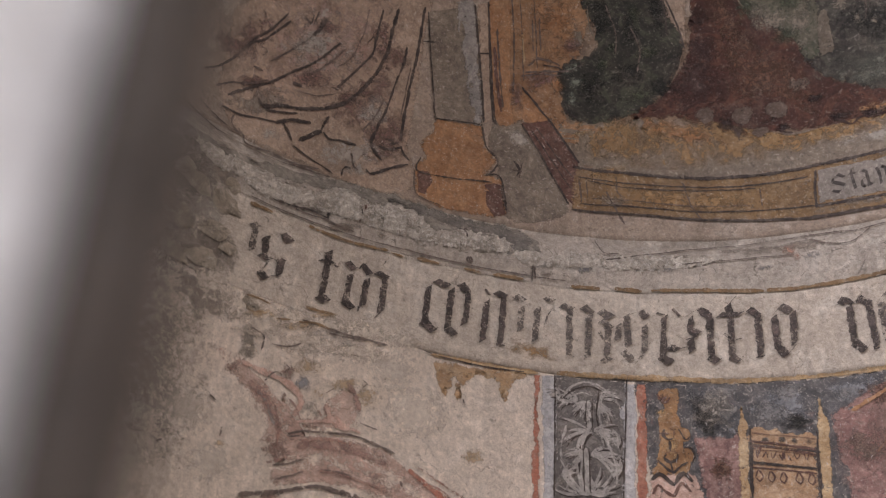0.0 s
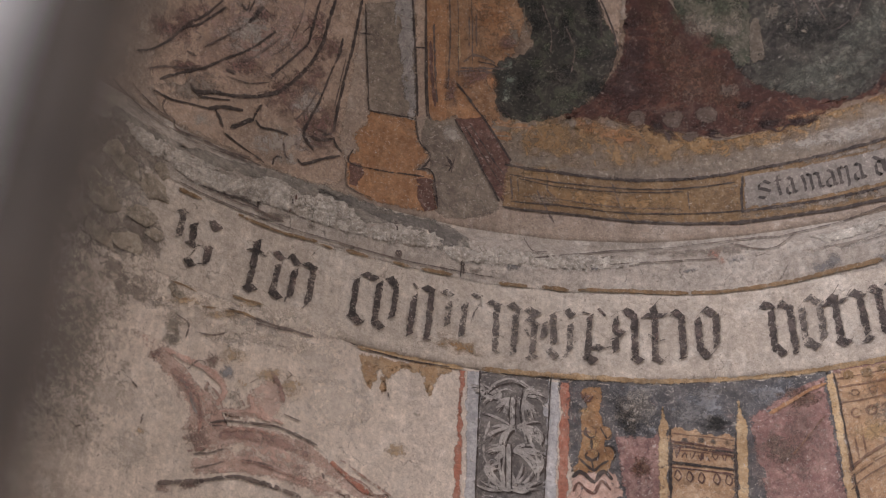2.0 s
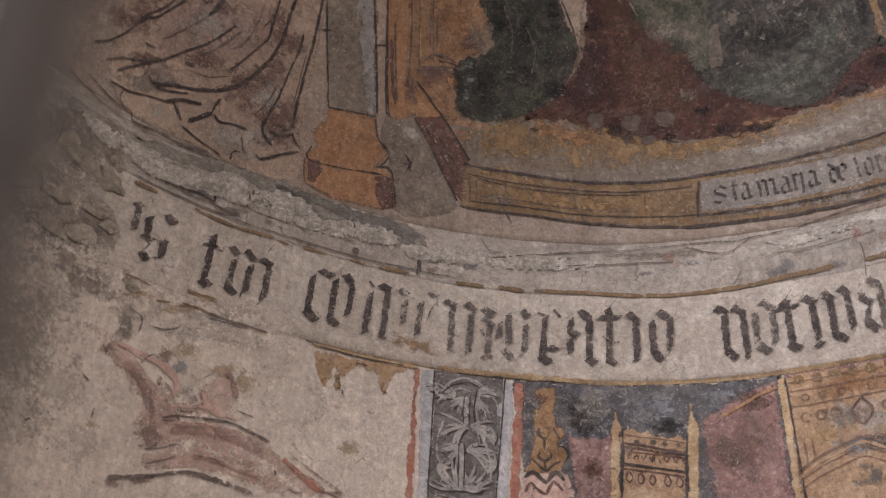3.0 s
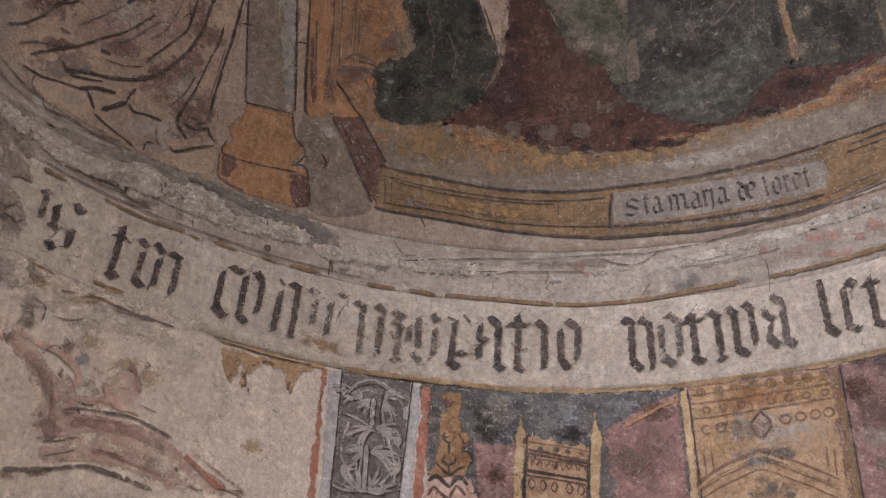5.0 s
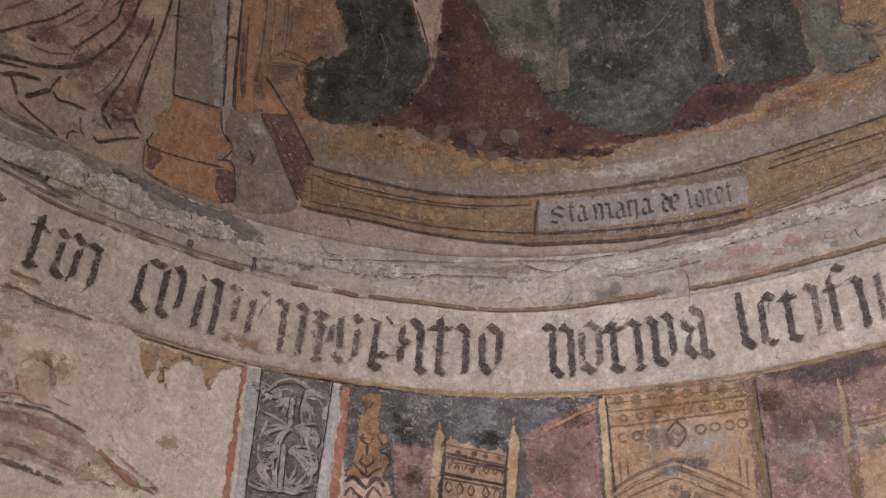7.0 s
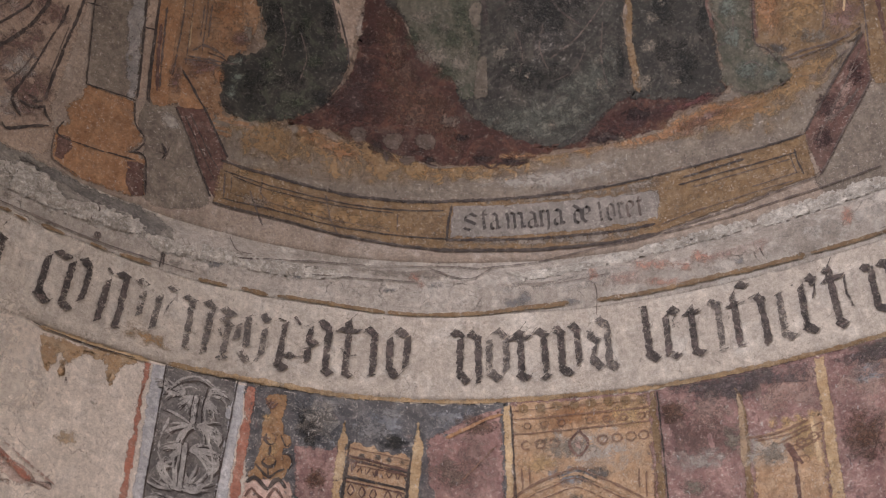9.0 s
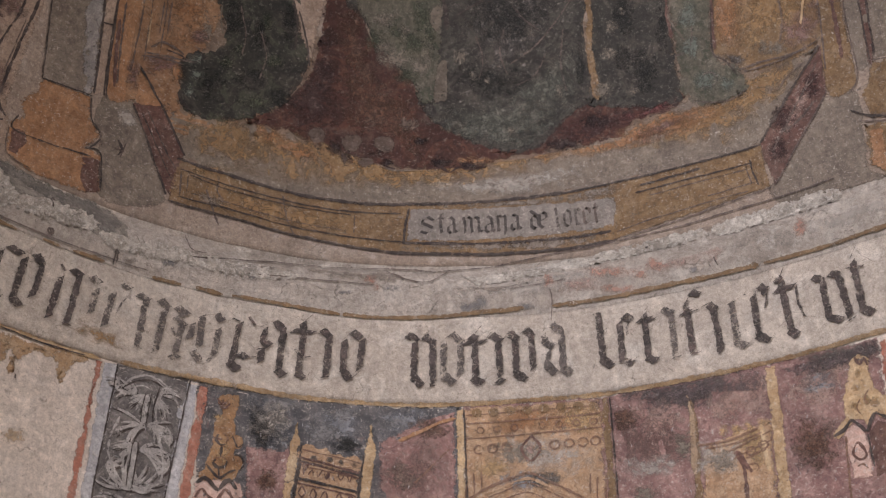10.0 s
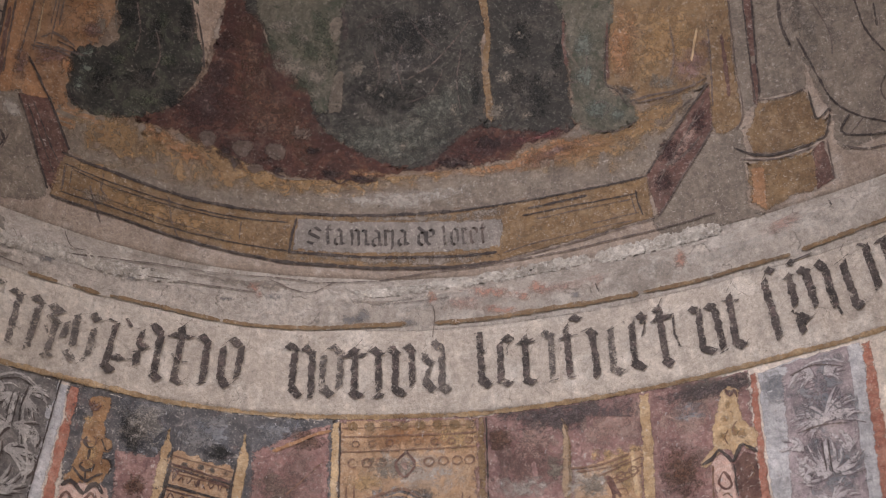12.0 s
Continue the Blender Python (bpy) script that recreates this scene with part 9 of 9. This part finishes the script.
def scratches(count, u0, u1, s0, s1, long, lean, material, parent):
    """Thin pale scrapes through the paint."""
    for k in range(count):
        u, s, a = random.uniform(u0, u1), random.uniform(s0, s1), lean + random.gauss(0, 0.5)
        n = long * random.uniform(0.3, 1.0)
        line("scratch", [(u, s), (u + n * 0.5 * math.cos(a), s + n * 0.5 * math.sin(a) + 0.003), (u + n * math.cos(a), s + n * math.sin(a))],
             random.uniform(0.0014, 0.0028), material, parent, 9)


scratches(90, -0.70, 1.05, -0.32, -0.01, 0.010, 1.5, P_LEAD, city)
scratches(40, -1.4, -0.75, 0.50, 0.95, 0.008, 0.6, P_FLAKE, drapery)
scratches(60, -1.4, 1.3, 0.26, 0.41, 0.025, 0.0, P_MORTAR, repairs)


def stone(u, s, size, turn, parent):
    """A rubble stone that stands a little out of the wall."""
    bm = bmesh.new()
    bmesh.ops.create_icosphere(bm, subdivisions=2, radius=1)
    shift = Vector((u * 7, s * 9, 0))
    for v in bm.verts:
        k = 1.1 + 0.7 * noise.noise(v.co * 1.1 + shift) + 0.5 * noise.noise(v.co * 3 + shift)
        x, y = v.co.x * k * size, v.co.y * k * size * 0.72
        v.co = (u + x * math.cos(turn) - y * math.sin(turn), s + x * math.sin(turn) + y * math.cos(turn), max(v.co.z * k, -0.2) * size * 0.24)
    ob = laid("stone", bm, M_STONE, parent, 0)
    ob.data.shade_flat()
    return ob


rubble = mural("rubble_patch", "rough grey rubble stones showing through broken plaster", "stones")
for u, s, size, turn in [(-1.504, 0.208, 0.034, -0.31), (-1.54, 0.109, 0.036, 0.05), (-1.436, 0.191, 0.034, -0.16), (-1.449, 0.112, 0.031, 0.12), (-1.469, 0.037, 0.034, 0.15), (-1.535, 0.023, 0.031, -0.52), (-1.424, 0.246, 0.02, -0.58), (-1.541, 0.236, 0.028, 0.4), (-1.589, 0.142, 0.028, -0.29), (-1.342, -0.036, 0.02, -0.32), (-1.589, 0.054, 0.031, 0.59), (-1.415, 0.082, 0.02, -0.04)]:
    stone(u, s, size, turn, rubble)
